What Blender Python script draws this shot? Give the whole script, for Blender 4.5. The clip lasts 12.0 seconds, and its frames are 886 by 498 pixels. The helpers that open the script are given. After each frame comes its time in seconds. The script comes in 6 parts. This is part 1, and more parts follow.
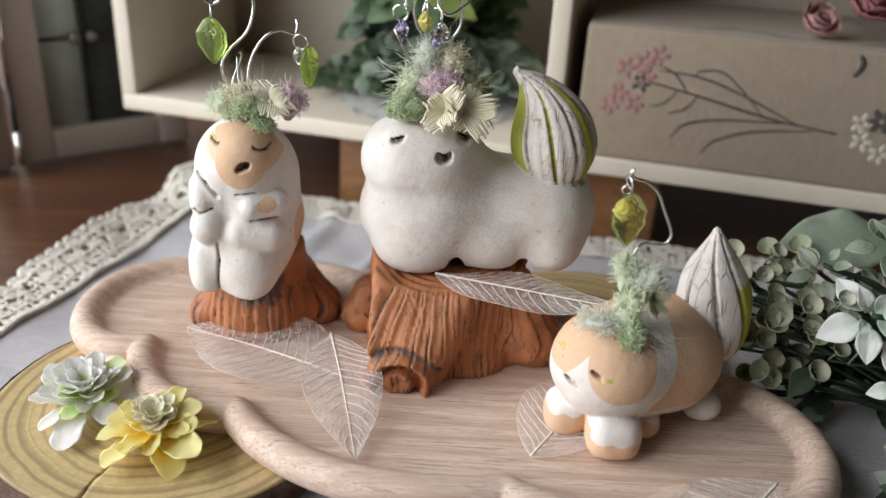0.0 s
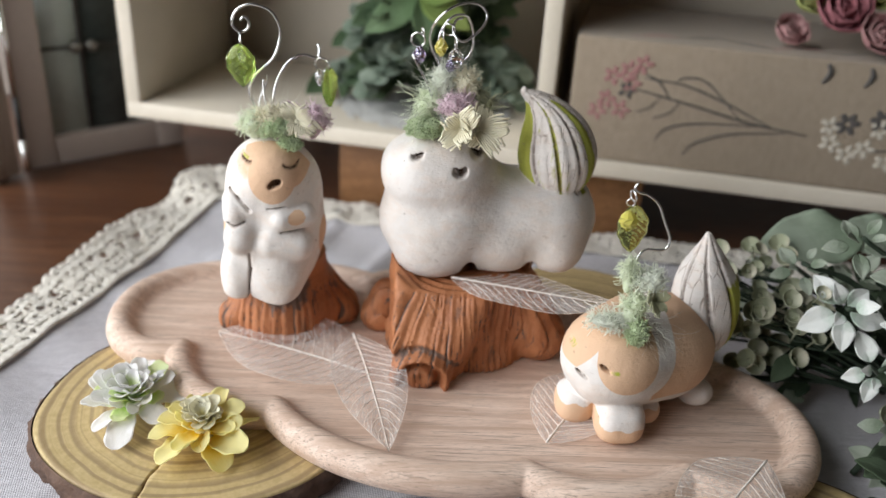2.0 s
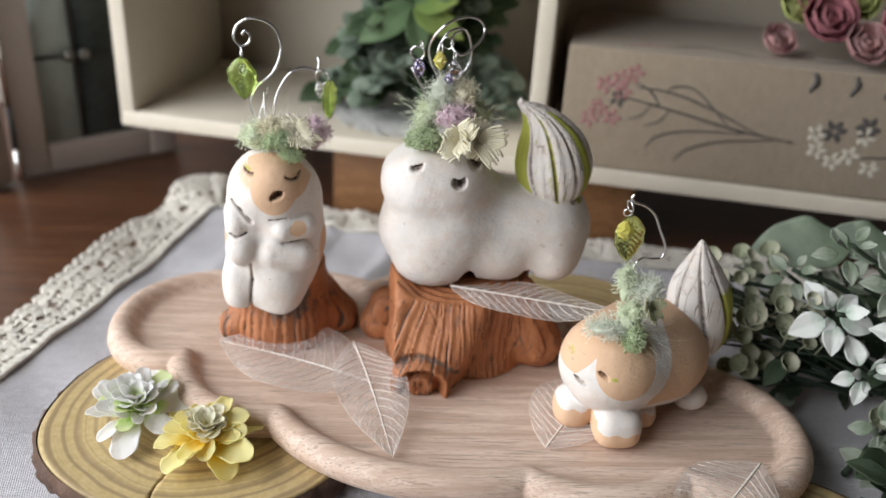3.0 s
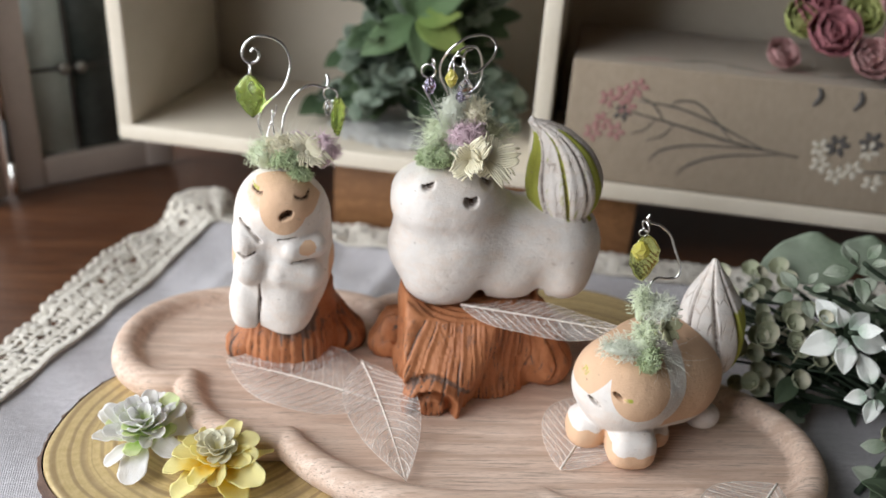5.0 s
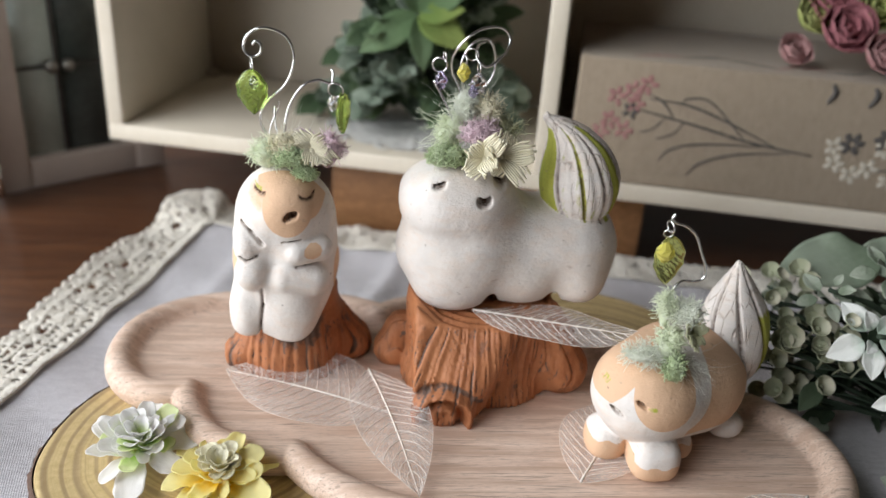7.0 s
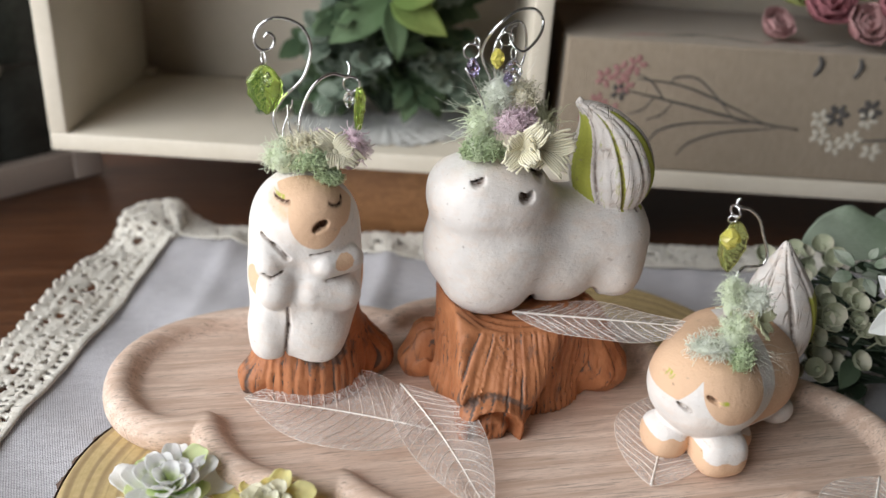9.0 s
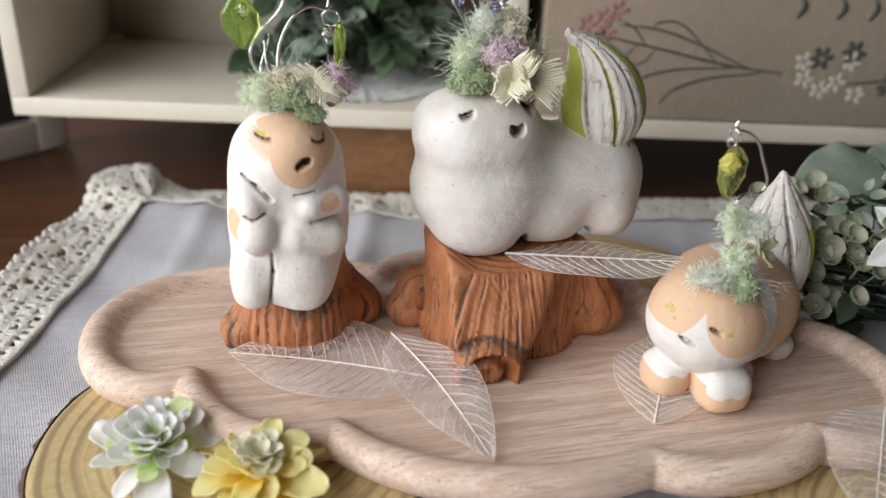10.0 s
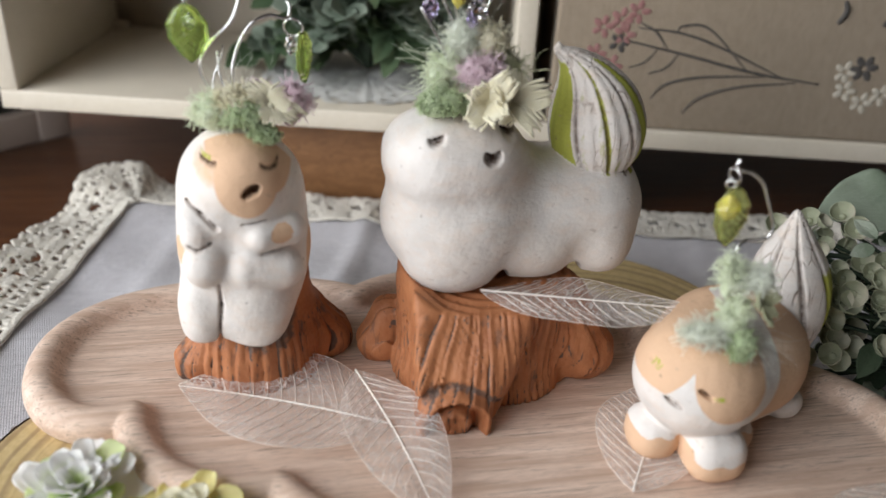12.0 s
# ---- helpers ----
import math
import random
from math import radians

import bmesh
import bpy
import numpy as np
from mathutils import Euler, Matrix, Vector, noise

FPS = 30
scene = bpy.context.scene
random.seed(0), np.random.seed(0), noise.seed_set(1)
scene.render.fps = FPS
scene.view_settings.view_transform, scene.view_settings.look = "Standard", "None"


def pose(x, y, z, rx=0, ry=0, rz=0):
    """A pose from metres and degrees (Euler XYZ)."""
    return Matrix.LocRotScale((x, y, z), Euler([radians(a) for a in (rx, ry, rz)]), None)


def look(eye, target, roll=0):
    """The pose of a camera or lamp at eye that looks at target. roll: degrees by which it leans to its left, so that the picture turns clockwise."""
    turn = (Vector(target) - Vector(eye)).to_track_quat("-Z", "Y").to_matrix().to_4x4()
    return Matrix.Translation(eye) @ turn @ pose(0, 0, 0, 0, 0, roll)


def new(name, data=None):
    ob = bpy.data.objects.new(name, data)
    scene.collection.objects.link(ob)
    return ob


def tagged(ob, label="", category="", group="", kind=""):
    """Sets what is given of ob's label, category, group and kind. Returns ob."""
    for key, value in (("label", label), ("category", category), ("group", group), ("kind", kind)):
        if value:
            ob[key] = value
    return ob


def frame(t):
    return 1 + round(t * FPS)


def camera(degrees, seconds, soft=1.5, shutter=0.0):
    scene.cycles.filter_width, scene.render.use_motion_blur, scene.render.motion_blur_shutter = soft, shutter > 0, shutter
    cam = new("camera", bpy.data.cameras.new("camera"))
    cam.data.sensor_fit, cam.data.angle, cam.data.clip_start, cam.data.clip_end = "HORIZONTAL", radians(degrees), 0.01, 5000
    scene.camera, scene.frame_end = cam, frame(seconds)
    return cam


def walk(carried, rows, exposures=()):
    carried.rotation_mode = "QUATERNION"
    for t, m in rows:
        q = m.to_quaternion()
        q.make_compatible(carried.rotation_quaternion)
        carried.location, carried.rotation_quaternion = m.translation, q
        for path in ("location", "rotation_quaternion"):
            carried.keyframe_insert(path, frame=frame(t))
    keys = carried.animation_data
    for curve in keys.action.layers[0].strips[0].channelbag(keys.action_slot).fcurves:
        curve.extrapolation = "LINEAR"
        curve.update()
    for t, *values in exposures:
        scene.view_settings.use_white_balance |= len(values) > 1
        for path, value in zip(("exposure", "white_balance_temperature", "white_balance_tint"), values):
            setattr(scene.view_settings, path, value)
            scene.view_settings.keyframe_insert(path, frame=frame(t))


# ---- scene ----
cam = camera(54.5, 12.0)
cam.data.dof.use_dof = True
cam.data.dof.focus_distance = 0.295
cam.data.dof.aperture_fstop = 7.4
PATH = [
    (0, (0.00198, -0.00027, 0.20175), (0.00039, 0.36009, 0.02814), 3.253),
    (0.5, (-0.00324, 0.00006, 0.20144), (-0.00189, 0.35922, 0.02536), 3.202),
    (1, (-0.00197, -0.01073, 0.21074), (0.00397, 0.34724, 0.03237), 3.283),
    (1.5, (-0.00556, -0.02064, 0.21604), (0.00529, 0.33649, 0.03621), 3.329),
    (2, (-0.01842, -0.02075, 0.22087), (-0.00275, 0.33600, 0.04065), 3.379),
    (2.5, (-0.02216, -0.02362, 0.22286), (-0.00249, 0.33311, 0.04297), 3.457),
    (3, (-0.02471, -0.02417, 0.22587), (-0.00165, 0.33262, 0.04653), 3.551),
    (3.5, (-0.02898, -0.02138, 0.22979), (-0.00327, 0.33560, 0.05119), 3.624),
    (5.5, (-0.03616, -0.01752, 0.22770), (-0.00583, 0.34012, 0.05115), 3.903),
    (6, (-0.03870, -0.01490, 0.22598), (-0.00741, 0.34295, 0.05003), 3.961),
    (6.5, (-0.03956, -0.01003, 0.22387), (-0.00673, 0.34801, 0.04856), 4.007),
    (7, (-0.04265, -0.00454, 0.22136), (-0.00656, 0.35322, 0.04612), 4.058),
    (8.8, (-0.08151, 0.02562, 0.21354), (-0.00499, 0.37682, 0.03803), 3.818),
    (9, (-0.08853, 0.02454, 0.21244), (-0.00471, 0.37336, 0.03552), 3.634),
    (9.5, (-0.09743, 0.02139, 0.20152), (-0.00455, 0.36704, 0.02292), 3.110),
    (10, (-0.09289, 0.02842, 0.19227), (0.00349, 0.37208, 0.01169), 2.811),
    (10.5, (-0.08123, 0.04320, 0.18650), (0.01179, 0.38612, 0.00278), 2.592),
    (11, (-0.07533, 0.05329, 0.18108), (0.01143, 0.39674, -0.00470), 2.773),
    (11.5, (-0.06303, 0.05070, 0.18736), (0.01545, 0.39439, -0.00164), 2.879),
    (12, (-0.06052, 0.05415, 0.19795), (0.01153, 0.39761, 0.00600), 3.041),
]
walk(cam, [(t, look(eye, target, roll)) for t, eye, target, roll in PATH], ((0.0, -0.02), (7.0, -0.04), (9.0, -0.12), (12.0, -0.19)))

# ---- light: a window beside the table, a dim room around ----
world = bpy.data.worlds.new("sky")
scene.world = world
world.use_nodes = True
wn = world.node_tree
sky = wn.nodes.new("ShaderNodeTexSky")
sky.sky_type = "NISHITA"
sky.sun_disc = False
sky.sun_elevation, sky.sun_rotation = radians(40), radians(250)
wn.links.new(sky.outputs[0], wn.nodes["Background"].inputs[0])
wn.nodes["Background"].inputs[1].default_value = 0.1
WINDOW_X, WINDOW_Y, WINDOW_Z = -0.82, 0.0, 0.50
lamp = bpy.data.lights.new("window_light", "AREA")
lamp.shape, lamp.size, lamp.size_y, lamp.energy = "RECTANGLE", 1.15, 0.95, 19.0
lamp.color = (0.93, 0.97, 1.0)
window_light = new("window_light", lamp)
window_light.matrix_world = look((WINDOW_X + 0.02, WINDOW_Y, WINDOW_Z), (0.2, WINDOW_Y + 0.25, WINDOW_Z - 0.25))
scene.view_settings.exposure = 0.0


# ---- kit: meshes ----
ORIGIN = {}


class Geo:
    def __init__(self):
        self.v, self.f, self.m = [], [], []

    def add(self, verts, faces, slot=0):
        o = len(self.v)
        self.v += [tuple(map(float, p)) for p in verts]
        self.f += [tuple(o + i for i in q) for q in faces]
        self.m += [slot] * len(faces)
        return self


def to_mesh(name, geo, mats, shift=(0, 0, 0), smooth=True):
    me = bpy.data.meshes.new(name)
    v = np.array(geo.v, float) - np.array(shift)
    me.from_pydata(v.tolist(), [], geo.f)
    for m in mats:
        me.materials.append(m)
    if len(mats) > 1:
        me.polygons.foreach_set("material_index", geo.m)
    me.polygons.foreach_set("use_smooth", [smooth] * len(me.polygons))
    me.update()
    return me


def paint(me, name, values):
    """A mask on the points of a mesh, for its pigments."""
    me.attributes.new(name, "FLOAT", "POINT").data.foreach_set("value", np.asarray(values, np.float32))


def as_list(m):
    return list(m) if isinstance(m, (list, tuple)) else [m]


def thing(name, at, label, category, group="", kind=""):
    ob = new(name)
    ob.empty_display_size = 0.01
    ob.location = at
    ORIGIN[ob] = Vector(at)
    return tagged(ob, label, category, group, kind)


def part(name, geo, mats, parent, label="", smooth=True):
    """Links world-space geometry as one mesh under a thing or under a part."""
    at = ORIGIN[parent]
    ob = new(name, to_mesh(name, geo, as_list(mats), at, smooth))
    ob.parent = parent
    ORIGIN[ob] = at
    return tagged(ob, label)


def piece(name, me, parent, m, label=""):
    """One more object on a shared mesh, at the world pose m."""
    ob = new(name, me)
    ob.parent = parent
    ob.matrix_basis = Matrix.Translation(-ORIGIN[parent]) @ m
    ORIGIN[ob] = ORIGIN[parent]
    return tagged(ob, label)


def solo(name, geo, mats, at, label, category, group="", kind="", smooth=True):
    ob = new(name, to_mesh(name, geo, as_list(mats), at, smooth))
    ob.location = at
    ORIGIN[ob] = Vector(at)
    return tagged(ob, label, category, group, kind)


def aim(at, way, up=(0, 0, 1), size=1.0):
    """A pose whose x axis runs along way and whose z axis leans to up."""
    x = Vector(way).normalized()
    y = Vector(up).cross(x)
    y = y.normalized() if y.length > 1e-6 else Vector((0, 1, 0))
    z = x.cross(y)
    m = Matrix((x, y, z)).transposed().to_4x4()
    return Matrix.Translation(at) @ m @ Matrix.Diagonal((size, size, size, 1))


def moved(verts, m):
    return [m @ Vector(p) for p in verts]


def catmull(pts, n=8):
    p = [Vector(q) for q in pts]
    p = [p[0] * 2 - p[1]] + p + [p[-1] * 2 - p[-2]]
    out = []
    for i in range(1, len(p) - 2):
        for k in range(n):
            t = k / n
            a, b, c, d = p[i - 1], p[i], p[i + 1], p[i + 2]
            out.append(0.5 * (2 * b + (c - a) * t + (2 * a - 5 * b + 4 * c - d) * t * t + (3 * b - a - 3 * c + d) * t ** 3))
    return out + [p[-2]]


def tube(geo, pts, r, sides=6, slot=0):
    """A tube along pts; r is a radius or one for each point."""
    p = [Vector(q) for q in pts]
    rr = [r] * len(p) if isinstance(r, (int, float)) else r
    verts, faces, side = [], [], None
    for i, q in enumerate(p):
        way = (p[min(i + 1, len(p) - 1)] - p[max(i - 1, 0)])
        way = way.normalized() if way.length > 0 else Vector((0, 0, 1))
        if side is None:
            side = way.orthogonal().normalized()
        side = side - way * side.dot(way)
        side = side.normalized() if side.length > 1e-9 else way.orthogonal().normalized()
        other = way.cross(side)
        for k in range(sides):
            a = 2 * math.pi * k / sides
            verts.append(q + (side * math.cos(a) + other * math.sin(a)) * rr[i])
    for i in range(len(p) - 1):
        for k in range(sides):
            k2 = (k + 1) % sides
            faces.append((i * sides + k, i * sides + k2, (i + 1) * sides + k2, (i + 1) * sides + k))
    faces.append(tuple(range(sides))[::-1])
    faces.append(tuple((len(p) - 1) * sides + k for k in range(sides)))
    geo.add(verts, faces, slot)


def ball(geo, at, radii, seg=12, rings=8, slot=0, m=None):
    rx, ry, rz = (radii,) * 3 if isinstance(radii, (int, float)) else radii
    verts = [(0, 0, rz)]
    for j in range(1, rings):
        b = math.pi * j / rings
        for i in range(seg):
            a = 2 * math.pi * i / seg
            verts.append((rx * math.sin(b) * math.cos(a), ry * math.sin(b) * math.sin(a), rz * math.cos(b)))
    verts.append((0, 0, -rz))
    faces = [(0, 1 + i, 1 + (i + 1) % seg) for i in range(seg)]
    for j in range(rings - 2):
        for i in range(seg):
            a, b = 1 + j * seg + i, 1 + j * seg + (i + 1) % seg
            faces.append((a, a + seg, b + seg, b))
    last = len(verts) - 1
    faces += [(last, last - seg + (i + 1) % seg, last - seg + i) for i in range(seg)]
    mm = Matrix.Translation(at) @ (m or Matrix.Identity(4))
    geo.add(moved(verts, mm), faces, slot)


def box(geo, lo, hi, m=None, bevel=0.0, slot=0):
    """A block with bevelled edges, from corner to corner."""
    lo, hi, bm = Vector(lo), Vector(hi), bmesh.new()
    bmesh.ops.create_cube(bm, size=1.0, matrix=Matrix.Translation((lo + hi) / 2) @ Matrix.Diagonal((*(hi - lo), 1)))
    if bevel:
        bmesh.ops.bevel(bm, geom=bm.edges[:], offset=bevel, segments=2, affect="EDGES", profile=0.6)
    bm.verts.index_update()
    geo.add(moved([v.co for v in bm.verts], m or Matrix.Identity(4)), [[v.index for v in f.verts] for f in bm.faces], slot)
    bm.free()
    return geo


def blade(length, width, peak=0.45, tip=1.0, fold=0.15, curl=0.1, wave=0.0, cup=0.0, thick=0.0003, nl=9, nw=4, seed=0, slot=0, geo=None, m=None):
    """A leaf or petal with thickness: x along it from its base, y across, z its upper side."""
    rng = random.Random(seed)
    ph = rng.uniform(0, 6.28)
    g = geo or Geo()
    top = []
    for i in range(nl + 1):
        t = 0.5 * i / nl + 0.25 * (1 - math.cos(math.pi * i / nl))
        e = math.log(0.5) / math.log(peak)
        w = width / 2 * max(0.02, math.sin(math.pi * min(1, t ** e))) ** tip
        k = 2 * w / width
        for j in range(-nw, nw + 1):
            s = j / nw
            z = abs(s) * w * fold + curl * length * t * t + cup * k * length * (s * s) * 0.3 + wave * k * length * math.sin(5 * t * math.pi + ph + 2 * s) * s * s
            top.append((t * length, s * w, z))
    n, k = len(top), 2 * nw + 1
    low = [(x, y, z - thick) for x, y, z in top]
    faces = []
    for i in range(nl):
        for j in range(k - 1):
            a = i * k + j
            faces.append((a, a + k, a + k + 1, a + 1))
            faces.append((n + a, n + a + 1, n + a + k + 1, n + a + k))
    ring = [j for j in range(k)] + [i * k + k - 1 for i in range(1, nl + 1)] + [nl * k + j for j in range(k - 2, -1, -1)] + [i * k for i in range(nl - 1, 0, -1)]
    for a, b in zip(ring, ring[1:] + ring[:1]):
        faces.append((a, b, n + b, n + a))
    g.add(moved(top + low, m) if m else top + low, faces, slot)
    return g


def nets(field, lo, hi, h, near=0.0):
    """The surface where a signed distance field is nought, as points and quads."""
    ax = [np.arange(lo[i], hi[i] + h, h) for i in range(3)]
    X, Y, Z = np.meshgrid(*ax, indexing="ij")
    if near:
        c = 4
        F = field(*np.meshgrid(*(a[::c] for a in ax), indexing="ij"))
        for k in range(3):
            F = np.repeat(F, c, k)
        F = F[:len(ax[0]), :len(ax[1]), :len(ax[2])].copy()
        live = np.abs(F) < near
        F[live] = field(X[live], Y[live], Z[live])
    else:
        F = field(X, Y, Z)
    S = F < 0
    nx, ny, nz = F.shape
    total, count = np.zeros((nx - 1, ny - 1, nz - 1, 3)), np.zeros((nx - 1, ny - 1, nz - 1))
    corners = [(a, b, c) for a in (0, 1) for b in (0, 1) for c in (0, 1)]

    def sub(A, c):
        return A[c[0]:nx - 1 + c[0], c[1]:ny - 1 + c[1], c[2]:nz - 1 + c[2]]

    for c in corners:
        for d in range(3):
            if c[d] == 0:
                e = tuple(1 if i == d else c[i] for i in range(3))
                fa, fb = sub(F, c), sub(F, e)
                cross = (fa < 0) != (fb < 0)
                t = np.where(cross, fa / np.where(cross, fa - fb, 1.0), 0.0)
                count += cross
                for i in range(3):
                    total[..., i] += np.where(cross, c[i] + (t if i == d else 0.0), 0.0)
    live = count > 0
    index = np.full(live.shape, -1)
    index[live] = np.arange(live.sum())
    cells = np.argwhere(live)
    verts = np.array(lo) + h * (cells + total[live] / count[live][:, None])
    faces = []
    for d in range(3):
        a, b = [(1, 2), (2, 0), (0, 1)][d]
        first = [slice(1, -1)] * 3
        first[d] = slice(0, -1)
        second = list(first)
        second[d] = slice(1, None)
        s0, s1 = S[tuple(first)], S[tuple(second)]
        at = np.argwhere(s0 != s1)
        flip = s0[s0 != s1]
        at = at + np.array([0 if i == d else 1 for i in range(3)])
        quad = []
        for oa, ob in ((-1, -1), (0, -1), (0, 0), (-1, 0)):
            q = at.copy()
            q[:, a] += oa
            q[:, b] += ob
            quad.append(index[q[:, 0], q[:, 1], q[:, 2]])
        quad = np.stack(quad, 1)
        quad[~flip] = quad[~flip][:, ::-1]
        faces.append(quad)
    return verts, np.concatenate(faces)


def net_geo(field, lo, hi, h, near=0.0, detail=None):
    """The field's surface as a Geo; detail lifts or sinks its points along their normals."""
    v, f = nets(field, lo, hi, h, near)
    if detail:
        x, y, z = v.T
        e = h * 0.8
        n = np.stack([field(x + e, y, z) - field(x - e, y, z), field(x, y + e, z) - field(x, y - e, z), field(x, y, z + e) - field(x, y, z - e)], 1)
        v = v + n / np.maximum(np.linalg.norm(n, axis=1), 1e-12)[:, None] * detail(x, y, z)[:, None]
    g = Geo()
    g.v, g.f, g.m = v.tolist(), f.tolist(), [0] * len(f)
    return g, v


# signed distances
def d_ball(X, Y, Z, c, r):
    r = np.array([r] * 3 if isinstance(r, (int, float)) else r)
    k0 = np.sqrt(((X - c[0]) / r[0]) ** 2 + ((Y - c[1]) / r[1]) ** 2 + ((Z - c[2]) / r[2]) ** 2)
    k1 = np.sqrt(((X - c[0]) / r[0] ** 2) ** 2 + ((Y - c[1]) / r[1] ** 2) ** 2 + ((Z - c[2]) / r[2] ** 2) ** 2)
    return k0 * (k0 - 1) / np.maximum(k1, 1e-9)


def d_super(X, Y, Z, c, r, p):
    """A ball with fuller corners."""
    k = (np.abs((X - c[0]) / r[0]) ** p + np.abs((Y - c[1]) / r[1]) ** p + np.abs((Z - c[2]) / r[2]) ** p) ** (1 / p)
    return (k - 1) * min(r)


def d_rod(X, Y, Z, a, b, ra, rb=None):
    rb = ra if rb is None else rb
    a, b = np.array(a), np.array(b)
    d = b - a
    t = np.clip(((X - a[0]) * d[0] + (Y - a[1]) * d[1] + (Z - a[2]) * d[2]) / (d @ d), 0, 1)
    return np.sqrt((X - a[0] - t * d[0]) ** 2 + (Y - a[1] - t * d[1]) ** 2 + (Z - a[2] - t * d[2]) ** 2) - (ra + (rb - ra) * t)


def join(a, b, k):
    h = np.clip(0.5 + 0.5 * (b - a) / k, 0, 1)
    return b + (a - b) * h - k * h * (1 - h)


def cut(a, b, k):
    return -join(-a, -b, k)


def line2(U, V, p, q):
    """The distance to a stroke from p to q in a plane."""
    dx, dy = q[0] - p[0], q[1] - p[1]
    t = np.clip(((U - p[0]) * dx + (V - p[1]) * dy) / max(dx * dx + dy * dy, 1e-12), 0, 1)
    return np.hypot(U - p[0] - t * dx, V - p[1] - t * dy)


def lumps(X, Y, Z, scale, seed=0):
    """A cheap smooth unevenness between about -1 and 1."""
    rng = np.random.RandomState(seed)
    out = 0
    for _ in range(6):
        d = rng.normal(size=3)
        d = d / np.linalg.norm(d) * scale * rng.uniform(0.6, 1.6)
        out = out + np.sin(X * d[0] + Y * d[1] + Z * d[2] + rng.uniform(0, 6.28))
    return out / 3


def step(x, a, b):
    t = np.clip((x - a) / (b - a), 0, 1)
    return t * t * (3 - 2 * t)


# ---- kit: materials ----
def shader(name, rough=0.6, spec=0.5):
    m = bpy.data.materials.new(name)
    m.use_nodes = True
    nt = m.node_tree
    b = nt.nodes["Principled BSDF"]
    b.inputs["Roughness"].default_value = rough
    b.inputs["Specular IOR Level"].default_value = spec
    return m, nt, b


def put(nt, socket, value):
    if isinstance(value, bpy.types.NodeSocket):
        nt.links.new(value, socket)
    elif isinstance(value, (tuple, list)) and socket.type == "RGBA":
        socket.default_value = (*value[:3], 1)
    else:
        socket.default_value = value


def coords(nt, scale=(1, 1, 1), turn=(0, 0, 0), at=(0, 0, 0)):
    c, p = nt.nodes.new("ShaderNodeTexCoord"), nt.nodes.new("ShaderNodeMapping")
    nt.links.new(c.outputs["Object"], p.inputs[0])
    p.inputs["Scale"].default_value, p.inputs["Rotation"].default_value, p.inputs["Location"].default_value = scale, turn, at
    return p.outputs[0]


def n_noise(nt, vec, scale, detail=4.0, rough=0.55, warp=0.0):
    n = nt.nodes.new("ShaderNodeTexNoise")
    nt.links.new(vec, n.inputs["Vector"])
    n.inputs["Scale"].default_value, n.inputs["Detail"].default_value, n.inputs["Roughness"].default_value, n.inputs["Distortion"].default_value = scale, detail, rough, warp
    return n.outputs["Fac"]


def n_wave(nt, vec, scale, warp=2.0, detail=2.0, kind="BANDS", axis="Y", dscale=1.0):
    n = nt.nodes.new("ShaderNodeTexWave")
    n.wave_type = kind
    if kind == "BANDS":
        n.bands_direction = axis
    else:
        n.rings_direction = axis
    nt.links.new(vec, n.inputs["Vector"])
    n.inputs["Scale"].default_value, n.inputs["Distortion"].default_value, n.inputs["Detail"].default_value, n.inputs["Detail Scale"].default_value = scale, warp, detail, dscale
    return n.outputs["Fac"]


def n_cells(nt, vec, scale, feature="F1"):
    n = nt.nodes.new("ShaderNodeTexVoronoi")
    n.feature = feature
    nt.links.new(vec, n.inputs["Vector"])
    n.inputs["Scale"].default_value = scale
    return n.outputs["Distance"]


def n_ramp(nt, fac, stops):
    n = nt.nodes.new("ShaderNodeValToRGB")
    put(nt, n.inputs[0], fac)
    e = n.color_ramp.elements
    while len(e) < len(stops):
        e.new(0.5)
    for k, (p, c) in zip(e, stops):
        k.position = p
        k.color = (*c, 1) if isinstance(c, (tuple, list)) else (c, c, c, 1)
    return n.outputs[0]


def n_mix(nt, fac, a, b, how="MIX"):
    n = nt.nodes.new("ShaderNodeMix")
    n.data_type, n.blend_type = "RGBA", how
    put(nt, n.inputs[0], fac), put(nt, n.inputs[6], a), put(nt, n.inputs[7], b)
    return n.outputs[2]


def n_math(nt, op, a, b=0.5):
    n = nt.nodes.new("ShaderNodeMath")
    n.operation = op
    put(nt, n.inputs[0], a), put(nt, n.inputs[1], b)
    return n.outputs[0]


def n_mask(nt, name):
    n = nt.nodes.new("ShaderNodeAttribute")
    n.attribute_name = name
    return n.outputs["Fac"]


def n_random(nt):
    return nt.nodes.new("ShaderNodeObjectInfo").outputs["Random"]


def n_island(nt):
    return nt.nodes.new("ShaderNodeNewGeometry").outputs["Random Per Island"]


def relief(nt, b, height, depth, strength=1.0):
    n = nt.nodes.new("ShaderNodeBump")
    n.inputs["Distance"].default_value, n.inputs["Strength"].default_value = depth, strength
    put(nt, n.inputs["Height"], height)
    nt.links.new(n.outputs[0], b.inputs["Normal"])


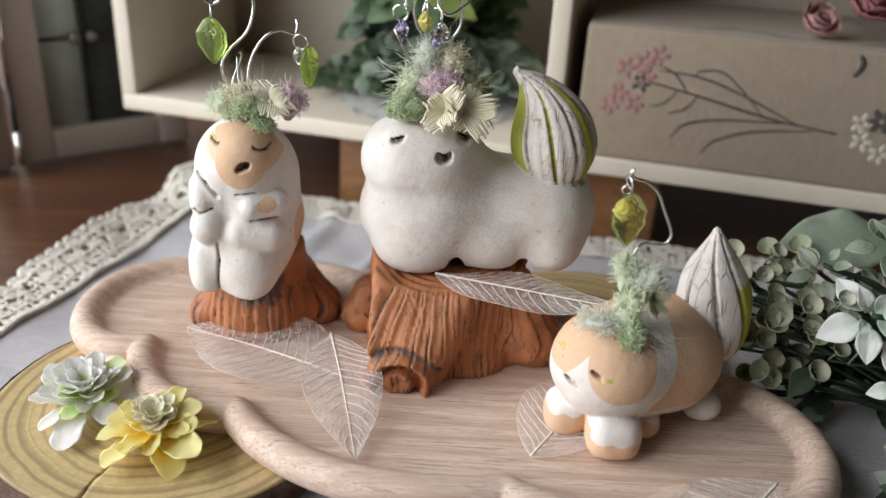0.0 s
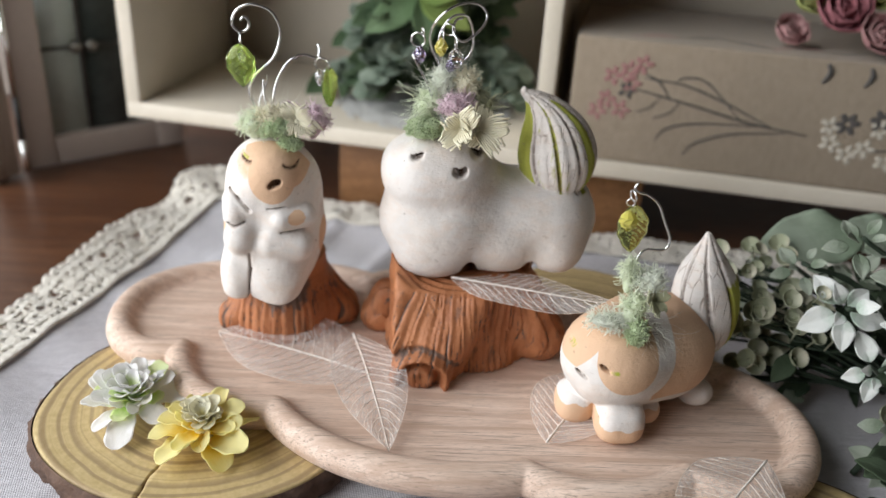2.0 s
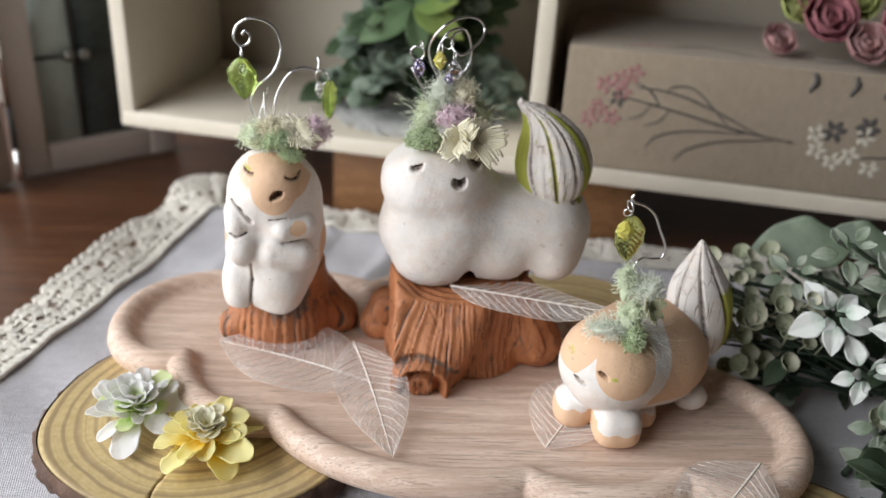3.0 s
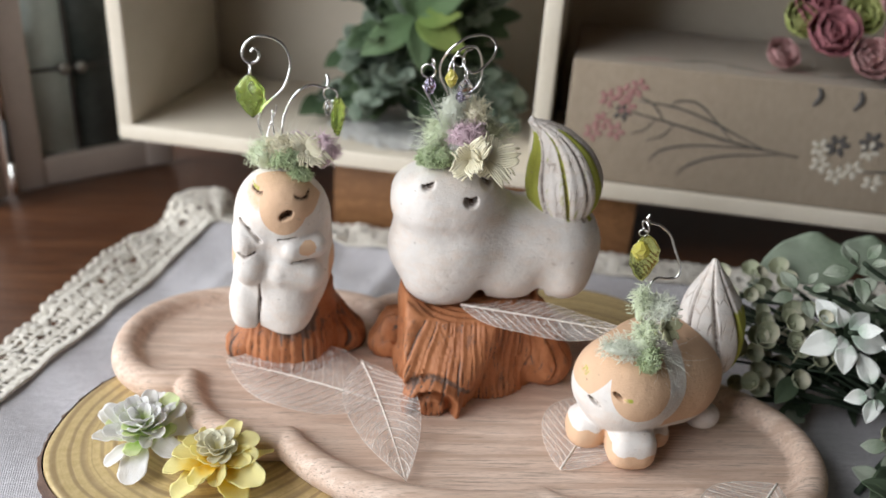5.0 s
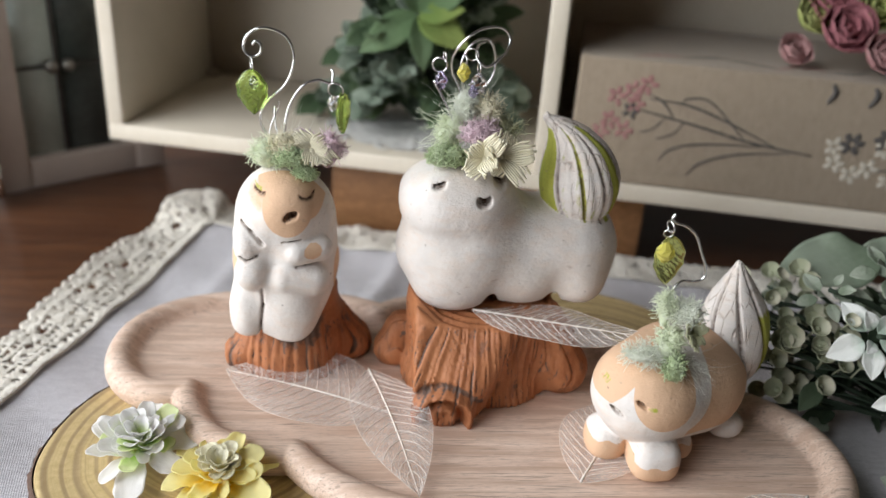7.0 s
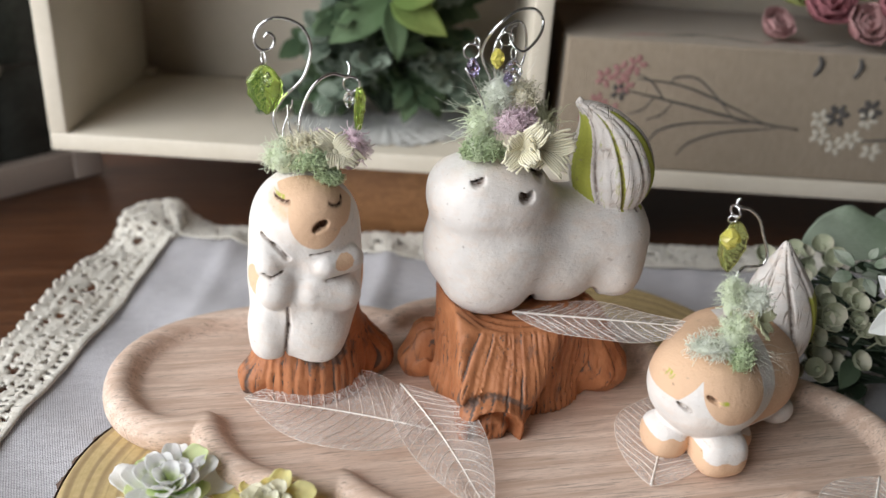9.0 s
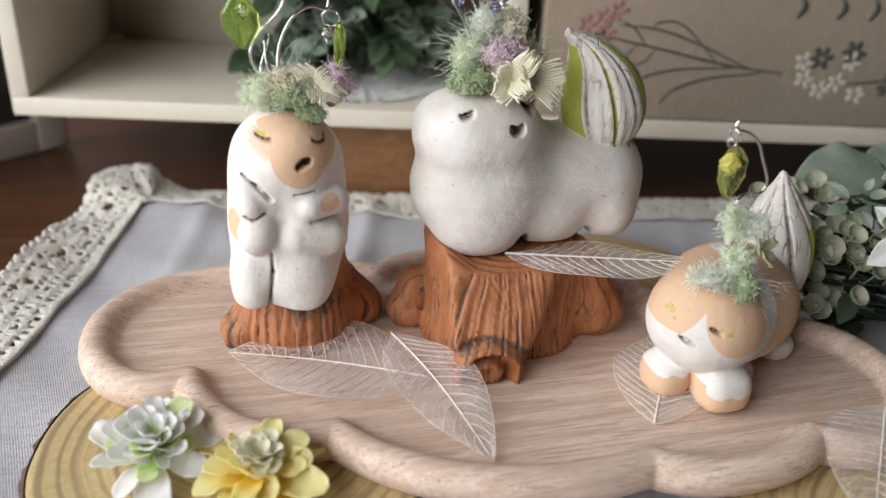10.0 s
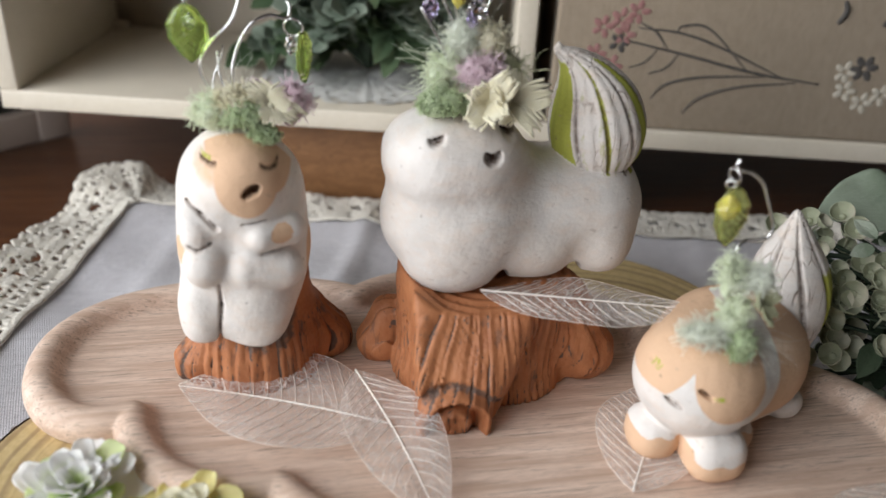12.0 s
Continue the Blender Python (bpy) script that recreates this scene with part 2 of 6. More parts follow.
def surface(name, dark, light, scale=60, fine=700, rough=0.6, depth=0.0002, stretch=(1, 1, 1), spec=0.5, vary=0.0, sheen=0.0, back=0.0, metal=0.0):
    """A plain matter in two shades, with grain at two scales and relief; vary: difference from piece to piece; back: light let through."""
    m, nt, b = shader(name, rough, spec)
    v = coords(nt, stretch)
    big, small = n_noise(nt, v, scale, 5), n_noise(nt, v, fine, 3)
    f = n_math(nt, "ADD", n_math(nt, "MULTIPLY", big, 0.65), n_math(nt, "MULTIPLY", small, 0.35))
    if vary:
        f = n_math(nt, "ADD", f, n_math(nt, "MULTIPLY", n_math(nt, "SUBTRACT", n_random(nt), 0.5), vary))
    put(nt, b.inputs["Base Color"], n_ramp(nt, f, [(0.32, dark), (0.68, light)]))
    put(nt, b.inputs["Roughness"], n_ramp(nt, small, [(0.3, max(0.03, rough - 0.08)), (0.7, min(1, rough + 0.08))]))
    b.inputs["Metallic"].default_value = metal
    if sheen:
        b.inputs["Sheen Weight"].default_value = sheen
    relief(nt, b, f, depth)
    if back:
        t, mix = nt.nodes.new("ShaderNodeBsdfTranslucent"), nt.nodes.new("ShaderNodeMixShader")
        t.inputs[0].default_value = (*light, 1)
        mix.inputs[0].default_value = back
        nt.links.new(b.outputs[0], mix.inputs[1]), nt.links.new(t.outputs[0], mix.inputs[2])
        nt.links.new(mix.outputs[0], nt.nodes["Material Output"].inputs[0])
    return m


def clay_material(name, white, peach, green):
    """Slip-painted clay: white over peach, green glaze and a dark wash in the cuts, by masks on the points."""
    m, nt, b = shader(name, 0.78, 0.25)
    v = coords(nt)
    cloud, grain, fleck = n_noise(nt, v, 90, 5), n_noise(nt, v, 900, 4), n_noise(nt, v, 350, 6, 0.7)
    base = n_ramp(nt, cloud, [(0.3, tuple(c * 0.85 for c in white)), (0.65, white)])
    streak = n_noise(nt, coords(nt, (1, 1, 1.8), (0.4, 0.3, 0)), 110, 6, 0.68)
    base = n_mix(nt, n_ramp(nt, streak, [(0.47, 0.0), (0.72, 0.60)]), base, tuple(0.5 * (p + w) for p, w in zip(peach, white)))
    warm = n_ramp(nt, n_noise(nt, v, 38, 3), [(0.45, 0.0), (0.75, 0.35)])
    base = n_mix(nt, warm, base, tuple(w * k for w, k in zip(white, (0.96, 0.86, 0.76))))
    worn = n_math(nt, "ADD", n_mask(nt, "peach"), n_math(nt, "MULTIPLY", n_math(nt, "SUBTRACT", fleck, 0.5), 0.35))
    base = n_mix(nt, n_ramp(nt, worn, [(0.36, 0.0), (0.66, 1.0)]), base, n_mix(nt, cloud, peach, tuple(min(1, c * 1.12) for c in peach)))
    leaf = n_math(nt, "ADD", n_mask(nt, "green"), n_math(nt, "MULTIPLY", n_math(nt, "SUBTRACT", n_noise(nt, coords(nt, (1, 1, 0.3), (0, 0.3, 0)), 420, 5, 0.7), 0.5), 1.3))
    base = n_mix(nt, n_ramp(nt, leaf, [(0.42, 0.0), (0.66, 0.95)]), base, n_mix(nt, grain, green, tuple(c * 0.75 for c in green)))
    wash = n_math(nt, "MULTIPLY", n_mask(nt, "wash"), n_ramp(nt, fleck, [(0.36, 0.0), (0.56, 1.0)]))
    base = n_mix(nt, wash, base, (0.095, 0.05, 0.032))
    web = n_cells(nt, coords(nt, (1, 1, 0.13), (0, 0.2, 0)), 300, "DISTANCE_TO_EDGE")
    crack = n_math(nt, "MULTIPLY", n_ramp(nt, web, [(0.015, 1.0), (0.06, 0.0)]), n_math(nt, "MULTIPLY", n_mask(nt, "crackle"), n_ramp(nt, n_noise(nt, v, 120, 3), [(0.40, 0.0), (0.62, 0.50)])))
    base = n_mix(nt, crack, base, (0.30, 0.20, 0.14))
    pit = n_ramp(nt, n_noise(nt, v, 420, 3, 0.6), [(0.66, 0.0), (0.72, 0.7)])
    base = n_mix(nt, n_math(nt, "MULTIPLY", pit, n_ramp(nt, n_noise(nt, v, 160, 2), [(0.5, 0.0), (0.62, 1.0)])), base, (0.18, 0.12, 0.09))
    nick = n_noise(nt, coords(nt, (1, 1, 3), (0.5, 0.3, 0.2)), 170, 5, 0.7)
    base = n_mix(nt, n_ramp(nt, nick, [(0.635, 0.0), (0.70, 0.50)]), base, (0.34, 0.25, 0.20))
    put(nt, b.inputs["Base Color"], base)
    relief(nt, b, n_math(nt, "SUBTRACT", n_math(nt, "ADD", n_math(nt, "MULTIPLY", grain, 0.4), streak), n_math(nt, "MULTIPLY", crack, 1.2)), 0.00048)
    b.inputs["Subsurface Weight"].default_value = 0.0
    return m


CLAY = clay_material("slip_painted_clay", (0.79, 0.735, 0.695), (0.66, 0.435, 0.285), (0.46, 0.475, 0.06))


def wood_material(name, dark, light, grain=55.0, rough=0.5, turn=0.0, pores=True, coat=0.0, bend=3.0):
    """Sawn wood whose grain runs along x, turned about z."""
    m, nt, b = shader(name, rough, 0.4)
    v = coords(nt, (0.16, 1, 0.6), (0, 0, turn))
    band = n_wave(nt, v, grain, bend, 3, "BANDS", "Y", 1.2)
    fibre = n_noise(nt, coords(nt, (0.05, 1, 1), (0, 0, turn)), 900, 5, 0.6)
    big = n_noise(nt, v, 35, 3)
    f = n_math(nt, "ADD", n_math(nt, "MULTIPLY", band, 0.10), n_math(nt, "ADD", n_math(nt, "MULTIPLY", fibre, 0.55), n_math(nt, "MULTIPLY", big, 0.42)))
    base = n_ramp(nt, f, [(0.3, dark), (0.75, light)])
    if pores:
        line = n_noise(nt, coords(nt, (0.035, 1, 1), (0, 0, turn), (0.3, 0, 0)), 1300, 2, 0.5)
        base = n_mix(nt, n_ramp(nt, line, [(0.57, 0.0), (0.67, 0.66)]), base, tuple(c * 0.5 for c in dark))
    if pores:
        fleck = n_noise(nt, coords(nt, (0.09, 1, 1), (0, 0, turn), (0.1, 0.2, 0)), 2600, 3, 0.6)
        base = n_mix(nt, n_ramp(nt, fleck, [(0.52, 0.0), (0.70, 0.6)]), base, tuple(c * 0.5 for c in dark))
        vein = n_noise(nt, coords(nt, (0.06, 1, 1), (0, 0, turn), (0.7, 0.1, 0)), 260, 4, 0.6)
        base = n_mix(nt, n_ramp(nt, vein, [(0.48, 0.0), (0.60, 0.75)]), base, dark)
    put(nt, b.inputs["Base Color"], base)
    put(nt, b.inputs["Roughness"], n_ramp(nt, fibre, [(0.3, rough - 0.07), (0.7, rough + 0.1)]))
    b.inputs["Coat Weight"].default_value = coat
    b.inputs["Coat Roughness"].default_value = 0.25
    relief(nt, b, f, 0.00028)
    return m


TRAY_WOOD = wood_material("pale_tray_wood", (0.58, 0.40, 0.30), (0.88, 0.70, 0.585), 40, 0.55, 0.08)
TABLE_WOOD = wood_material("brown_table_wood", (0.060, 0.022, 0.010), (0.155, 0.062, 0.026), 30, 0.38, 0.1, True, 0.15)
BLOCK_WOOD = wood_material("orange_brown_wood", (0.17, 0.075, 0.028), (0.30, 0.145, 0.06), 30, 0.5, 0.2)
CREAM = surface("cream_paint", (0.64, 0.565, 0.455), (0.74, 0.665, 0.555), 25, 500, 0.42, 0.0001)
CREAM_DULL = surface("cream_board", (0.58, 0.51, 0.42), (0.67, 0.60, 0.50), 18, 400, 0.6, 0.0001)


def ring_material():
    """The sawn face of a branch: yellow sapwood with brown year rings round the object's origin."""
    m, nt, b = shader("sawn_branch_rings", 0.6, 0.35)
    v = coords(nt)
    wob = n_noise(nt, v, 22, 2)
    sep = nt.nodes.new("ShaderNodeVectorMath")
    sep.operation = "LENGTH"
    flat = coords(nt, (1, 1, 0))
    nt.links.new(flat, sep.inputs[0])
    r = n_math(nt, "ADD", sep.outputs["Value"], n_math(nt, "MULTIPLY", wob, 0.007))
    comb = nt.nodes.new("ShaderNodeCombineXYZ")
    nt.links.new(r, comb.inputs[0])
    drift = n_noise(nt, comb.outputs[0], 120, 2, 0.4)
    turn = n_math(nt, "ADD", n_math(nt, "MULTIPLY", r, 1180.0), n_math(nt, "MULTIPLY", drift, 7.0))
    thick = n_math(nt, "ADD", n_math(nt, "MULTIPLY", n_math(nt, "SINE", turn), 0.5), 0.5)
    faint = n_ramp(nt, n_noise(nt, comb.outputs[0], 210, 2), [(0.35, 0.35), (0.6, 1.0)])
    thin = n_noise(nt, comb.outputs[0], 700, 2, 0.5)
    fleck = n_noise(nt, v, 500, 4)
    base = n_mix(nt, n_ramp(nt, fleck, [(0.3, 0.0), (0.7, 1.0)]), (0.52, 0.385, 0.18), (0.64, 0.49, 0.255))
    base = n_mix(nt, n_math(nt, "MULTIPLY", n_ramp(nt, thick, [(0.58, 0.0), (0.90, 0.72)]), faint), base, (0.25, 0.165, 0.095))
    base = n_mix(nt, n_ramp(nt, thin, [(0.52, 0.0), (0.66, 0.35)]), base, (0.25, 0.15, 0.06))
    base = n_mix(nt, n_mask(nt, "crack"), base, (0.16, 0.06, 0.025))
    put(nt, b.inputs["Base Color"], base)
    relief(nt, b, n_math(nt, "ADD", thin, n_math(nt, "MULTIPLY", fleck, 0.5)), 0.00012)
    return m


RINGS = ring_material()
BARK = surface("rough_bark", (0.05, 0.026, 0.017), (0.17, 0.10, 0.07), 120, 600, 0.9, 0.0012, (1, 1, 0.5))


def stump_material():
    m, nt, b = shader("terracotta_with_dark_wash", 0.58, 0.4)
    v = coords(nt)
    cloud, grain, fleck = n_noise(nt, v, 70, 4), n_noise(nt, v, 800, 4), n_noise(nt, v, 260, 6, 0.7)
    base = n_ramp(nt, cloud, [(0.3, (0.30, 0.10, 0.038)), (0.7, (0.47, 0.185, 0.078))])
    base = n_mix(nt, n_ramp(nt, grain, [(0.4, 0.0), (0.8, 0.35)]), base, (0.50, 0.22, 0.105))
    wash = n_math(nt, "ADD", n_mask(nt, "wash"), n_math(nt, "MULTIPLY", n_math(nt, "SUBTRACT", fleck, 0.5), 1.1))
    base = n_mix(nt, n_ramp(nt, wash, [(0.36, 0.0), (0.58, 0.9)]), base, n_mix(nt, grain, (0.045, 0.032, 0.028), (0.13, 0.095, 0.08)))
    furrow = n_noise(nt, coords(nt, (1, 1, 0.16)), 330, 3, 0.6)
    base = n_mix(nt, n_math(nt, "MULTIPLY", n_ramp(nt, furrow, [(0.60, 0.0), (0.67, 0.85)]), n_mask(nt, "side")), base, (0.06, 0.04, 0.034))
    put(nt, b.inputs["Base Color"], base)
    relief(nt, b, n_math(nt, "ADD", n_noise(nt, coords(nt, (1, 1, 0.25)), 520, 4), n_math(nt, "MULTIPLY", grain, 0.3)), 0.00035)
    return m


STUMP = stump_material()


def cloth_material(name, dark, light, count=1500.0, turn=0.0):
    """A woven cloth with slubby threads both ways."""
    m, nt, b = shader(name, 0.9, 0.15)
    v = coords(nt, (1, 1, 1), (0, 0, turn))
    wx = n_wave(nt, v, count / 20 * 3.14, 1.6, 3, "BANDS", "X", 3)
    wy = n_wave(nt, v, count / 20 * 3.14, 1.6, 3, "BANDS", "Y", 3)
    slub = n_noise(nt, coords(nt, (8, 1, 1), (0, 0, turn)), 240, 5, 0.7)
    slub2 = n_noise(nt, coords(nt, (1, 8, 1), (0, 0, turn)), 160, 4, 0.6)
    h = n_math(nt, "ADD", n_math(nt, "MULTIPLY", n_math(nt, "ADD", wx, wy), 0.20), n_math(nt, "MULTIPLY", n_math(nt, "ADD", slub, slub2), 0.36))
    put(nt, b.inputs["Base Color"], n_ramp(nt, h, [(0.35, dark), (0.75, light)]))
    b.inputs["Sheen Weight"].default_value = 0.2
    relief(nt, b, h, 0.0005)
    return m


LINEN = cloth_material("grey_linen", (0.30, 0.28, 0.30), (0.76, 0.735, 0.76), 2400, -0.2)
BOX_LINEN = cloth_material("beige_book_linen", (0.25, 0.195, 0.14), (0.38, 0.305, 0.23), 3200, -0.23)
LACE = surface("cotton_lace", (0.58, 0.52, 0.43), (0.90, 0.85, 0.77), 420, 1100, 0.9, 0.0016, sheen=0.2)
DOILY = surface("white_doily_cotton", (0.62, 0.60, 0.57), (0.8, 0.79, 0.76), 260, 1500, 0.9, 0.0005)
WIRE = surface("silver_wire", (0.72, 0.72, 0.72), (0.86, 0.85, 0.84), 300, 1500, 0.2, 0.00003, metal=1.0)


def glass_material(name, tint, rough=0.03, ior=1.5, clear=1.0):
    m, nt, b = shader(name, rough)
    b.inputs["Base Color"].default_value = (*tint, 1)
    b.inputs["Transmission Weight"].default_value, b.inputs["IOR"].default_value = clear, ior
    return m


GREEN_GLASS = glass_material("green_acrylic", (0.74, 0.98, 0.26), 0.03, 1.42, 0.93)
LIME_GLASS = glass_material("lime_acrylic", (0.90, 0.98, 0.38), 0.03, 1.42, 0.93)
CRYSTAL = glass_material("clear_crystal", (0.96, 0.95, 0.97), 0.0, 1.6)
CRYSTAL_YELLOW = glass_material("yellow_crystal", (0.98, 0.88, 0.22), 0.02, 1.6, 0.6)
CRYSTAL_VIOLET = glass_material("violet_crystal", (0.60, 0.52, 0.85), 0.0, 1.6)


def net_leaf_material():
    """The fine net between the veins of a skeleton leaf: thin white threads with open meshes."""
    m, nt, b = shader("skeleton_leaf_net", 0.7, 0.2)
    v = coords(nt)
    edge = n_cells(nt, v, 1300, "DISTANCE_TO_EDGE")
    edge2 = n_cells(nt, v, 330, "DISTANCE_TO_EDGE")
    fine = n_ramp(nt, edge, [(0.04, 0.55), (0.12, 0.10)])
    wide = n_ramp(nt, edge2, [(0.02, 0.4), (0.05, 0.0)])
    alpha = n_math(nt, "ADD", fine, wide)
    alpha = n_math(nt, "MULTIPLY", alpha, n_ramp(nt, n_noise(nt, v, 60, 3), [(0.3, 0.7), (0.7, 1.0)]))
    put(nt, b.inputs["Base Color"], n_ramp(nt, n_noise(nt, v, 200, 3), [(0.3, (0.80, 0.70, 0.65)), (0.7, (0.90, 0.83, 0.79))]))
    put(nt, b.inputs["Alpha"], alpha)
    return m


LEAF_NET = net_leaf_material()
LEAF_VEIN = surface("skeleton_leaf_vein", (0.80, 0.72, 0.64), (0.93, 0.88, 0.83), 300, 1500, 0.6, 0.00005)
MOSS = surface("dried_moss", (0.46, 0.56, 0.31), (0.76, 0.84, 0.60), 250, 1500, 0.8, 0.0001, back=0.35)
MINT_WOOL = surface("mint_wool", (0.76, 0.84, 0.60), (0.92, 0.95, 0.80), 300, 1500, 0.95, 0.0003, sheen=0.4, back=0.4)
PALE_WOOL = surface("pale_wool", (0.84, 0.88, 0.76), (0.95, 0.96, 0.88), 300, 1500, 0.95, 0.0003, sheen=0.4, back=0.4)
CREAM_WOOL = surface("cream_wool", (0.84, 0.77, 0.55), (0.94, 0.89, 0.72), 300, 1500, 0.95, 0.0003, sheen=0.3, back=0.2)
OLIVE_WOOL = surface("olive_wool", (0.46, 0.46, 0.27), (0.64, 0.63, 0.42), 300, 1500, 0.95, 0.0003, sheen=0.3, back=0.2)
PINK_WOOL = surface("mauve_pink_wool", (0.76, 0.55, 0.62), (0.90, 0.74, 0.79), 300, 1500, 0.95, 0.0003, sheen=0.4, back=0.2)


def petal_material(name, tip, heart, light=0.3, reach=0.015, rough=0.88):
    """A cloth petal: its colour runs from the heart to the tip along the petal's own x."""
    m, nt, b = shader(name, rough, 0.15)
    v = coords(nt)
    sep = nt.nodes.new("ShaderNodeSeparateXYZ")
    nt.links.new(v, sep.inputs[0])
    along = n_math(nt, "DIVIDE", sep.outputs[0], reach)
    along = n_math(nt, "ADD", along, n_math(nt, "MULTIPLY", n_math(nt, "SUBTRACT", n_noise(nt, v, 300, 4), 0.5), 0.6))
    along = n_math(nt, "ADD", along, n_math(nt, "MULTIPLY", n_math(nt, "SUBTRACT", n_random(nt), 0.5), 0.5))
    col = n_ramp(nt, along, [(0.1, heart), (0.75, tip)])
    put(nt, b.inputs["Base Color"], col)
    relief(nt, b, n_noise(nt, coords(nt, (0.35, 1, 1)), 420, 5, 0.6), 0.0006)
    t, mix = nt.nodes.new("ShaderNodeBsdfTranslucent"), nt.nodes.new("ShaderNodeMixShader")
    put(nt, t.inputs[0], col)
    mix.inputs[0].default_value = light
    nt.links.new(b.outputs[0], mix.inputs[1]), nt.links.new(t.outputs[0], mix.inputs[2])
    nt.links.new(mix.outputs[0], nt.nodes["Material Output"].inputs[0])
    return m


YELLOW_PETAL = petal_material("yellow_petal", (0.98, 0.93, 0.55), (0.98, 0.76, 0.04), 0.55, 0.012)
CREAM_PETAL = petal_material("cream_petal", (0.94, 0.91, 0.76), (0.93, 0.87, 0.50), 0.45, 0.006)
WHITE_PETAL = petal_material("white_petal", (0.97, 0.96, 0.955), (0.80, 0.90, 0.45), 0.5, 0.008)
GREEN_PETAL = petal_material("lime_petal", (0.88, 0.94, 0.62), (0.50, 0.78, 0.06), 0.5, 0.014)
DUSTY_LEAF = petal_material("dusty_white_leaf", (0.90, 0.91, 0.87), (0.52, 0.62, 0.52), 0.15, 0.014)
SAGE_LEAF = petal_material("sage_green_leaf", (0.37, 0.43, 0.33), (0.25, 0.32, 0.22), 0.15, 0.04)
PALE_SAGE = petal_material("pale_sage_leaf", (0.42, 0.46, 0.37), (0.22, 0.27, 0.19), 0.15, 0.02)
CUP_FLOWER = petal_material("cream_green_cup_petal", (0.70, 0.66, 0.53), (0.46, 0.48, 0.34), 0.25, 0.005)
DARK_STEM = surface("dark_green_stem", (0.018, 0.03, 0.018), (0.05, 0.075, 0.045), 200, 900, 0.7, 0.0002)
# a sage leaf with shade put into its colour
SHADED_LEAF = petal_material("shaded_sage_leaf", (0.085, 0.115, 0.070), (0.05, 0.075, 0.045), 0.15, 0.03)
BUSH_LEAF = petal_material("deep_green_leaf", (0.120, 0.165, 0.090), (0.065, 0.105, 0.055), 0.2, 0.03)
BUSH_LIGHT = petal_material("fresh_green_leaf", (0.19, 0.27, 0.15), (0.12, 0.19, 0.09), 0.25, 0.05)
BUSH_LIME = petal_material("yellow_green_leaf", (0.27, 0.33, 0.10), (0.15, 0.22, 0.06), 0.25, 0.04)
BUSH_GREY = petal_material("grey_green_leaf", (0.30, 0.35, 0.28), (0.14, 0.185, 0.135), 0.2, 0.02)
ROSE_PETAL = petal_material("dusty_rose_petal", (0.42, 0.17, 0.19), (0.26, 0.075, 0.09), 0.2, 0.02)
ROSE_PALE = petal_material("pale_rose_petal", (0.55, 0.32, 0.31), (0.34, 0.13, 0.14), 0.2, 0.02)
ROSE_GREEN = petal_material("pale_green_petal", (0.48, 0.50, 0.20), (0.30, 0.36, 0.10), 0.2, 0.02)
INK_GREY = surface("grey_print_ink", (0.05, 0.045, 0.042), (0.11, 0.097, 0.088), 300, 1400, 0.85, 0.00005)
INK_RED = surface("faded_red_print_ink", (0.27, 0.12, 0.115), (0.38, 0.20, 0.185), 300, 1400, 0.85, 0.00005)
INK_PALE = surface("pale_print_ink", (0.46, 0.41, 0.33), (0.56, 0.51, 0.43), 300, 1400, 0.85, 0.00005)
DOOR_PAINT = surface("taupe_cabinet_paint", (0.40, 0.335, 0.29), (0.48, 0.405, 0.355), 20, 400, 0.45, 0.0001)
LEAD = surface("dark_leading", (0.035, 0.035, 0.035), (0.09, 0.085, 0.08), 200, 900, 0.5, 0.0002, metal=0.6)
PEWTER = surface("dull_pewter", (0.16, 0.15, 0.13), (0.28, 0.26, 0.23), 200, 900, 0.35, 0.0001, metal=0.8)
CHROME = surface("bright_metal", (0.75, 0.74, 0.72), (0.9, 0.89, 0.87), 200, 900, 0.15, 0.00005, metal=1.0)
MINT_GLASS = surface("mint_obscured_glass", (0.46, 0.55, 0.53), (0.58, 0.67, 0.645), 40, 300, 0.16, 0.0004)
DARK_GLASS = surface("dark_blue_green_glass", (0.035, 0.045, 0.04), (0.075, 0.085, 0.08), 40, 300, 0.1, 0.0004)
WALL_PAINT = surface("warm_wall_paint", (0.20, 0.18, 0.16), (0.25, 0.225, 0.20), 6, 200, 0.8, 0.0005)
FLOOR_WOOD = wood_material("floor_wood", (0.10, 0.05, 0.025), (0.22, 0.12, 0.06), 8, 0.5)
WINDOW_WHITE = surface("white_window_paint", (0.68, 0.68, 0.66), (0.78, 0.78, 0.76), 20, 300, 0.5, 0.0001)


# ---- the room ----
def slab(name, lo, hi, mat, bevel=0.0):
    g = box(Geo(), lo, hi, None, bevel)
    c = [(a + b) / 2 for a, b in zip(lo, hi)]
    return solo(name, g, mat, (c[0], c[1], lo[2]), "", "", kind="structure", smooth=False)


FLOOR_Z, TOP_Z = -0.74, 1.66
slab("floor", (-1.0, -2.0, FLOOR_Z - 0.1), (2.2, 1.3, FLOOR_Z), FLOOR_WOOD)
slab("ceiling", (-1.0, -2.0, TOP_Z), (2.2, 1.3, TOP_Z + 0.1), WALL_PAINT)
slab("wall_north", (-1.0, 1.2, FLOOR_Z), (2.2, 1.3, TOP_Z), WALL_PAINT)
slab("wall_south", (-1.0, -2.0, FLOOR_Z), (2.2, -1.9, TOP_Z), WALL_PAINT)
slab("wall_east", (2.1, -1.9, FLOOR_Z), (2.2, 1.2, TOP_Z), WALL_PAINT)
wy0, wy1, wz0, wz1 = WINDOW_Y - 0.65, WINDOW_Y + 0.65, WINDOW_Z - 0.55, WINDOW_Z + 0.55
west = Geo()
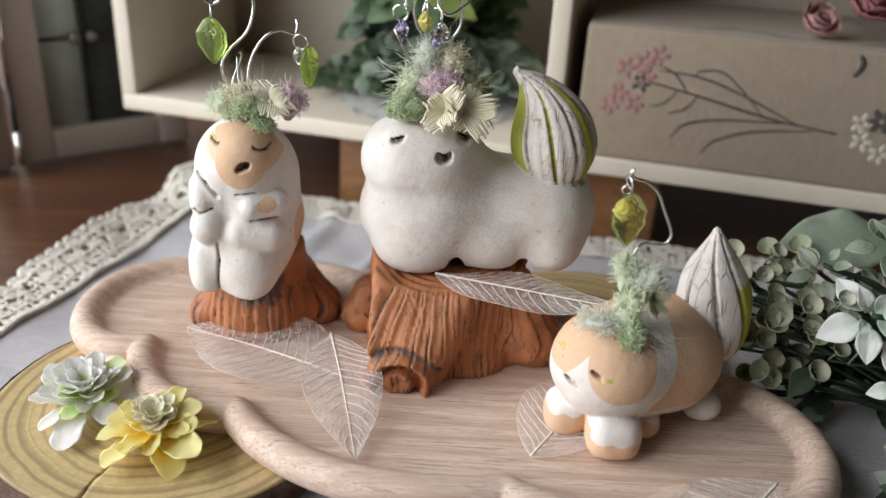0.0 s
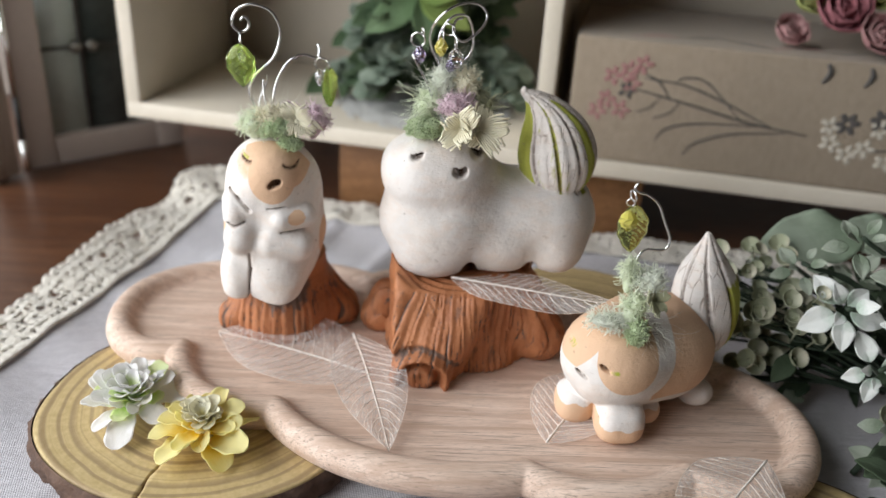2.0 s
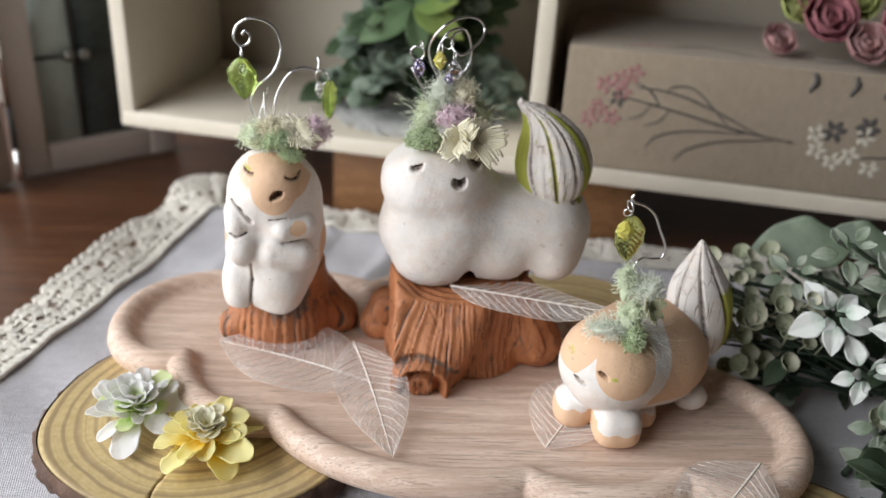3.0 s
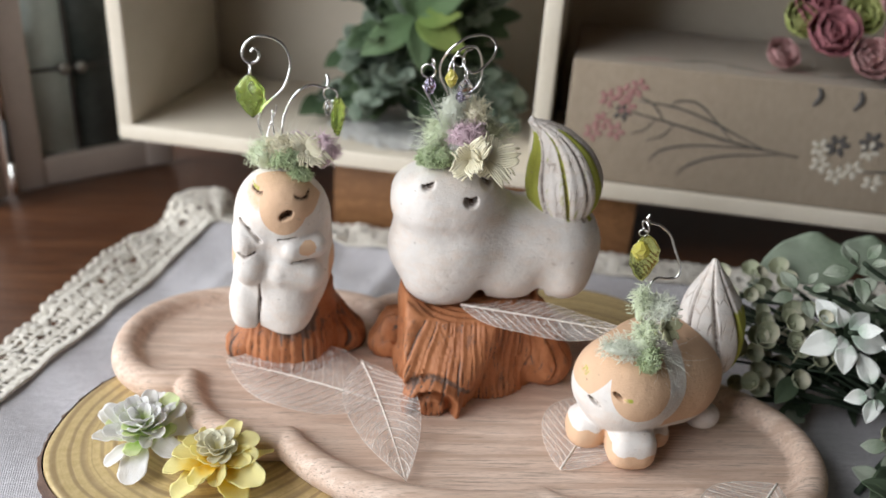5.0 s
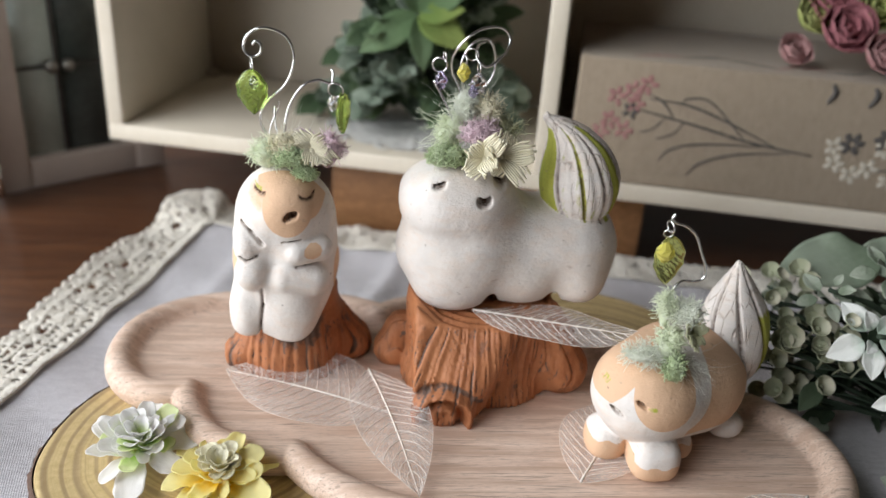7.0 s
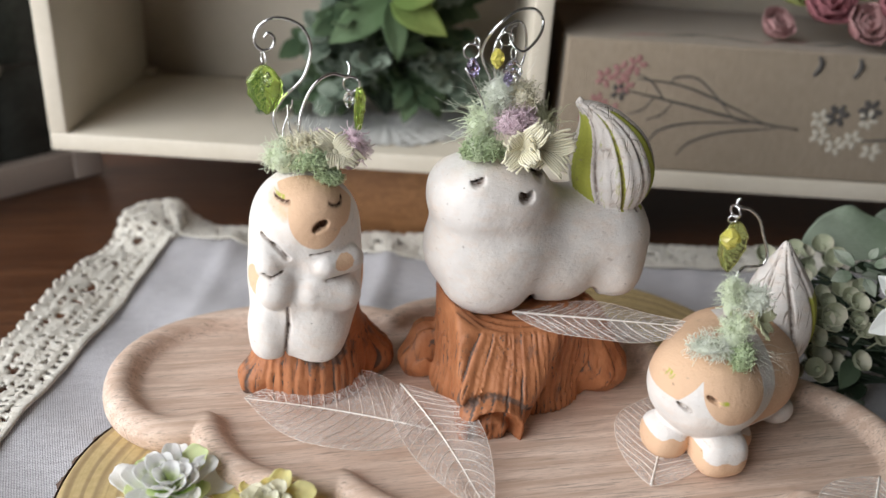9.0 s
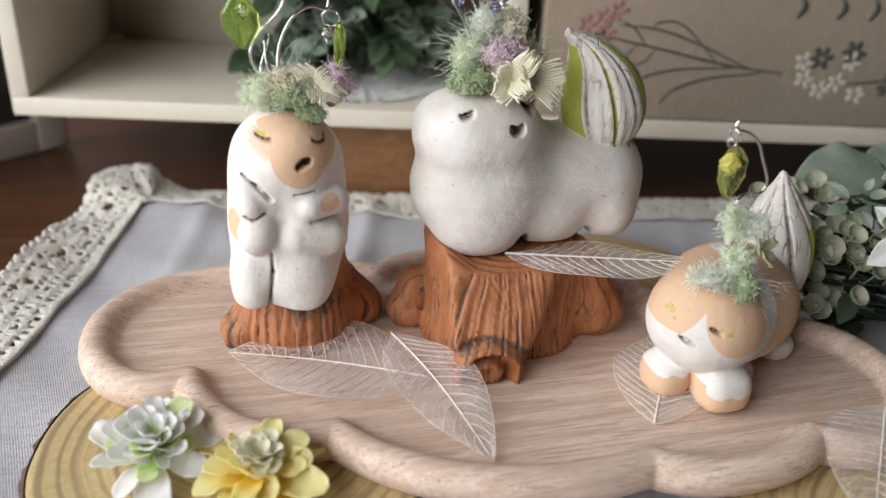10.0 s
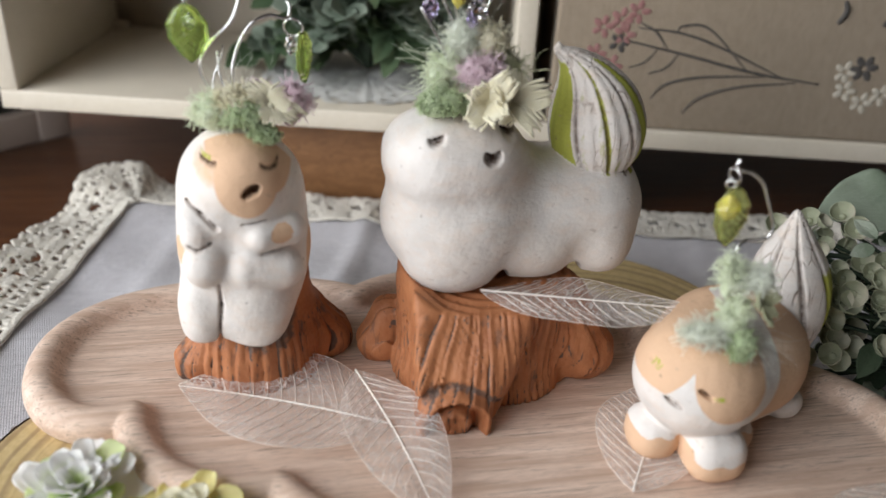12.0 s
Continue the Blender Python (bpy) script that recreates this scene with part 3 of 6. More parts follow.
for lo, hi in (((-1.0, -1.9, FLOOR_Z), (-0.9, wy0, TOP_Z)), ((-1.0, wy1, FLOOR_Z), (-0.9, 1.2, TOP_Z)), ((-1.0, wy0, FLOOR_Z), (-0.9, wy1, wz0)), ((-1.0, wy0, wz1), (-0.9, wy1, TOP_Z))):
    box(west, lo, hi)
solo("wall_west", west, WALL_PAINT, (-0.95, 0, FLOOR_Z), "", "", kind="structure", smooth=False)
win = thing("window_1", (-0.95, WINDOW_Y, wz0), "", "", kind="structure")
for lo, hi in (((-0.97, wy0, wz0), (-0.93, wy0 + 0.04, wz1)), ((-0.97, wy1 - 0.04, wz0), (-0.93, wy1, wz1)), ((-0.97, wy0 + 0.04, wz0), (-0.93, wy1 - 0.04, wz0 + 0.04)), ((-0.97, wy0 + 0.04, wz1 - 0.04), (-0.93, wy1 - 0.04, wz1))):
    part("window_frame", box(Geo(), lo, hi, None, 0.004), WINDOW_WHITE, win)

# ---- table ----
table = thing("wooden_table", (0.3, 0.35, FLOOR_Z), "brown varnished wooden table under the linen cloth", "table")
part("tabletop", box(Geo(), (-0.62, -0.35, -0.035), (1.15, 0.98, 0.0), None, 0.004), TABLE_WOOD, table)
for x in (-0.57, 1.1):
    for y in (-0.3, 0.93):
        part("leg", box(Geo(), (x - 0.03, y - 0.03, FLOOR_Z), (x + 0.03, y + 0.03, -0.035), None, 0.004), TABLE_WOOD, table)

# ---- linen cloth with lace border ----
K = Vector((-0.129, 0.4425, 0))
UB, UL = Vector((0.982, -0.187, 0)).normalized(), Vector((-0.31, -0.95, 0)).normalized()


def cloth_height(x, y):
    d = math.hypot(x - K.x, y - K.y)
    z = 0.003 + 0.0020 * (1 + math.sin(31 * x + 12 * y)) * (0.5 + 0.5 * math.sin(17 * y - 23 * x + 1.0))
    z += 0.0015 * math.sin(95 * x + 40 * y) * math.sin(60 * y + 1.3) + 0.0015 + 0.0030 * max(0, math.sin(150 * (x - 0.5 * y) + 3 * math.sin(14 * y))) ** 3 * (0.5 + 0.5 * math.sin(23 * x + 9))
    return z + 0.007 * math.exp(-(d / 0.035) ** 2)


cloth = thing("linen_cloth", (0.1, 0.25, 0), "grey linen cloth with a cream crochet lace border", "tablecloth")
g = Geo()
na, nb = 150, 120
for s in (0, 1):
    grid = []
    for i in range(na + 1):
        for j in range(nb + 1):
            p = K + UB * (0.566 * i / na - 0.006) + UL * (0.476 * j / nb - 0.006)
            grid.append((p.x, p.y, cloth_height(p.x, p.y) - 0.0009 * s))
    faces = [(i * (nb + 1) + j, i * (nb + 1) + j + 1, (i + 1) * (nb + 1) + j + 1, (i + 1) * (nb + 1) + j) for i in range(na) for j in range(nb)]
    g.add(grid, faces if s else [q[::-1] for q in faces])
part("fabric", g, LINEN, cloth)


def lace_strip(path, sides, wide, step_len, lift):
    """A crochet band along path: ladder holes, a row of wide eyelets and a scalloped edge."""
    total, spots = 0.0, [0.0]
    for a, b in zip(path, path[1:]):
        total += max((b - a).length, 0.004)
        spots.append(total)
    n, k = int(total / step_len), int(wide / step_len)
    verts, keep = [], set()
    rng = random.Random(4)
    ruffle = [rng.uniform(-1, 1) for _ in range(200)]
    for i in range(n + 1):
        s = i * step_len
        q = max(0, min(len(path) - 2, next((a for a in range(len(spots) - 1) if spots[a + 1] >= s), len(path) - 2)))
        t = min(1, (s - spots[q]) / max(1e-9, spots[q + 1] - spots[q]))
        base, out = path[q].lerp(path[q + 1], t), sides[q].lerp(sides[q + 1], t).normalized()
        wob = ruffle[int(s / 0.011) % 200] * (1 - (s / 0.011) % 1) + ruffle[(int(s / 0.011) + 1) % 200] * ((s / 0.011) % 1)
        for j in range(k + 1):
            w = j / k * wide * (1 + 0.04 * math.exp(-((s - 0.49) / 0.03) ** 2))
            x, y = base.x + out.x * w, base.y + out.y * w
            z = max(0.0022, cloth_height(base.x, base.y) * max(0, 1 - w / wide) + 0.0022) + lift(s, total) * (w / wide) ** 1.2 + 0.0013 * (wob + 0.6) * (w / wide) * (1 - 0.85 * math.exp(-((s - 0.49) / 0.04) ** 4))
            z += 0.00030 * math.sin(s * 2300 + 9 * wob) * math.sin(w * 2700) + 0.00025 * math.sin(w * 900) + 0.0004 * math.sin(s * 260 + w * 120)
            verts.append((x, y, z))
    wobble = {i: rng.uniform(-1, 1) for i in range(n)}
    faces = []
    for i in range(n):
        for j in range(k):
            s, w = (i + 0.5) * step_len, (j + 0.5) / k
            hole = False
            a = (s / 0.0045) % 1
            if 0.10 < w < 0.19 and 0.35 < a < 0.35 + 0.3 * (1 + ruffle[int(s / 0.0045) % 200]):
                hole = True
            a = (s / 0.0042) % 1
            if 0.27 < w < 0.36 and 0.35 < a < 0.35 + 0.28 * (1 + ruffle[int(s / 0.0042 + 50) % 200]):
                hole = True
            a = (s / 0.0125) % 1
            if ruffle[int(s / 0.0125 + 77) % 200] > -0.8 and ((a - 0.5) / (0.21 + 0.09 * ruffle[int(s / 0.0125) % 200])) ** 2 + ((w - 0.55 - 0.07 * ruffle[int(s / 0.0125 + 9) % 200]) / (0.068 + 0.025 * ruffle[int(s / 0.0125 + 33) % 200])) ** 2 < 1:
                hole = True
            a = (s / 0.0125 + 0.5) % 1
            if ruffle[int(s / 0.0125 + 61) % 200] > -0.4 and ((a - 0.5) / (0.16 + 0.08 * ruffle[int(s / 0.0125 + 21) % 200])) ** 2 + ((w - 0.75 - 0.05 * ruffle[int(s / 0.0125 + 19) % 200]) / 0.04) ** 2 < 1:
                hole = True
            cell = (int(s / 0.0034), int(w / 0.13))
            pick = random.Random(cell[0] * 31 + cell[1] * 1009)
            if 0.08 < w < 0.93 and pick.random() < 0.50 and ((s / 0.0034 % 1 - pick.uniform(0.4, 0.6)) / pick.uniform(0.22, 0.42)) ** 2 + ((w / 0.13 % 1 - pick.uniform(0.4, 0.6)) / pick.uniform(0.18, 0.34)) ** 2 < 1:
                hole = True
            corner = math.exp(-((s - 0.49) / 0.03) ** 4)
            if w > 0.93 + 0.05 * corner + (0.07 - 0.05 * corner) * abs(math.sin(math.pi * s / 0.0062)) + 0.02 * wobble.get(i, 0):
                hole = True
            if not hole:
                faces.append((i * (k + 1) + j, (i + 1) * (k + 1) + j, (i + 1) * (k + 1) + j + 1, i * (k + 1) + j + 1))
    g = Geo()
    o = len(verts)
    low = [(x, y, z - 0.0012) for x, y, z in verts]
    edges = {}
    for f in faces:
        for a, b in zip(f, f[1:] + f[:1]):
            edges[(a, b)] = edges.get((a, b), 0) + 1
    rim = [(a, b) for a, b in edges if (b, a) not in edges]
    g.add(verts + low, [f[::-1] for f in faces] + [tuple(o + i for i in f) for f in faces] + [(a, b, o + b, o + a) for a, b in rim])
    return g


PB, PL = Vector((0.187, 0.982, 0)).normalized(), Vector((-0.95, 0.31, 0)).normalized()
path, sides = [], []
for i in range(12):
    path.append(K + PL * 0.004 + UL * (0.004 + 0.456 * (1 - i / 11)))
    sides.append(PL)
for i in range(0, 15):
    a = i / 14
    path.append(K + (PL * (1 - a) + PB * a) * 0.004)
    sides.append((PL * (1 - a) + PB * a).normalized())
for i in range(12):
    path.append(K + PB * 0.004 + UB * (0.004 + 0.55 * i / 11))
    sides.append(PB)
part("lace_border", lace_strip(path, sides, 0.030, 0.0009, lambda s, total: 0.003 + 0.016 * math.exp(-((s - 0.49) / 0.028) ** 4) * (0.97 + 0.03 * math.sin(s * 300)) + 0.009 * math.exp(-((s - 0.40) / 0.05) ** 2)), LACE, cloth, "cream crochet cotton lace")


# ---- slices of branch under the tray ----
def log_slice(at, radius, height, seed, crack_at, label):
    rng = random.Random(seed)
    ph = [rng.uniform(0, 6.28) for _ in range(4)]
    base = Vector(at)
    crack_at = crack_at % (2 * math.pi)
    ob = thing("log_slice", at, label, "wood slice", "log slices")

    def edge(a):
        return radius * (1 + 0.025 * math.sin(2 * a + ph[0]) + 0.018 * math.sin(3 * a + ph[1]) + 0.008 * math.sin(7 * a + ph[2]))

    angles = sorted([2 * math.pi * i / 96 for i in range(96)] + [crack_at + d for d in (-0.010, -0.003, 0.003, 0.010)])
    rings = [0.02] + [0.06 * i for i in range(1, 17)] + [0.985, 1.0]
    g, mask = Geo(), []
    verts = []
    for q in rings:
        for a in angles:
            near = abs((a - crack_at + math.pi) % (2 * math.pi) - math.pi)
            cr = 1.0 if near < 0.0035 and q > 0.18 else 0.0
            r = edge(a) * q
            z = height - (0.0012 if q == 1.0 else 0) - 0.0015 * cr + 0.00025 * math.sin(q * 60 + ph[3])
            wob = (0.012 * math.sin(q * 14) + 0.008 * math.sin(q * 37)) * (near < 0.013)
            verts.append((base.x + r * math.cos(a + wob), base.y + r * math.sin(a + wob), base.z + z))
            mask.append(cr)
    n = len(angles)
    verts.append((base.x, base.y, base.z + height))
    mask.append(0)
    faces = [(i * n + j, (i + 1) * n + j, (i + 1) * n + (j + 1) % n, i * n + (j + 1) % n) for i in range(len(rings) - 1) for j in range(n)]
    faces += [(len(verts) - 1, j, (j + 1) % n) for j in range(n)]
    low = len(verts)
    for a in angles:
        verts.append((base.x + edge(a) * 0.99 * math.cos(a), base.y + edge(a) * 0.99 * math.sin(a), base.z))
        mask.append(0)
    top = (len(rings) - 1) * n
    faces += [(top + j, low + j, low + (j + 1) % n, top + (j + 1) % n) for j in range(n)]
    faces.append(tuple(low + j for j in range(n))[::-1])
    g.add(verts, faces)
    wood = part("wood", g, RINGS, ob)
    paint(wood.data, "crack", mask)
    g = Geo()
    m, rows = 180, 9
    verts = []
    for i in range(rows):
        t = i / (rows - 1)
        for j in range(m):
            a = 2 * math.pi * j / m
            rough = 0.0011 * abs(math.sin(9 * a + 3 * math.sin(t * 3 + a * 5))) + 0.0009 * math.sin(31 * a + 4 * math.sin(6 * t + ph[1])) + 0.0006 * math.sin(67 * a + 9 * t)
            r = edge(a) + (0.0011 + rough * (0.4 + 0.6 * math.sin(math.pi * t)) if 0 < i < rows - 1 else 0.0004)
            verts.append((base.x + r * math.cos(a), base.y + r * math.sin(a), base.z + height * (0.01 + 0.95 * t)))
    faces = [(i * m + j, i * m + (j + 1) % m, (i + 1) * m + (j + 1) % m, (i + 1) * m + j) for i in range(rows - 1) for j in range(m)]
    g.add(verts, faces)
    part("bark", g, BARK, ob, "dark rough bark")
    return ob


SLICE_TOP = 0.0145
log_slice((-0.093, 0.252, 0.0035), 0.0605, SLICE_TOP - 0.0035, 3, math.radians(-103), "round yellow wood slice with brown year rings and bark, cracked")
log_slice((0.100, 0.166, 0.0035), 0.058, SLICE_TOP - 0.0035, 8, math.radians(200), "round yellow wood slice with bark, mostly under the tray")
log_slice((0.060, 0.314, 0.0035), 0.0575, SLICE_TOP - 0.0035, 5, math.radians(250), "round yellow wood slice behind the orange stump")


# ---- cloud-shaped tray ----
def bezier(p, n=22):
    out = []
    for i in range(n):
        t = i / n
        u = 1 - t
        out.append(tuple(u ** 3 * p[0][k] + 3 * u * u * t * p[1][k] + 3 * u * t * t * p[2][k] + t ** 3 * p[3][k] for k in (0, 1)))
    return out


LOBES = [
    ((-0.035, 0.332), (-0.055, 0.349), (-0.1405, 0.352), (-0.1405, 0.302)),
    ((-0.1405, 0.302), (-0.1405, 0.277), (-0.124, 0.266), (-0.109, 0.2715)),
    ((-0.109, 0.2715), (-0.106, 0.246), (-0.088, 0.232), (-0.066, 0.2355)),
    ((-0.066, 0.2355), (-0.048, 0.207), (-0.008, 0.197), (0.024, 0.204)),
    ((0.024, 0.204), (0.036, 0.193), (0.066, 0.192), (0.080, 0.2045)),
    ((0.080, 0.2045), (0.104, 0.186), (0.1295, 0.208), (0.1295, 0.233)),
    ((0.1295, 0.233), (0.1295, 0.262), (0.100, 0.276), (0.066, 0.287)),
    ((0.066, 0.287), (0.070, 0.338), (-0.012, 0.356), (-0.035, 0.332)),
]
FLOOR_TOP, CREST = 0.0222, 0.0278
loop = np.array([q for lobe in LOBES for q in bezier(lobe)])


def outline_distance(X, Y):
    """The distance to the tray's edge line, negative inside."""
    best, inside = np.full(X.shape, 1e9), np.zeros(X.shape, bool)
    for (ax, ay), (bx, by) in zip(loop, np.roll(loop, -1, 0)):
        best = np.minimum(best, line2(X, Y, (ax, ay), (bx, by)))
        hit = ((ay > Y) != (by > Y)) & (X < (bx - ax) * (Y - ay) / ((by - ay) if by != ay else 1e-12) + ax)
        inside ^= hit
    return np.where(inside, -best, best)


def tray_field(X, Y, Z):
    d = outline_distance(X[:, :, 0], Y[:, :, 0])[:, :, None]
    # the rim is a round bead round the edge, the floor a plate within it
    bead = np.sqrt((d + 0.0005) ** 2 + ((Z - 0.0215) * 0.93) ** 2) - 0.0058
    plate = np.maximum(np.maximum(d - 0.001, Z - FLOOR_TOP), SLICE_TOP + 0.0003 - Z)
    f = join(bead, plate, 0.0035)
    return np.maximum(f, SLICE_TOP + 0.0003 - Z)


g, v = net_geo(tray_field, (-0.152, 0.184, 0.0125), (0.142, 0.362, 0.031), 0.0009)
solo("serving_tray", g, TRAY_WOOD, (0, 0.27, SLICE_TOP), "cloud-shaped pale wooden tray with a rounded rim", "tray")
TRAY = FLOOR_TOP


# ---- orange stumps ----
def bark_ridges(X, Y, Z, cx, cy, count, seed):
    """Carved bark round a trunk: rounded folds parted by narrow grooves that start and stop; returns relief and the grooves' depth."""
    a = np.arctan2(Y - cy, X - cx)
    rng = np.random.RandomState(seed)
    p = rng.uniform(0, 6.28, 9)
    w = a + 0.016 * np.sin(Z * 110 + p[0] + 5 * a) + 0.006 * np.sin(Z * 420 + 9 * a + p[1])
    main = 1 - np.abs(np.sin(count * 0.5 * w + 1.5 * np.sin(3 * a + p[2]) + 0.8 * np.sin(7 * a + p[6])))
    fine = 1 - np.abs(np.sin(count * 1.15 * w + p[4] + Z * 45 + 1.3 * np.sin(5 * a + p[7])))
    gate = 0.5 + 0.5 * np.sin(9 * a + p[3] - Z * 190) * np.sin(4 * a + Z * 95 + p[5])
    gate2 = 0.5 + 0.5 * np.sin(13 * a + p[8] + Z * 230)
    groove = step(main, 0.55, 0.97) * (0.35 + 0.65 * gate)
    small = step(fine, 0.60, 0.97) * gate2
    fold = 0.30 * np.sin(count * w + p[5] + 0.8 * np.sin(6 * a))
    return groove * 0.95 + small * 0.5 + fold, np.maximum(groove, small * 0.85)


def stump(name_label, at, field, lo, hi, cx, cy, top, count, seed, amp, dark):
    def full(X, Y, Z):
        f = field(X, Y, Z)
        wall = 1 - step(Z, top - 0.0022, top + 0.0004)
        f = f + amp * bark_ridges(X, Y, Z, cx, cy, count, seed)[0] * wall
        return np.maximum(f, TRAY - Z)

    g, v = net_geo(full, lo, hi, 0.0006, 0.008, lambda x, y, z: (0.0004 * lumps(x, y, z, 420, seed) + 0.00007 * lumps(x, y, z, 1500, seed + 7)) * (z > TRAY + 0.001))
    ob = solo("stump_ornament", g, STUMP, at, name_label, "stump ornament", "stumps on the tray")
    x, y, z = v.T
    groove = bark_ridges(x, y, z, cx, cy, count, seed)[1]
    # dark wash in the grooves; dark() adds the stump's other dark places
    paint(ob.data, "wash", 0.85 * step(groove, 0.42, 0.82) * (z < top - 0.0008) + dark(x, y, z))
    paint(ob.data, "side", 0.55 * (z < top - 0.001))
    return ob


def d_plane(X, Y, Z, a, b, c, inner):
    """The signed distance to a plane through three points, negative on the inner point's side."""
    a, b, c, inner = (np.array(q, float) for q in (a, b, c, inner))
    n = np.cross(b - a, c - a)
    n = n / np.linalg.norm(n)
    if n @ (inner - a) > 0:
        n = -n
    return (X - a[0]) * n[0] + (Y - a[1]) * n[1] + (Z - a[2]) * n[2]


KNOB = (-0.0122, 0.0285)


def big_field(X, Y, Z):
    ca, sa = math.cos(math.radians(-9)), math.sin(math.radians(-9))
    U, V = (X - 0.0025) * ca + (Y - 0.2905) * sa, -(X - 0.0025) * sa + (Y - 0.2905) * ca
    flare = 1 + 0.05 * step(-Z, -0.034, -0.022)
    f = ((np.abs(U / (0.0275 * flare)) ** 2.6 + np.abs(V / (0.0255 * flare)) ** 2.6) ** (1 / 2.6) - 1) * 0.0255
    inner = (-0.008, 0.285, 0.035)
    left = d_plane(X, Y, Z, (-0.0235, 0.268, 0.058), (-0.0240, 0.2510, 0.034), (-0.0225, 0.270, 0.022), inner)
    right = d_plane(X, Y, Z, (0.0150, 0.262, 0.058), (0.0006, 0.2500, 0.034), (0.0045, 0.2640, 0.022), inner)
    front = d_plane(X, Y, Z, (-0.0215, 0.2665, 0.058), (0.008, 0.2625, 0.058), (-0.012, 0.2515, 0.036), inner)
    foot = d_plane(X, Y, Z, (-0.023, 0.2525, 0.036), (-0.001, 0.2512, 0.036), (-0.012, 0.2525, 0.022), inner)
    wedge = cut(cut(cut(left, front, 0.002), right, 0.006), foot, 0.0012)
    wedge = np.maximum(wedge, Y - 0.296)
    f = join(f, wedge, 0.0015)
    for a, b, ra, rb in (((-0.0265, 0.2975, 0.0375), (-0.0300, 0.2970, 0.0285), 0.0072, 0.0082), ((0.024, 0.284, 0.048), (0.0355, 0.2800, 0.032), 0.0130, 0.0115), ((0.022, 0.305, 0.042), (0.036, 0.312, 0.028), 0.013, 0.009)):
        f = join(f, d_rod(X, Y, Z, a, b, ra, rb), 0.0012 if a[0] < 0 else 0.0040)
    top = Z - 0.0577 - 0.0055 * step(-X, 0.012, 0.027) + 0.0004 * np.sin(np.hypot(X - 0.003, Y - 0.29) * 1500)
    f = cut(f, top, 0.0012)
    r = np.hypot((X - KNOB[0]) * 0.86, np.maximum(Z, 0.024) - KNOB[1] + 0.002)
    near = Y < 0.2570
    f = f - near * 0.0018 * np.exp(-((r - 0.0088) / 0.0016) ** 2) + near * 0.0026 * np.exp(-((r - 0.0060) / 0.0014) ** 2) - near * 0.0008 * np.exp(-((r - 0.0032) / 0.0013) ** 2)
    return f + near * 0.0012 * np.exp(-((r - 0.0118) / 0.0016) ** 2)


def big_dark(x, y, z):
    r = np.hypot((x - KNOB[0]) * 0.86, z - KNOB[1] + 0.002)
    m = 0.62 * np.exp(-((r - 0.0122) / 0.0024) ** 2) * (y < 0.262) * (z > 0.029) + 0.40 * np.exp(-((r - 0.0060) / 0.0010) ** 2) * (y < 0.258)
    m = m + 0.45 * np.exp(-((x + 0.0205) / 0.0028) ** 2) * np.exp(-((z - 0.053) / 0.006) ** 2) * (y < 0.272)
    # darker in a band at the foot, on top and at the left root
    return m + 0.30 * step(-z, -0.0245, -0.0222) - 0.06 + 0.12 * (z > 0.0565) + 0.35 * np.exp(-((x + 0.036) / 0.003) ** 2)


stump("carved orange terracotta stump with dark bark grooves and spreading roots", (0.006, 0.285, TRAY), big_field, (-0.047, 0.243, 0.0195), (0.053, 0.33, 0.0680), 0.003, 0.2905, 0.0580, 50, 2, 0.00105, big_dark)


def small_field(X, Y, Z):
    f = d_rod(X, Y, Z, (-0.0705, 0.3005, 0.018), (-0.0700, 0.2985, 0.062), 0.0225, 0.0160)
    f = np.maximum(f, Z - 0.0455 - 0.011 * step(X, -0.066, -0.055))
    for a, b, ra, rb in (((-0.083, 0.295, 0.032), (-0.0905, 0.2935, 0.027), 0.010, 0.0075), ((-0.056, 0.303, 0.034), (-0.0475, 0.303, 0.0285), 0.011, 0.0085),
                         ((-0.070, 0.292, 0.032), (-0.075, 0.2905, 0.027), 0.011, 0.008), ((-0.062, 0.315, 0.034), (-0.057, 0.320, 0.028), 0.011, 0.008)):
        f = join(f, d_rod(X, Y, Z, a, b, ra, rb), 0.006)
    return f


def small_wash_shade(x, y, z):
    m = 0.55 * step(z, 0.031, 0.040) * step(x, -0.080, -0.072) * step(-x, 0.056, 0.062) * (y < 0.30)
    # shade painted on the right flank; darker also at the left end and foot
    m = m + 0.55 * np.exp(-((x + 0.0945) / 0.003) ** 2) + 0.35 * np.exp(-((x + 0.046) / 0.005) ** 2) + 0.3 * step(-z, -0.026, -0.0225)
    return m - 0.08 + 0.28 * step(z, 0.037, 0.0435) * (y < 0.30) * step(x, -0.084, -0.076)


stump("small orange terracotta stump with dark wash under the seated figurine", (-0.070, 0.300, TRAY), small_field, (-0.103, 0.276, 0.0195), (-0.035, 0.333, 0.060), -0.0705, 0.3005, 0.0455, 34, 5, 0.0009, small_wash_shade)


# ---- clay figurines: each one plain mesh ----
def figurine(label, at, field, lo, hi, marks, h=0.0007):
    rough = lambda x, y, z: 0.00025 * lumps(x, y, z, 300, 8) + 0.00003 * lumps(x, y, z, 900, 28) + 0.000018 * lumps(x, y, z, 2400, 29)
    g, v = net_geo(field, lo, hi, h, 0.009, rough)
    ob = solo("clay_figurine", g, CLAY, at, label, "figurine", "clay figurines")
    for key, values in marks(*v.T).items():
        paint(ob.data, key, values)
    return ob


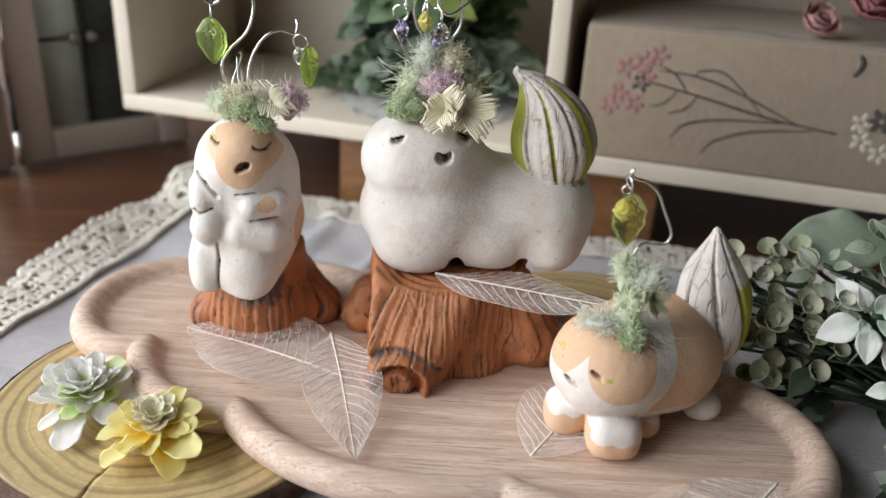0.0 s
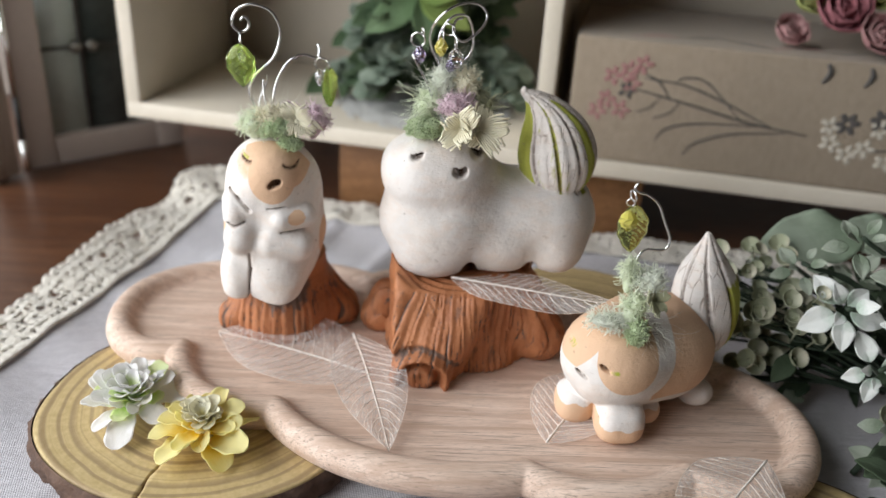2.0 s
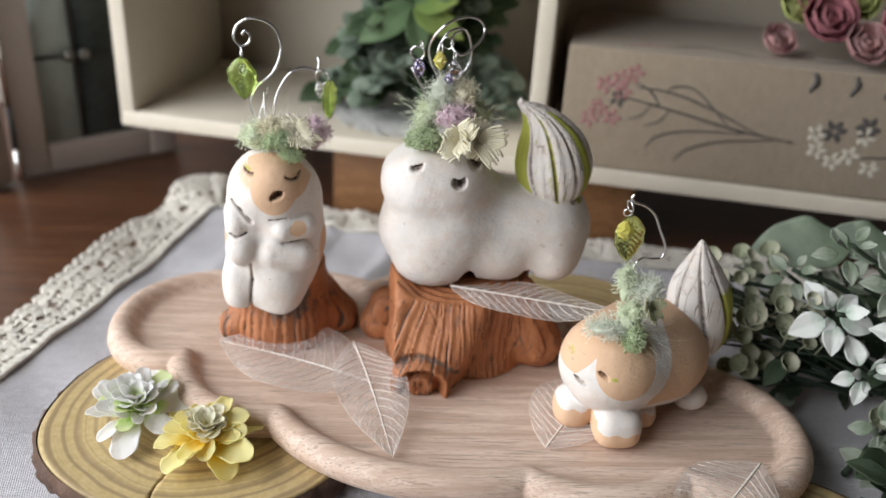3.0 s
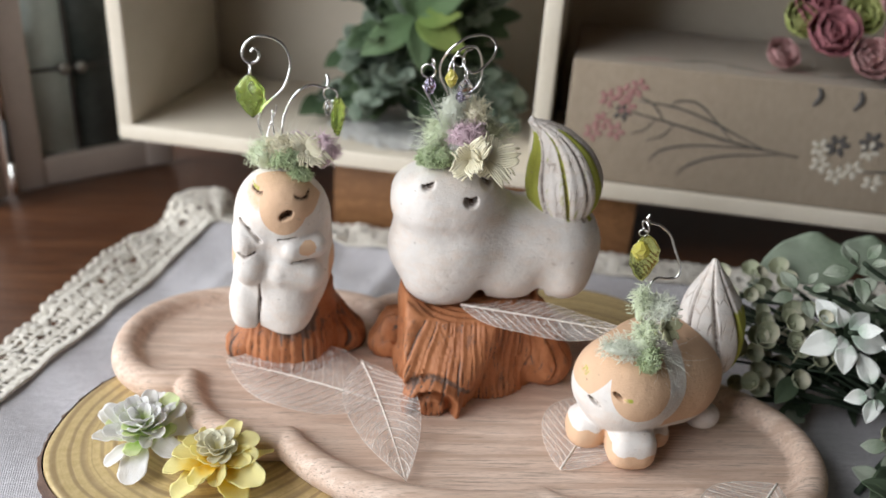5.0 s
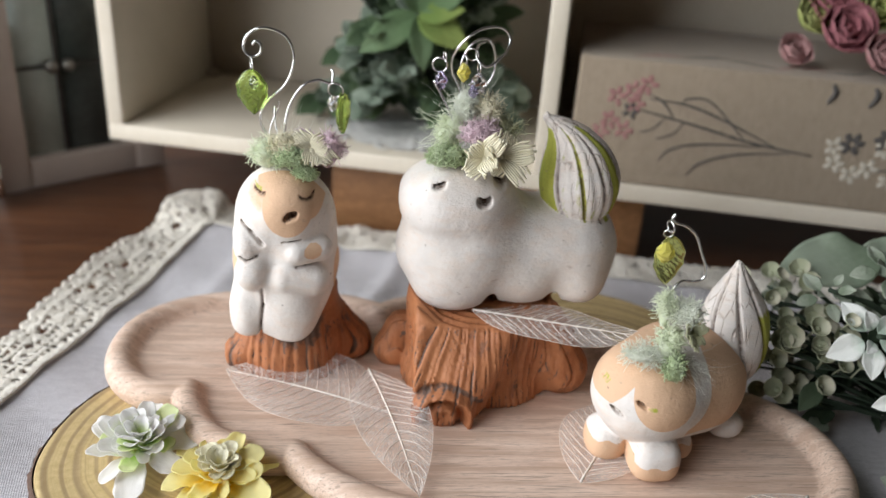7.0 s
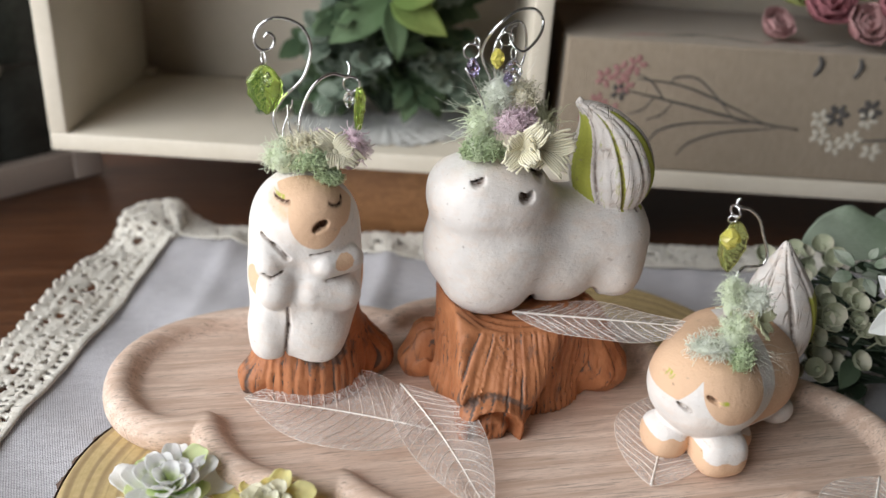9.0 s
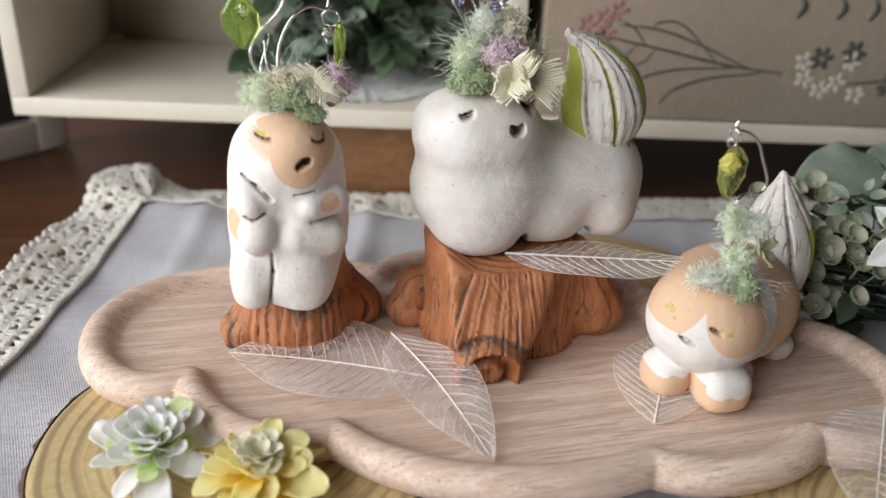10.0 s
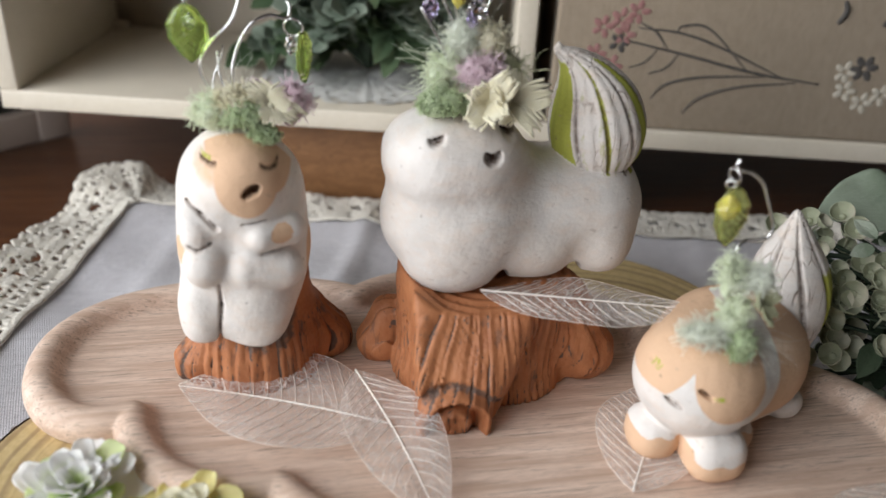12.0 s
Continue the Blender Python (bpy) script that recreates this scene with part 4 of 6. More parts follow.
A_CUTS = [((-0.0872, 0.0902), (-0.0835, 0.0878), 0.0004), ((-0.0835, 0.0878), (-0.0794, 0.0836), 0.00065), ((-0.0874, 0.0788), (-0.0848, 0.0774), 0.00032), ((-0.0848, 0.0774), (-0.0812, 0.0790), 0.00032),
          ((-0.0672, 0.0756), (-0.0590, 0.0762), 0.00034), ((-0.0722, 0.0853), (-0.0655, 0.0864), 0.00026), ((-0.0798, 0.0660), (-0.0797, 0.0590), 0.00042), ((-0.0797, 0.0590), (-0.0813, 0.0440), 0.00062)]
A_EYES = ((-0.0803, 0.1016, 0.0), (-0.0638, 0.1011, -0.22))


def a_mouth(x, z):
    """An open mouth with a flat lower lip, rising to one side; below nought inside."""
    u, w = x + 0.0690, z - 0.0958 - 0.38 * (x + 0.0690)
    return np.maximum(np.hypot(u / 0.0025, w / 0.0019) - 1, -w / 0.0019 - 0.75)


def a_field(X, Y, Z):
    f = d_ball(X, Y, Z, (-0.0725, 0.2935, 0.0890), (0.0180, 0.0185, 0.0185))
    f = join(f, d_ball(X, Y, Z, (-0.0722, 0.2945, 0.0690), (0.0190, 0.0195, 0.0270)), 0.010)
    f = join(f, d_rod(X, Y, Z, (-0.0722, 0.2935, 0.0660), (-0.0722, 0.2935, 0.0560), 0.0188, 0.0194), 0.006)
    for c, r in (((-0.0856, 0.2840, 0.0530), (0.0076, 0.0092, 0.0150)), ((-0.0690, 0.2815, 0.0530), (0.0118, 0.0098, 0.0160))):
        f = join(f, d_ball(X, Y, Z, c, r), 0.0030)
    f = join(f, d_ball(X, Y, Z, (-0.0700, 0.2800, 0.0965), (0.0080, 0.0052, 0.0075)), 0.008)
    f = f + 0.0024 * np.exp(-(np.hypot((X + 0.0758) / 0.0040, (Z - 0.0765) / 0.0085)) ** 2) * (Y < 0.29)
    f = join(f, d_rod(X, Y, Z, (-0.0858, 0.2835, 0.0850), (-0.0850, 0.2795, 0.0800), 0.0050, 0.0048), 0.0014)
    f = join(f, d_ball(X, Y, Z, (-0.0833, 0.2785, 0.0718), (0.0062, 0.0060, 0.0072)), 0.0013)
    f = join(f, d_rod(X, Y, Z, (-0.0668, 0.2765, 0.0808), (-0.0590, 0.2800, 0.0810), 0.0046, 0.0052), 0.0012)
    f = join(f, d_rod(X, Y, Z, (-0.0712, 0.2768, 0.0702), (-0.0610, 0.2785, 0.0690), 0.0052, 0.0064), 0.0016)
    f = cut(f, 0.0445 - Z, 0.0025)
    f = cut(f, (0.0445 + 1.5 * (X + 0.0625) - Z) * 0.55, 0.006)
    f = f + 0.0004 * lumps(X, Y, Z, 150, 13)
    front = Y < 0.290
    for p, q, w in A_CUTS:
        f = f + front * (0.0009 + 0.9 * w) * np.exp(-(line2(X, Z, p, q) / w) ** 2)
    f = f + front * 0.0030 * step(-a_mouth(X, Z), -0.12, 0.25)
    for ex, ez, tilt in A_EYES:
        f = f + front * 0.0008 * np.exp(-((Z - ez - tilt * (X - ex) - 120 * (X - ex) ** 2) / 0.00045) ** 2) * (np.abs(X - ex) < 0.0024)
    return f


def a_marks(x, y, z):
    front = y < 0.290
    oval = np.minimum.reduce([np.hypot((x + 0.0702) / 0.0084, (z - 0.0985) / 0.0102), np.hypot((x + 0.0622) / 0.0046, (z - 0.1010) / 0.0066), np.hypot((x + 0.0720) / 0.0095, (z - 0.1060) / 0.0060)])
    face = step(-oval, -1.14, -0.96) * front
    blush = 0.62 * front * np.exp(-(np.hypot((x + 0.0808) / 0.0052, (z - 0.1005) / 0.0050)) ** 4)
    peach = np.maximum.reduce([face, blush, 1.0 * front * (np.hypot((x + 0.0612) / 0.0031, (z - 0.0822) / 0.0029) < 1), 1.0 * (np.hypot((y - 0.292) / 0.006, (z - 0.068) / 0.008) < 1) * (x > -0.06),
                               0.8 * (np.hypot((y - 0.284) / 0.006, (z - 0.0725) / 0.0052) < 1) * (x < -0.0875)])
    wash = np.zeros_like(x)
    for p, q, w in A_CUTS:
        wash = np.maximum(wash, front * 0.9 * np.exp(-(line2(x, z, p, q) / (1.1 * w)) ** 2))
    wash = np.maximum(wash, front * 1.25 * step(-a_mouth(x, z), -0.10, 0.15))
    green = np.zeros_like(x)
    for ex, ez, tilt in A_EYES:
        curve = z - ez - tilt * (x - ex) - 120 * (x - ex) ** 2
        wash = np.maximum(wash, front * 1.3 * np.exp(-(curve / 0.00042) ** 2) * (np.abs(x - ex) < 0.0024))
        if ex < -0.07:
            green = np.maximum(green, front * 0.62 * (curve > 0.0003) * (curve < 0.0017) * (x - ex < 0.0008) * (x - ex > -0.0024))
    green = np.maximum(green, 1.0 * (y > 0.303) * (x > -0.062))
    return {"peach": peach, "wash": wash, "green": green}


figurine("small seated clay animal figurine, white slip with a peach face", (-0.0735, 0.293, 0.0445), a_field, (-0.100, 0.264, 0.0405), (-0.047, 0.322, 0.114), a_marks, 0.00042)

TOP2 = 0.0580


def bulb_field(X, Y, Z, base, tip, r, point, shape, bend=0.0):
    """A bud: round at its base, drawn to a tip that bends aside."""
    b, t = np.array(base), np.array(tip)
    d = t - b
    length = np.linalg.norm(d)
    d = d / length
    side = np.cross((0, 1, 0), d)
    side = side / np.linalg.norm(side)
    s = ((X - b[0]) * d[0] + (Y - b[1]) * d[1] + (Z - b[2]) * d[2]) / length
    sc = np.clip(s, -0.2, 1.2)
    off = bend * np.clip(sc, 0, 1) ** 7
    px, py, pz = (v - b[i] - s * length * d[i] - off * side[i] for i, v in enumerate((X, Y, Z)))
    rad = np.sqrt(px ** 2 + py ** 2 + pz ** 2)
    ang = np.arctan2(py, px * side[0] + py * side[1] + pz * side[2])
    q = np.clip((sc - point) / (1 - point), 0, 1)
    prof = np.where(sc < point, r * np.sqrt(np.clip(1 - ((sc - point) / point) ** 2, 0, 1)), r * shape(q))
    prof = prof - np.clip(sc - 0.97, 0, 1) * length * 0.9 - np.clip(-sc, 0, 1) * length
    return (rad - prof) * 0.7, ang, s


def b_bulb(X, Y, Z):
    return bulb_field(X, Y, Z, (0.0412, 0.299, 0.0858), (0.0345, 0.299, 0.1305), 0.0156, 0.40, lambda q: 1 - 0.82 * q ** 1.7, -0.0115)


def b_seams(ang, s):
    """The cut seams of the bud, turning as they climb."""
    twist = ang + 0.2 * np.clip(s, 0, 1) ** 1.5
    return np.minimum.reduce([np.abs((twist - c + np.pi) % (2 * np.pi) - np.pi) for c in (-2.25, -1.62, -1.05, -0.35, 0.9, 2.2)])


B_EYES = ((-0.0166, 0.30), (0.0056, -0.45))


def b_mouth(x, z):
    """A rounded three-cornered mouth; below nought inside."""
    u, w = x + 0.0006, z - 0.1031
    return np.maximum(np.hypot(u / 0.0028, w / 0.0023) - 1, (w - 0.35 * np.abs(u)) / 0.0019 - 0.45)


def b_eye(x, z, ex, tilt):
    """A wedge-shaped eye slit with a straight upper lid."""
    u, w = x - ex, z - 0.1076 - tilt * (x - ex)
    return np.maximum(np.hypot(u / 0.0025, w / 0.0017) - 1, w / 0.0010 - 0.4)


def b_field(X, Y, Z):
    f = d_super(X, Y, Z, (-0.0085, 0.2925, 0.0968), (0.0222, 0.0196, 0.0152), 2.3)
    f = join(f, d_ball(X, Y, Z, (-0.0075, 0.2940, 0.0765), (0.0238, 0.0225, 0.0198)), 0.0045)
    f = join(f, d_rod(X, Y, Z, (0.004, 0.2975, 0.0770), (0.0362, 0.3000, 0.0765), 0.0190, 0.0205), 0.010)
    for c, r, k in (((-0.0095, 0.2835, 0.0655), (0.0128, 0.0112, 0.0092), 0.007), ((0.0180, 0.2885, 0.0665), (0.0105, 0.0105, 0.0092), 0.010), ((0.0405, 0.2900, 0.0660), (0.0098, 0.0105, 0.0090), 0.008), ((0.0385, 0.308, 0.0645), (0.0098, 0.0095, 0.0075), 0.006), ((-0.0095, 0.306, 0.0645), (0.0105, 0.0095, 0.0080), 0.006)):
        f = join(f, d_ball(X, Y, Z, c, r), k)
    f = cut(f, TOP2 - Z, 0.0022)
    f = f + 0.00035 * lumps(X, Y, Z, 130, 18)
    for x0, w, hgt in ((0.0055, 0.0034, 0.0648), (0.0302, 0.0038, 0.0640)):
        f = cut(f, -(np.sqrt(((X - x0) / w) ** 2 + ((Z - 0.0568) / (hgt - 0.0568)) ** 2) - 1) * 0.003, 0.0008)
    front = Y < 0.292
    f = f + front * 0.0026 * step(-b_mouth(X, Z), -0.12, 0.3)
    for ex, tilt in B_EYES:
        f = f + front * 0.0020 * step(-b_eye(X, Z, ex, tilt), -0.15, 0.35)
    bulb, ang, s = b_bulb(X, Y, Z)
    bulb = bulb + 0.0006 * np.exp(-(b_seams(ang, s) / 0.035) ** 2) + 0.00010 * np.sin(ang * 23 + 3 * s)
    return np.minimum(f, bulb)


def b_marks(x, y, z):
    front = y < 0.292
    bulb, ang, s = b_bulb(x, y, z)
    body = join(d_rod(x, y, z, (0.004, 0.2975, 0.0780), (0.0335, 0.3000, 0.0770), 0.0190, 0.0203), d_ball(x, y, z, (0.0375, 0.2900, 0.0680), (0.0098, 0.0095, 0.0075)), 0.005)
    on = 1.0 * (bulb < body + 0.0004) * (z > 0.084) * (x > 0.0185)
    seam = b_seams(ang, s)
    twist = (ang + 0.2 * np.clip(s, 0, 1) ** 1.5 + np.pi) % (2 * np.pi) - np.pi
    green = on * ((np.abs(twist + 0.62) < 0.17) | (np.abs(twist + 2.70) < 0.34) | (np.abs(twist + 1.62) < 0.05) | (np.abs(twist - 1.6) < 0.5)) * step(-s, -0.97, -0.86)
    wash = on * 0.8 * np.exp(-(seam / 0.045) ** 2)
    wash = np.maximum(wash, front * (1.15 - 0.45 * step(x, -0.0002, 0.0014)) * step(-b_mouth(x, z), -0.05, 0.25))
    for ex, tilt in B_EYES:
        wash = np.maximum(wash, front * 1.1 * step(-b_eye(x, z, ex, tilt), 0.0, 0.35))
    peach = 0.36 * np.exp(-(np.hypot((x + 0.0004) / 0.0045, (z - 0.1030) / 0.0045)) ** 2) * front + 0.24 * np.exp(-((z - 0.0875) / 0.003) ** 2) * front * (x < 0.012) + 0.30 * sum(np.exp(-(np.hypot((x - ex) / 0.0032, (z - 0.1068) / 0.0022)) ** 4) for ex, _ in B_EYES) * front
    green = np.maximum(green, on * 0.40 * (np.sin(ang * 17 + 2 * s) > 0.55) * (s < 0.75))
    return {"peach": peach, "wash": wash, "green": green, "crackle": on * (green < 0.6)}


figurine("white clay animal figurine with a green-striped bud on its back", (0.010, 0.295, TOP2), b_field, (-0.036, 0.264, 0.0545), (0.065, 0.326, 0.134), b_marks, 0.00048)


def c_bulb(X, Y, Z):
    return bulb_field(X, Y, Z, (0.0985, 0.2620, 0.0375), (0.0910, 0.2620, 0.0903), 0.0128, 0.42, lambda q: 0.07 + 0.93 * (1 - q ** 2.2) ** 1.5)


def c_seams(ang, s):
    twist = ang + 0.5 * np.clip(s, 0, 1)
    return np.minimum.reduce([np.abs((twist - c + np.pi) % (2 * np.pi) - np.pi) for c in (-2.35, -1.5, -0.72, 0.6, 2.0)])


C_SLITS = (((0.0437, 0.0484), (0.0017, 0.0008), -0.45, 0.0022), ((0.0508, 0.0533), (0.0016, 0.0007), -0.45, 0.0020), ((0.0408, 0.0560), (0.0012, 0.0005), 0.2, 0.0005))


def c_field(X, Y, Z):
    f = d_ball(X, Y, Z, (0.0576, 0.2405, 0.0476), (0.0194, 0.0195, 0.0178))
    f = join(f, d_ball(X, Y, Z, (0.0745, 0.2540, 0.0450), (0.0242, 0.0225, 0.0205)), 0.009)
    f = join(f, d_super(X, Y, Z, (0.0452, 0.2392, 0.0290), (0.0074, 0.0092, 0.0076), 2.4), 0.0012)
    f = join(f, d_super(X, Y, Z, (0.0597, 0.2290, 0.0295), (0.0088, 0.0098, 0.0082), 2.9), 0.0010)
    for c, r in (((0.0715, 0.2385, 0.0270), (0.0056, 0.0075, 0.0052)), ((0.0935, 0.2480, 0.0280), (0.0066, 0.0055, 0.0055)), ((0.0800, 0.2660, 0.0290), (0.0090, 0.0090, 0.0075))):
        f = join(f, d_ball(X, Y, Z, c, r), 0.0012)
    f = cut(f, TRAY + 0.0008 - Z, 0.0022)
    front = Y < 0.240
    for (cx, cz), (hw, hh), tilt, deep in C_SLITS:
        f = f + front * deep * np.exp(-(np.hypot((X - cx) / hw, (Z - cz - tilt * (X - cx)) / hh)) ** 4)
    bulb, ang, s = c_bulb(X, Y, Z)
    bulb = bulb + 0.0010 * np.exp(-(c_seams(ang, s) / 0.06) ** 2)
    return np.minimum(f, bulb)


def c_marks(x, y, z):
    front = y < 0.240
    head = d_ball(x, y, z, (0.0560, 0.2410, 0.0480), (0.0190, 0.0190, 0.0178))
    foot = z < 0.0365
    peach = np.ones_like(x)
    # white between the eyes and on the muzzle, a peach patch round each eye, a white band behind the cheek
    hx, hz = x - 0.0594, z - 0.0545
    patch = np.hypot(hx / np.where(hx < 0, 0.0113, 0.0105), hz / np.where(hz < 0, 0.0100, 0.0130)) - 1
    brow = z - (0.0462 + 1.32 * (x - 0.0387) - 9.0 * (x - 0.0387) ** 2)
    front_half = y < 0.2475 - 0.25 * (x - 0.0576)
    out_patch = step(patch, -0.03, 0.04)
    white = out_patch * step(-brow, -0.0003, 0.0005) * (x < 0.0500)
    white = np.maximum(white, out_patch * (z < 0.0500) * (x < 0.0700) * front_half)
    band = out_patch * step(0.72 - patch, -0.04, 0.06) * (x > 0.0560) * (y < 0.262)
    white = np.maximum(white * front_half, band * np.where(z > 0.056, 0.70, 0.95))
    peach = peach * (1 - white)
    white_foot = foot & ((z > np.where(x < 0.0515, 0.0325, 0.0300) + 0.0006 * np.sin(x * 900)) | (x > 0.084))
    peach = np.where(foot & (head > -0.003), np.where(white_foot, 0.0, 1.0), peach)
    wash = np.zeros_like(x)
    for (cx, cz), (hw, hh), tilt, deep in C_SLITS[:2]:
        wash = np.maximum(wash, front * 1.0 * np.exp(-(np.hypot((x - cx) / hw, (z - cz - tilt * (x - cx)) / hh)) ** 4))
    green = front * 0.60 * np.exp(-(np.hypot((x - 0.0540) / 0.0022, (z - 0.0526) / 0.0010)) ** 4)
    green = np.maximum(green, (y < 0.252) * 0.50 * (np.hypot((x - 0.0408) / 0.0014, (z - 0.0562) / 0.0015) < 1) * (np.abs(y - 0.2365) < 0.0022))
    bulb, ang, s = c_bulb(x, y, z)
    body = d_ball(x, y, z, (0.0735, 0.2540, 0.0455), (0.0240, 0.0225, 0.0205))
    on = 1.0 * (bulb < body + 0.0003) * (z > 0.036)
    twist = (ang + 0.5 * np.clip(s, 0, 1) + np.pi) % (2 * np.pi) - np.pi
    side = (np.abs(twist) < 0.80) | ((s < 0.09) & (s > -0.2))
    peach = peach * (1 - on)
    green = np.maximum(green * (1 - on), on * side * step(-s, -0.72, -0.55))
    wash = np.maximum(wash, on * 0.8 * np.exp(-(c_seams(ang, s) / 0.05) ** 2))
    return {"peach": peach, "wash": wash, "green": green, "crackle": on * (green < 0.5)}


figurine("crouching peach and white clay animal figurine with a bud-shaped tail", (0.068, 0.247, TRAY), c_field, (0.028, 0.215, 0.0195), (0.115, 0.281, 0.0935), c_marks, 0.00042)


# ---- cream shelf on a wooden block ----
SH = Vector((-0.1935, 0.4885, 0.0))
TURN_S = -13.5
SM = Matrix.Translation(SH) @ pose(0, 0, 0, 0, 0, TURN_S)
SB, BT, DEEP, HIGH, LONG = 0.046, 0.0095, 0.128, 0.158, 0.62
shelf = thing("cubby_shelf", SM @ Vector((0.3, 0.06, SB)), "cream painted wooden cubby shelf with open compartments", "shelf")
b = 0.0009
part("bottom_board", box(Geo(), (0, 0, SB), (LONG, DEEP, SB + BT), SM, b), CREAM, shelf)
part("side_board", box(Geo(), (0, 0, SB + BT), (BT, DEEP, SB + HIGH), SM, b), CREAM, shelf)
part("side_board", box(Geo(), (LONG - BT, 0, SB + BT), (LONG, DEEP, SB + HIGH), SM, b), CREAM, shelf)
part("divider_board", box(Geo(), (0.2475, 0, SB + BT), (0.2570, DEEP, SB + HIGH), SM, b), CREAM, shelf)
# top out of view, its height HIGH chosen to keep window light off the inside
part("shading_top_board", box(Geo(), (0, 0, SB + HIGH), (LONG, DEEP, SB + HIGH + BT), SM, b), CREAM, shelf)
part("back_board", box(Geo(), (0.002, DEEP + 0.0002, SB + 0.001), (LONG - 0.002, DEEP + 0.006, SB + HIGH), SM), CREAM_DULL, shelf)
part("screw_cap", box(Geo(), (BT + 0.0005, DEEP - 0.012, SB + BT + 0.0002), (BT + 0.008, DEEP - 0.003, SB + BT + 0.004), SM, 0.001), CREAM_DULL, shelf)
block = thing("wooden_block", SM @ Vector((0.22, 0.05, 0)), "orange-brown wooden block carrying the cream shelf", "wooden block")
part("body", box(Geo(), (0.130, 0.016, 0.0), (0.312, 0.115, SB - 0.0003), SM, 0.0012), BLOCK_WOOD, block)
foot = thing("wooden_block", SM @ Vector((0.58, 0.05, 0)), "orange-brown wooden block carrying the shelf's far end", "wooden block")
part("body", box(Geo(), (0.54, 0.016, 0.0), (0.615, 0.115, SB - 0.0003), SM, 0.0012), BLOCK_WOOD, foot)

# ---- glass-doored cabinet beside the shelf ----
CAB = thing("glass_door_cabinet", (-0.27, 0.56, 0), "taupe painted cabinet with folding leaded glass doors", "cabinet")


def cabinet_door(corner, way, wide, panes):
    """A door leaf: stiles and rails round a leaded pane, standing on the table."""
    ang = math.degrees(math.atan2(way[1], way[0]))
    m = Matrix.Translation((corner[0], corner[1], 0)) @ pose(0, 0, 0, 0, 0, ang)
    st, low, high, th = min(0.019, wide / 2 - 0.0002), 0.020, 0.42, 0.014
    leaf = part("door", box(Geo(), (0, 0, 0.0015), (st, th, high), m, 0.0012), DOOR_PAINT, CAB)
    part("stile", box(Geo(), (wide - st, 0, 0.0015), (wide, th, high), m, 0.0012), DOOR_PAINT, leaf)
    part("rail", box(Geo(), (st + 0.0001, 0.0006, 0.0015), (wide - st - 0.0001, th, low), m, 0.0012), DOOR_PAINT, leaf)
    part("rail", box(Geo(), (st + 0.0001, 0.0006, high - 0.03), (wide - st - 0.0001, th, high - 0.0005), m, 0.0012), DOOR_PAINT, leaf)
    if not panes:
        return leaf
    x = st
    for w, mat in panes:
        part("pane", box(Geo(), (x + 0.0002, 0.007, low + 0.0005), (x + w - 0.0002, 0.0095, high - 0.031), m), mat, leaf)
        if x > st:
            part("leading", box(Geo(), (x - 0.0012, 0.0058, low + 0.0005), (x + 0.0012, 0.0069, high - 0.031), m, 0.0004), LEAD, leaf)
        x += w
    cross = st + panes[0][0]
    for z in (0.076, 0.18, 0.29):
        part("leading", box(Geo(), (st + 0.0003, 0.0052, z - 0.001), (wide - st - 0.0003, 0.0057, z + 0.001), m), LEAD, leaf)
        for dx in (-0.004, 0.006):
            k = Geo()
            ball(k, m @ Vector((cross + dx, 0.0040, z)), (0.0042, 0.0030, 0.0042), 10, 6)
            part("glass_boss", k, PEWTER, leaf)
    return leaf


CW = Vector((0.796, 0.605, 0))
cabinet_door((-0.266, 0.503), CW, 0.106, [(0.0255, MINT_GLASS), (0.0425, DARK_GLASS)])
CL = Vector((-0.28, -0.96, 0)).normalized()
left0 = Vector((-0.2690, 0.4995, 0)) + CL * 0.024
cabinet_door((left0.x, left0.y), -CL, 0.0235, [])
for z0, z1, mat in ((0.0080, 0.0285, CHROME), (0.0286, 0.0560, LEAD), (0.0561, 0.1280, CHROME), (0.1281, 0.1500, LEAD), (0.1501, 0.42, CHROME)):
    g = Geo()
    tube(g, [(-0.2590, 0.4860, z0), (-0.2590, 0.4860, z1)], 0.0019, 12)
    part("hinge_barrel", g, mat, CAB, "bright metal hinge" if mat is CHROME else "dark hinge joint")
g = Geo()
box(g, (-0.55, 0.66, 0.0), (-0.10, 0.70, 0.45), None, 0.002)
part("carcass", g, DOOR_PAINT, CAB)

# ---- lace doily and foliage in the left compartment ----
DZ = SB + BT
doily = Geo()
dc = SM @ Vector((0.172, 0.060, 0))
nr, nt_ = 46, 150
vv, ff = [], []
for i in range(nr + 1):
    for j in range(nt_):
        a = 2 * math.pi * j / nt_
        r = 0.0012 * i * (1 + 0.03 * math.sin(12 * a) * (i / nr))
        vv.append((dc.x + r * math.cos(a), dc.y + 0.9 * r * math.sin(a), DZ + 0.0012 + 0.0004 * math.sin(a * 40) * (i % 2)))
for i in range(nr):
    for j in range(nt_):
        hole = (i % 8 in (4, 5) and (j // 2) % 3 == 1) or (i > nr - 6 and (j % 12) in (5, 6, 7) and i < nr - 2)
        if not hole:
            ff.append((i * nt_ + j, i * nt_ + (j + 1) % nt_, (i + 1) * nt_ + (j + 1) % nt_, (i + 1) * nt_ + j))
doily.add(vv + [(x, y, z - 0.0008) for x, y, z in vv], ff + [tuple(len(vv) + k for k in f[::-1]) for f in ff])
solo("lace_doily", doily, DOILY, (dc.x, dc.y, DZ), "white crochet doily under the potted foliage", "doily")

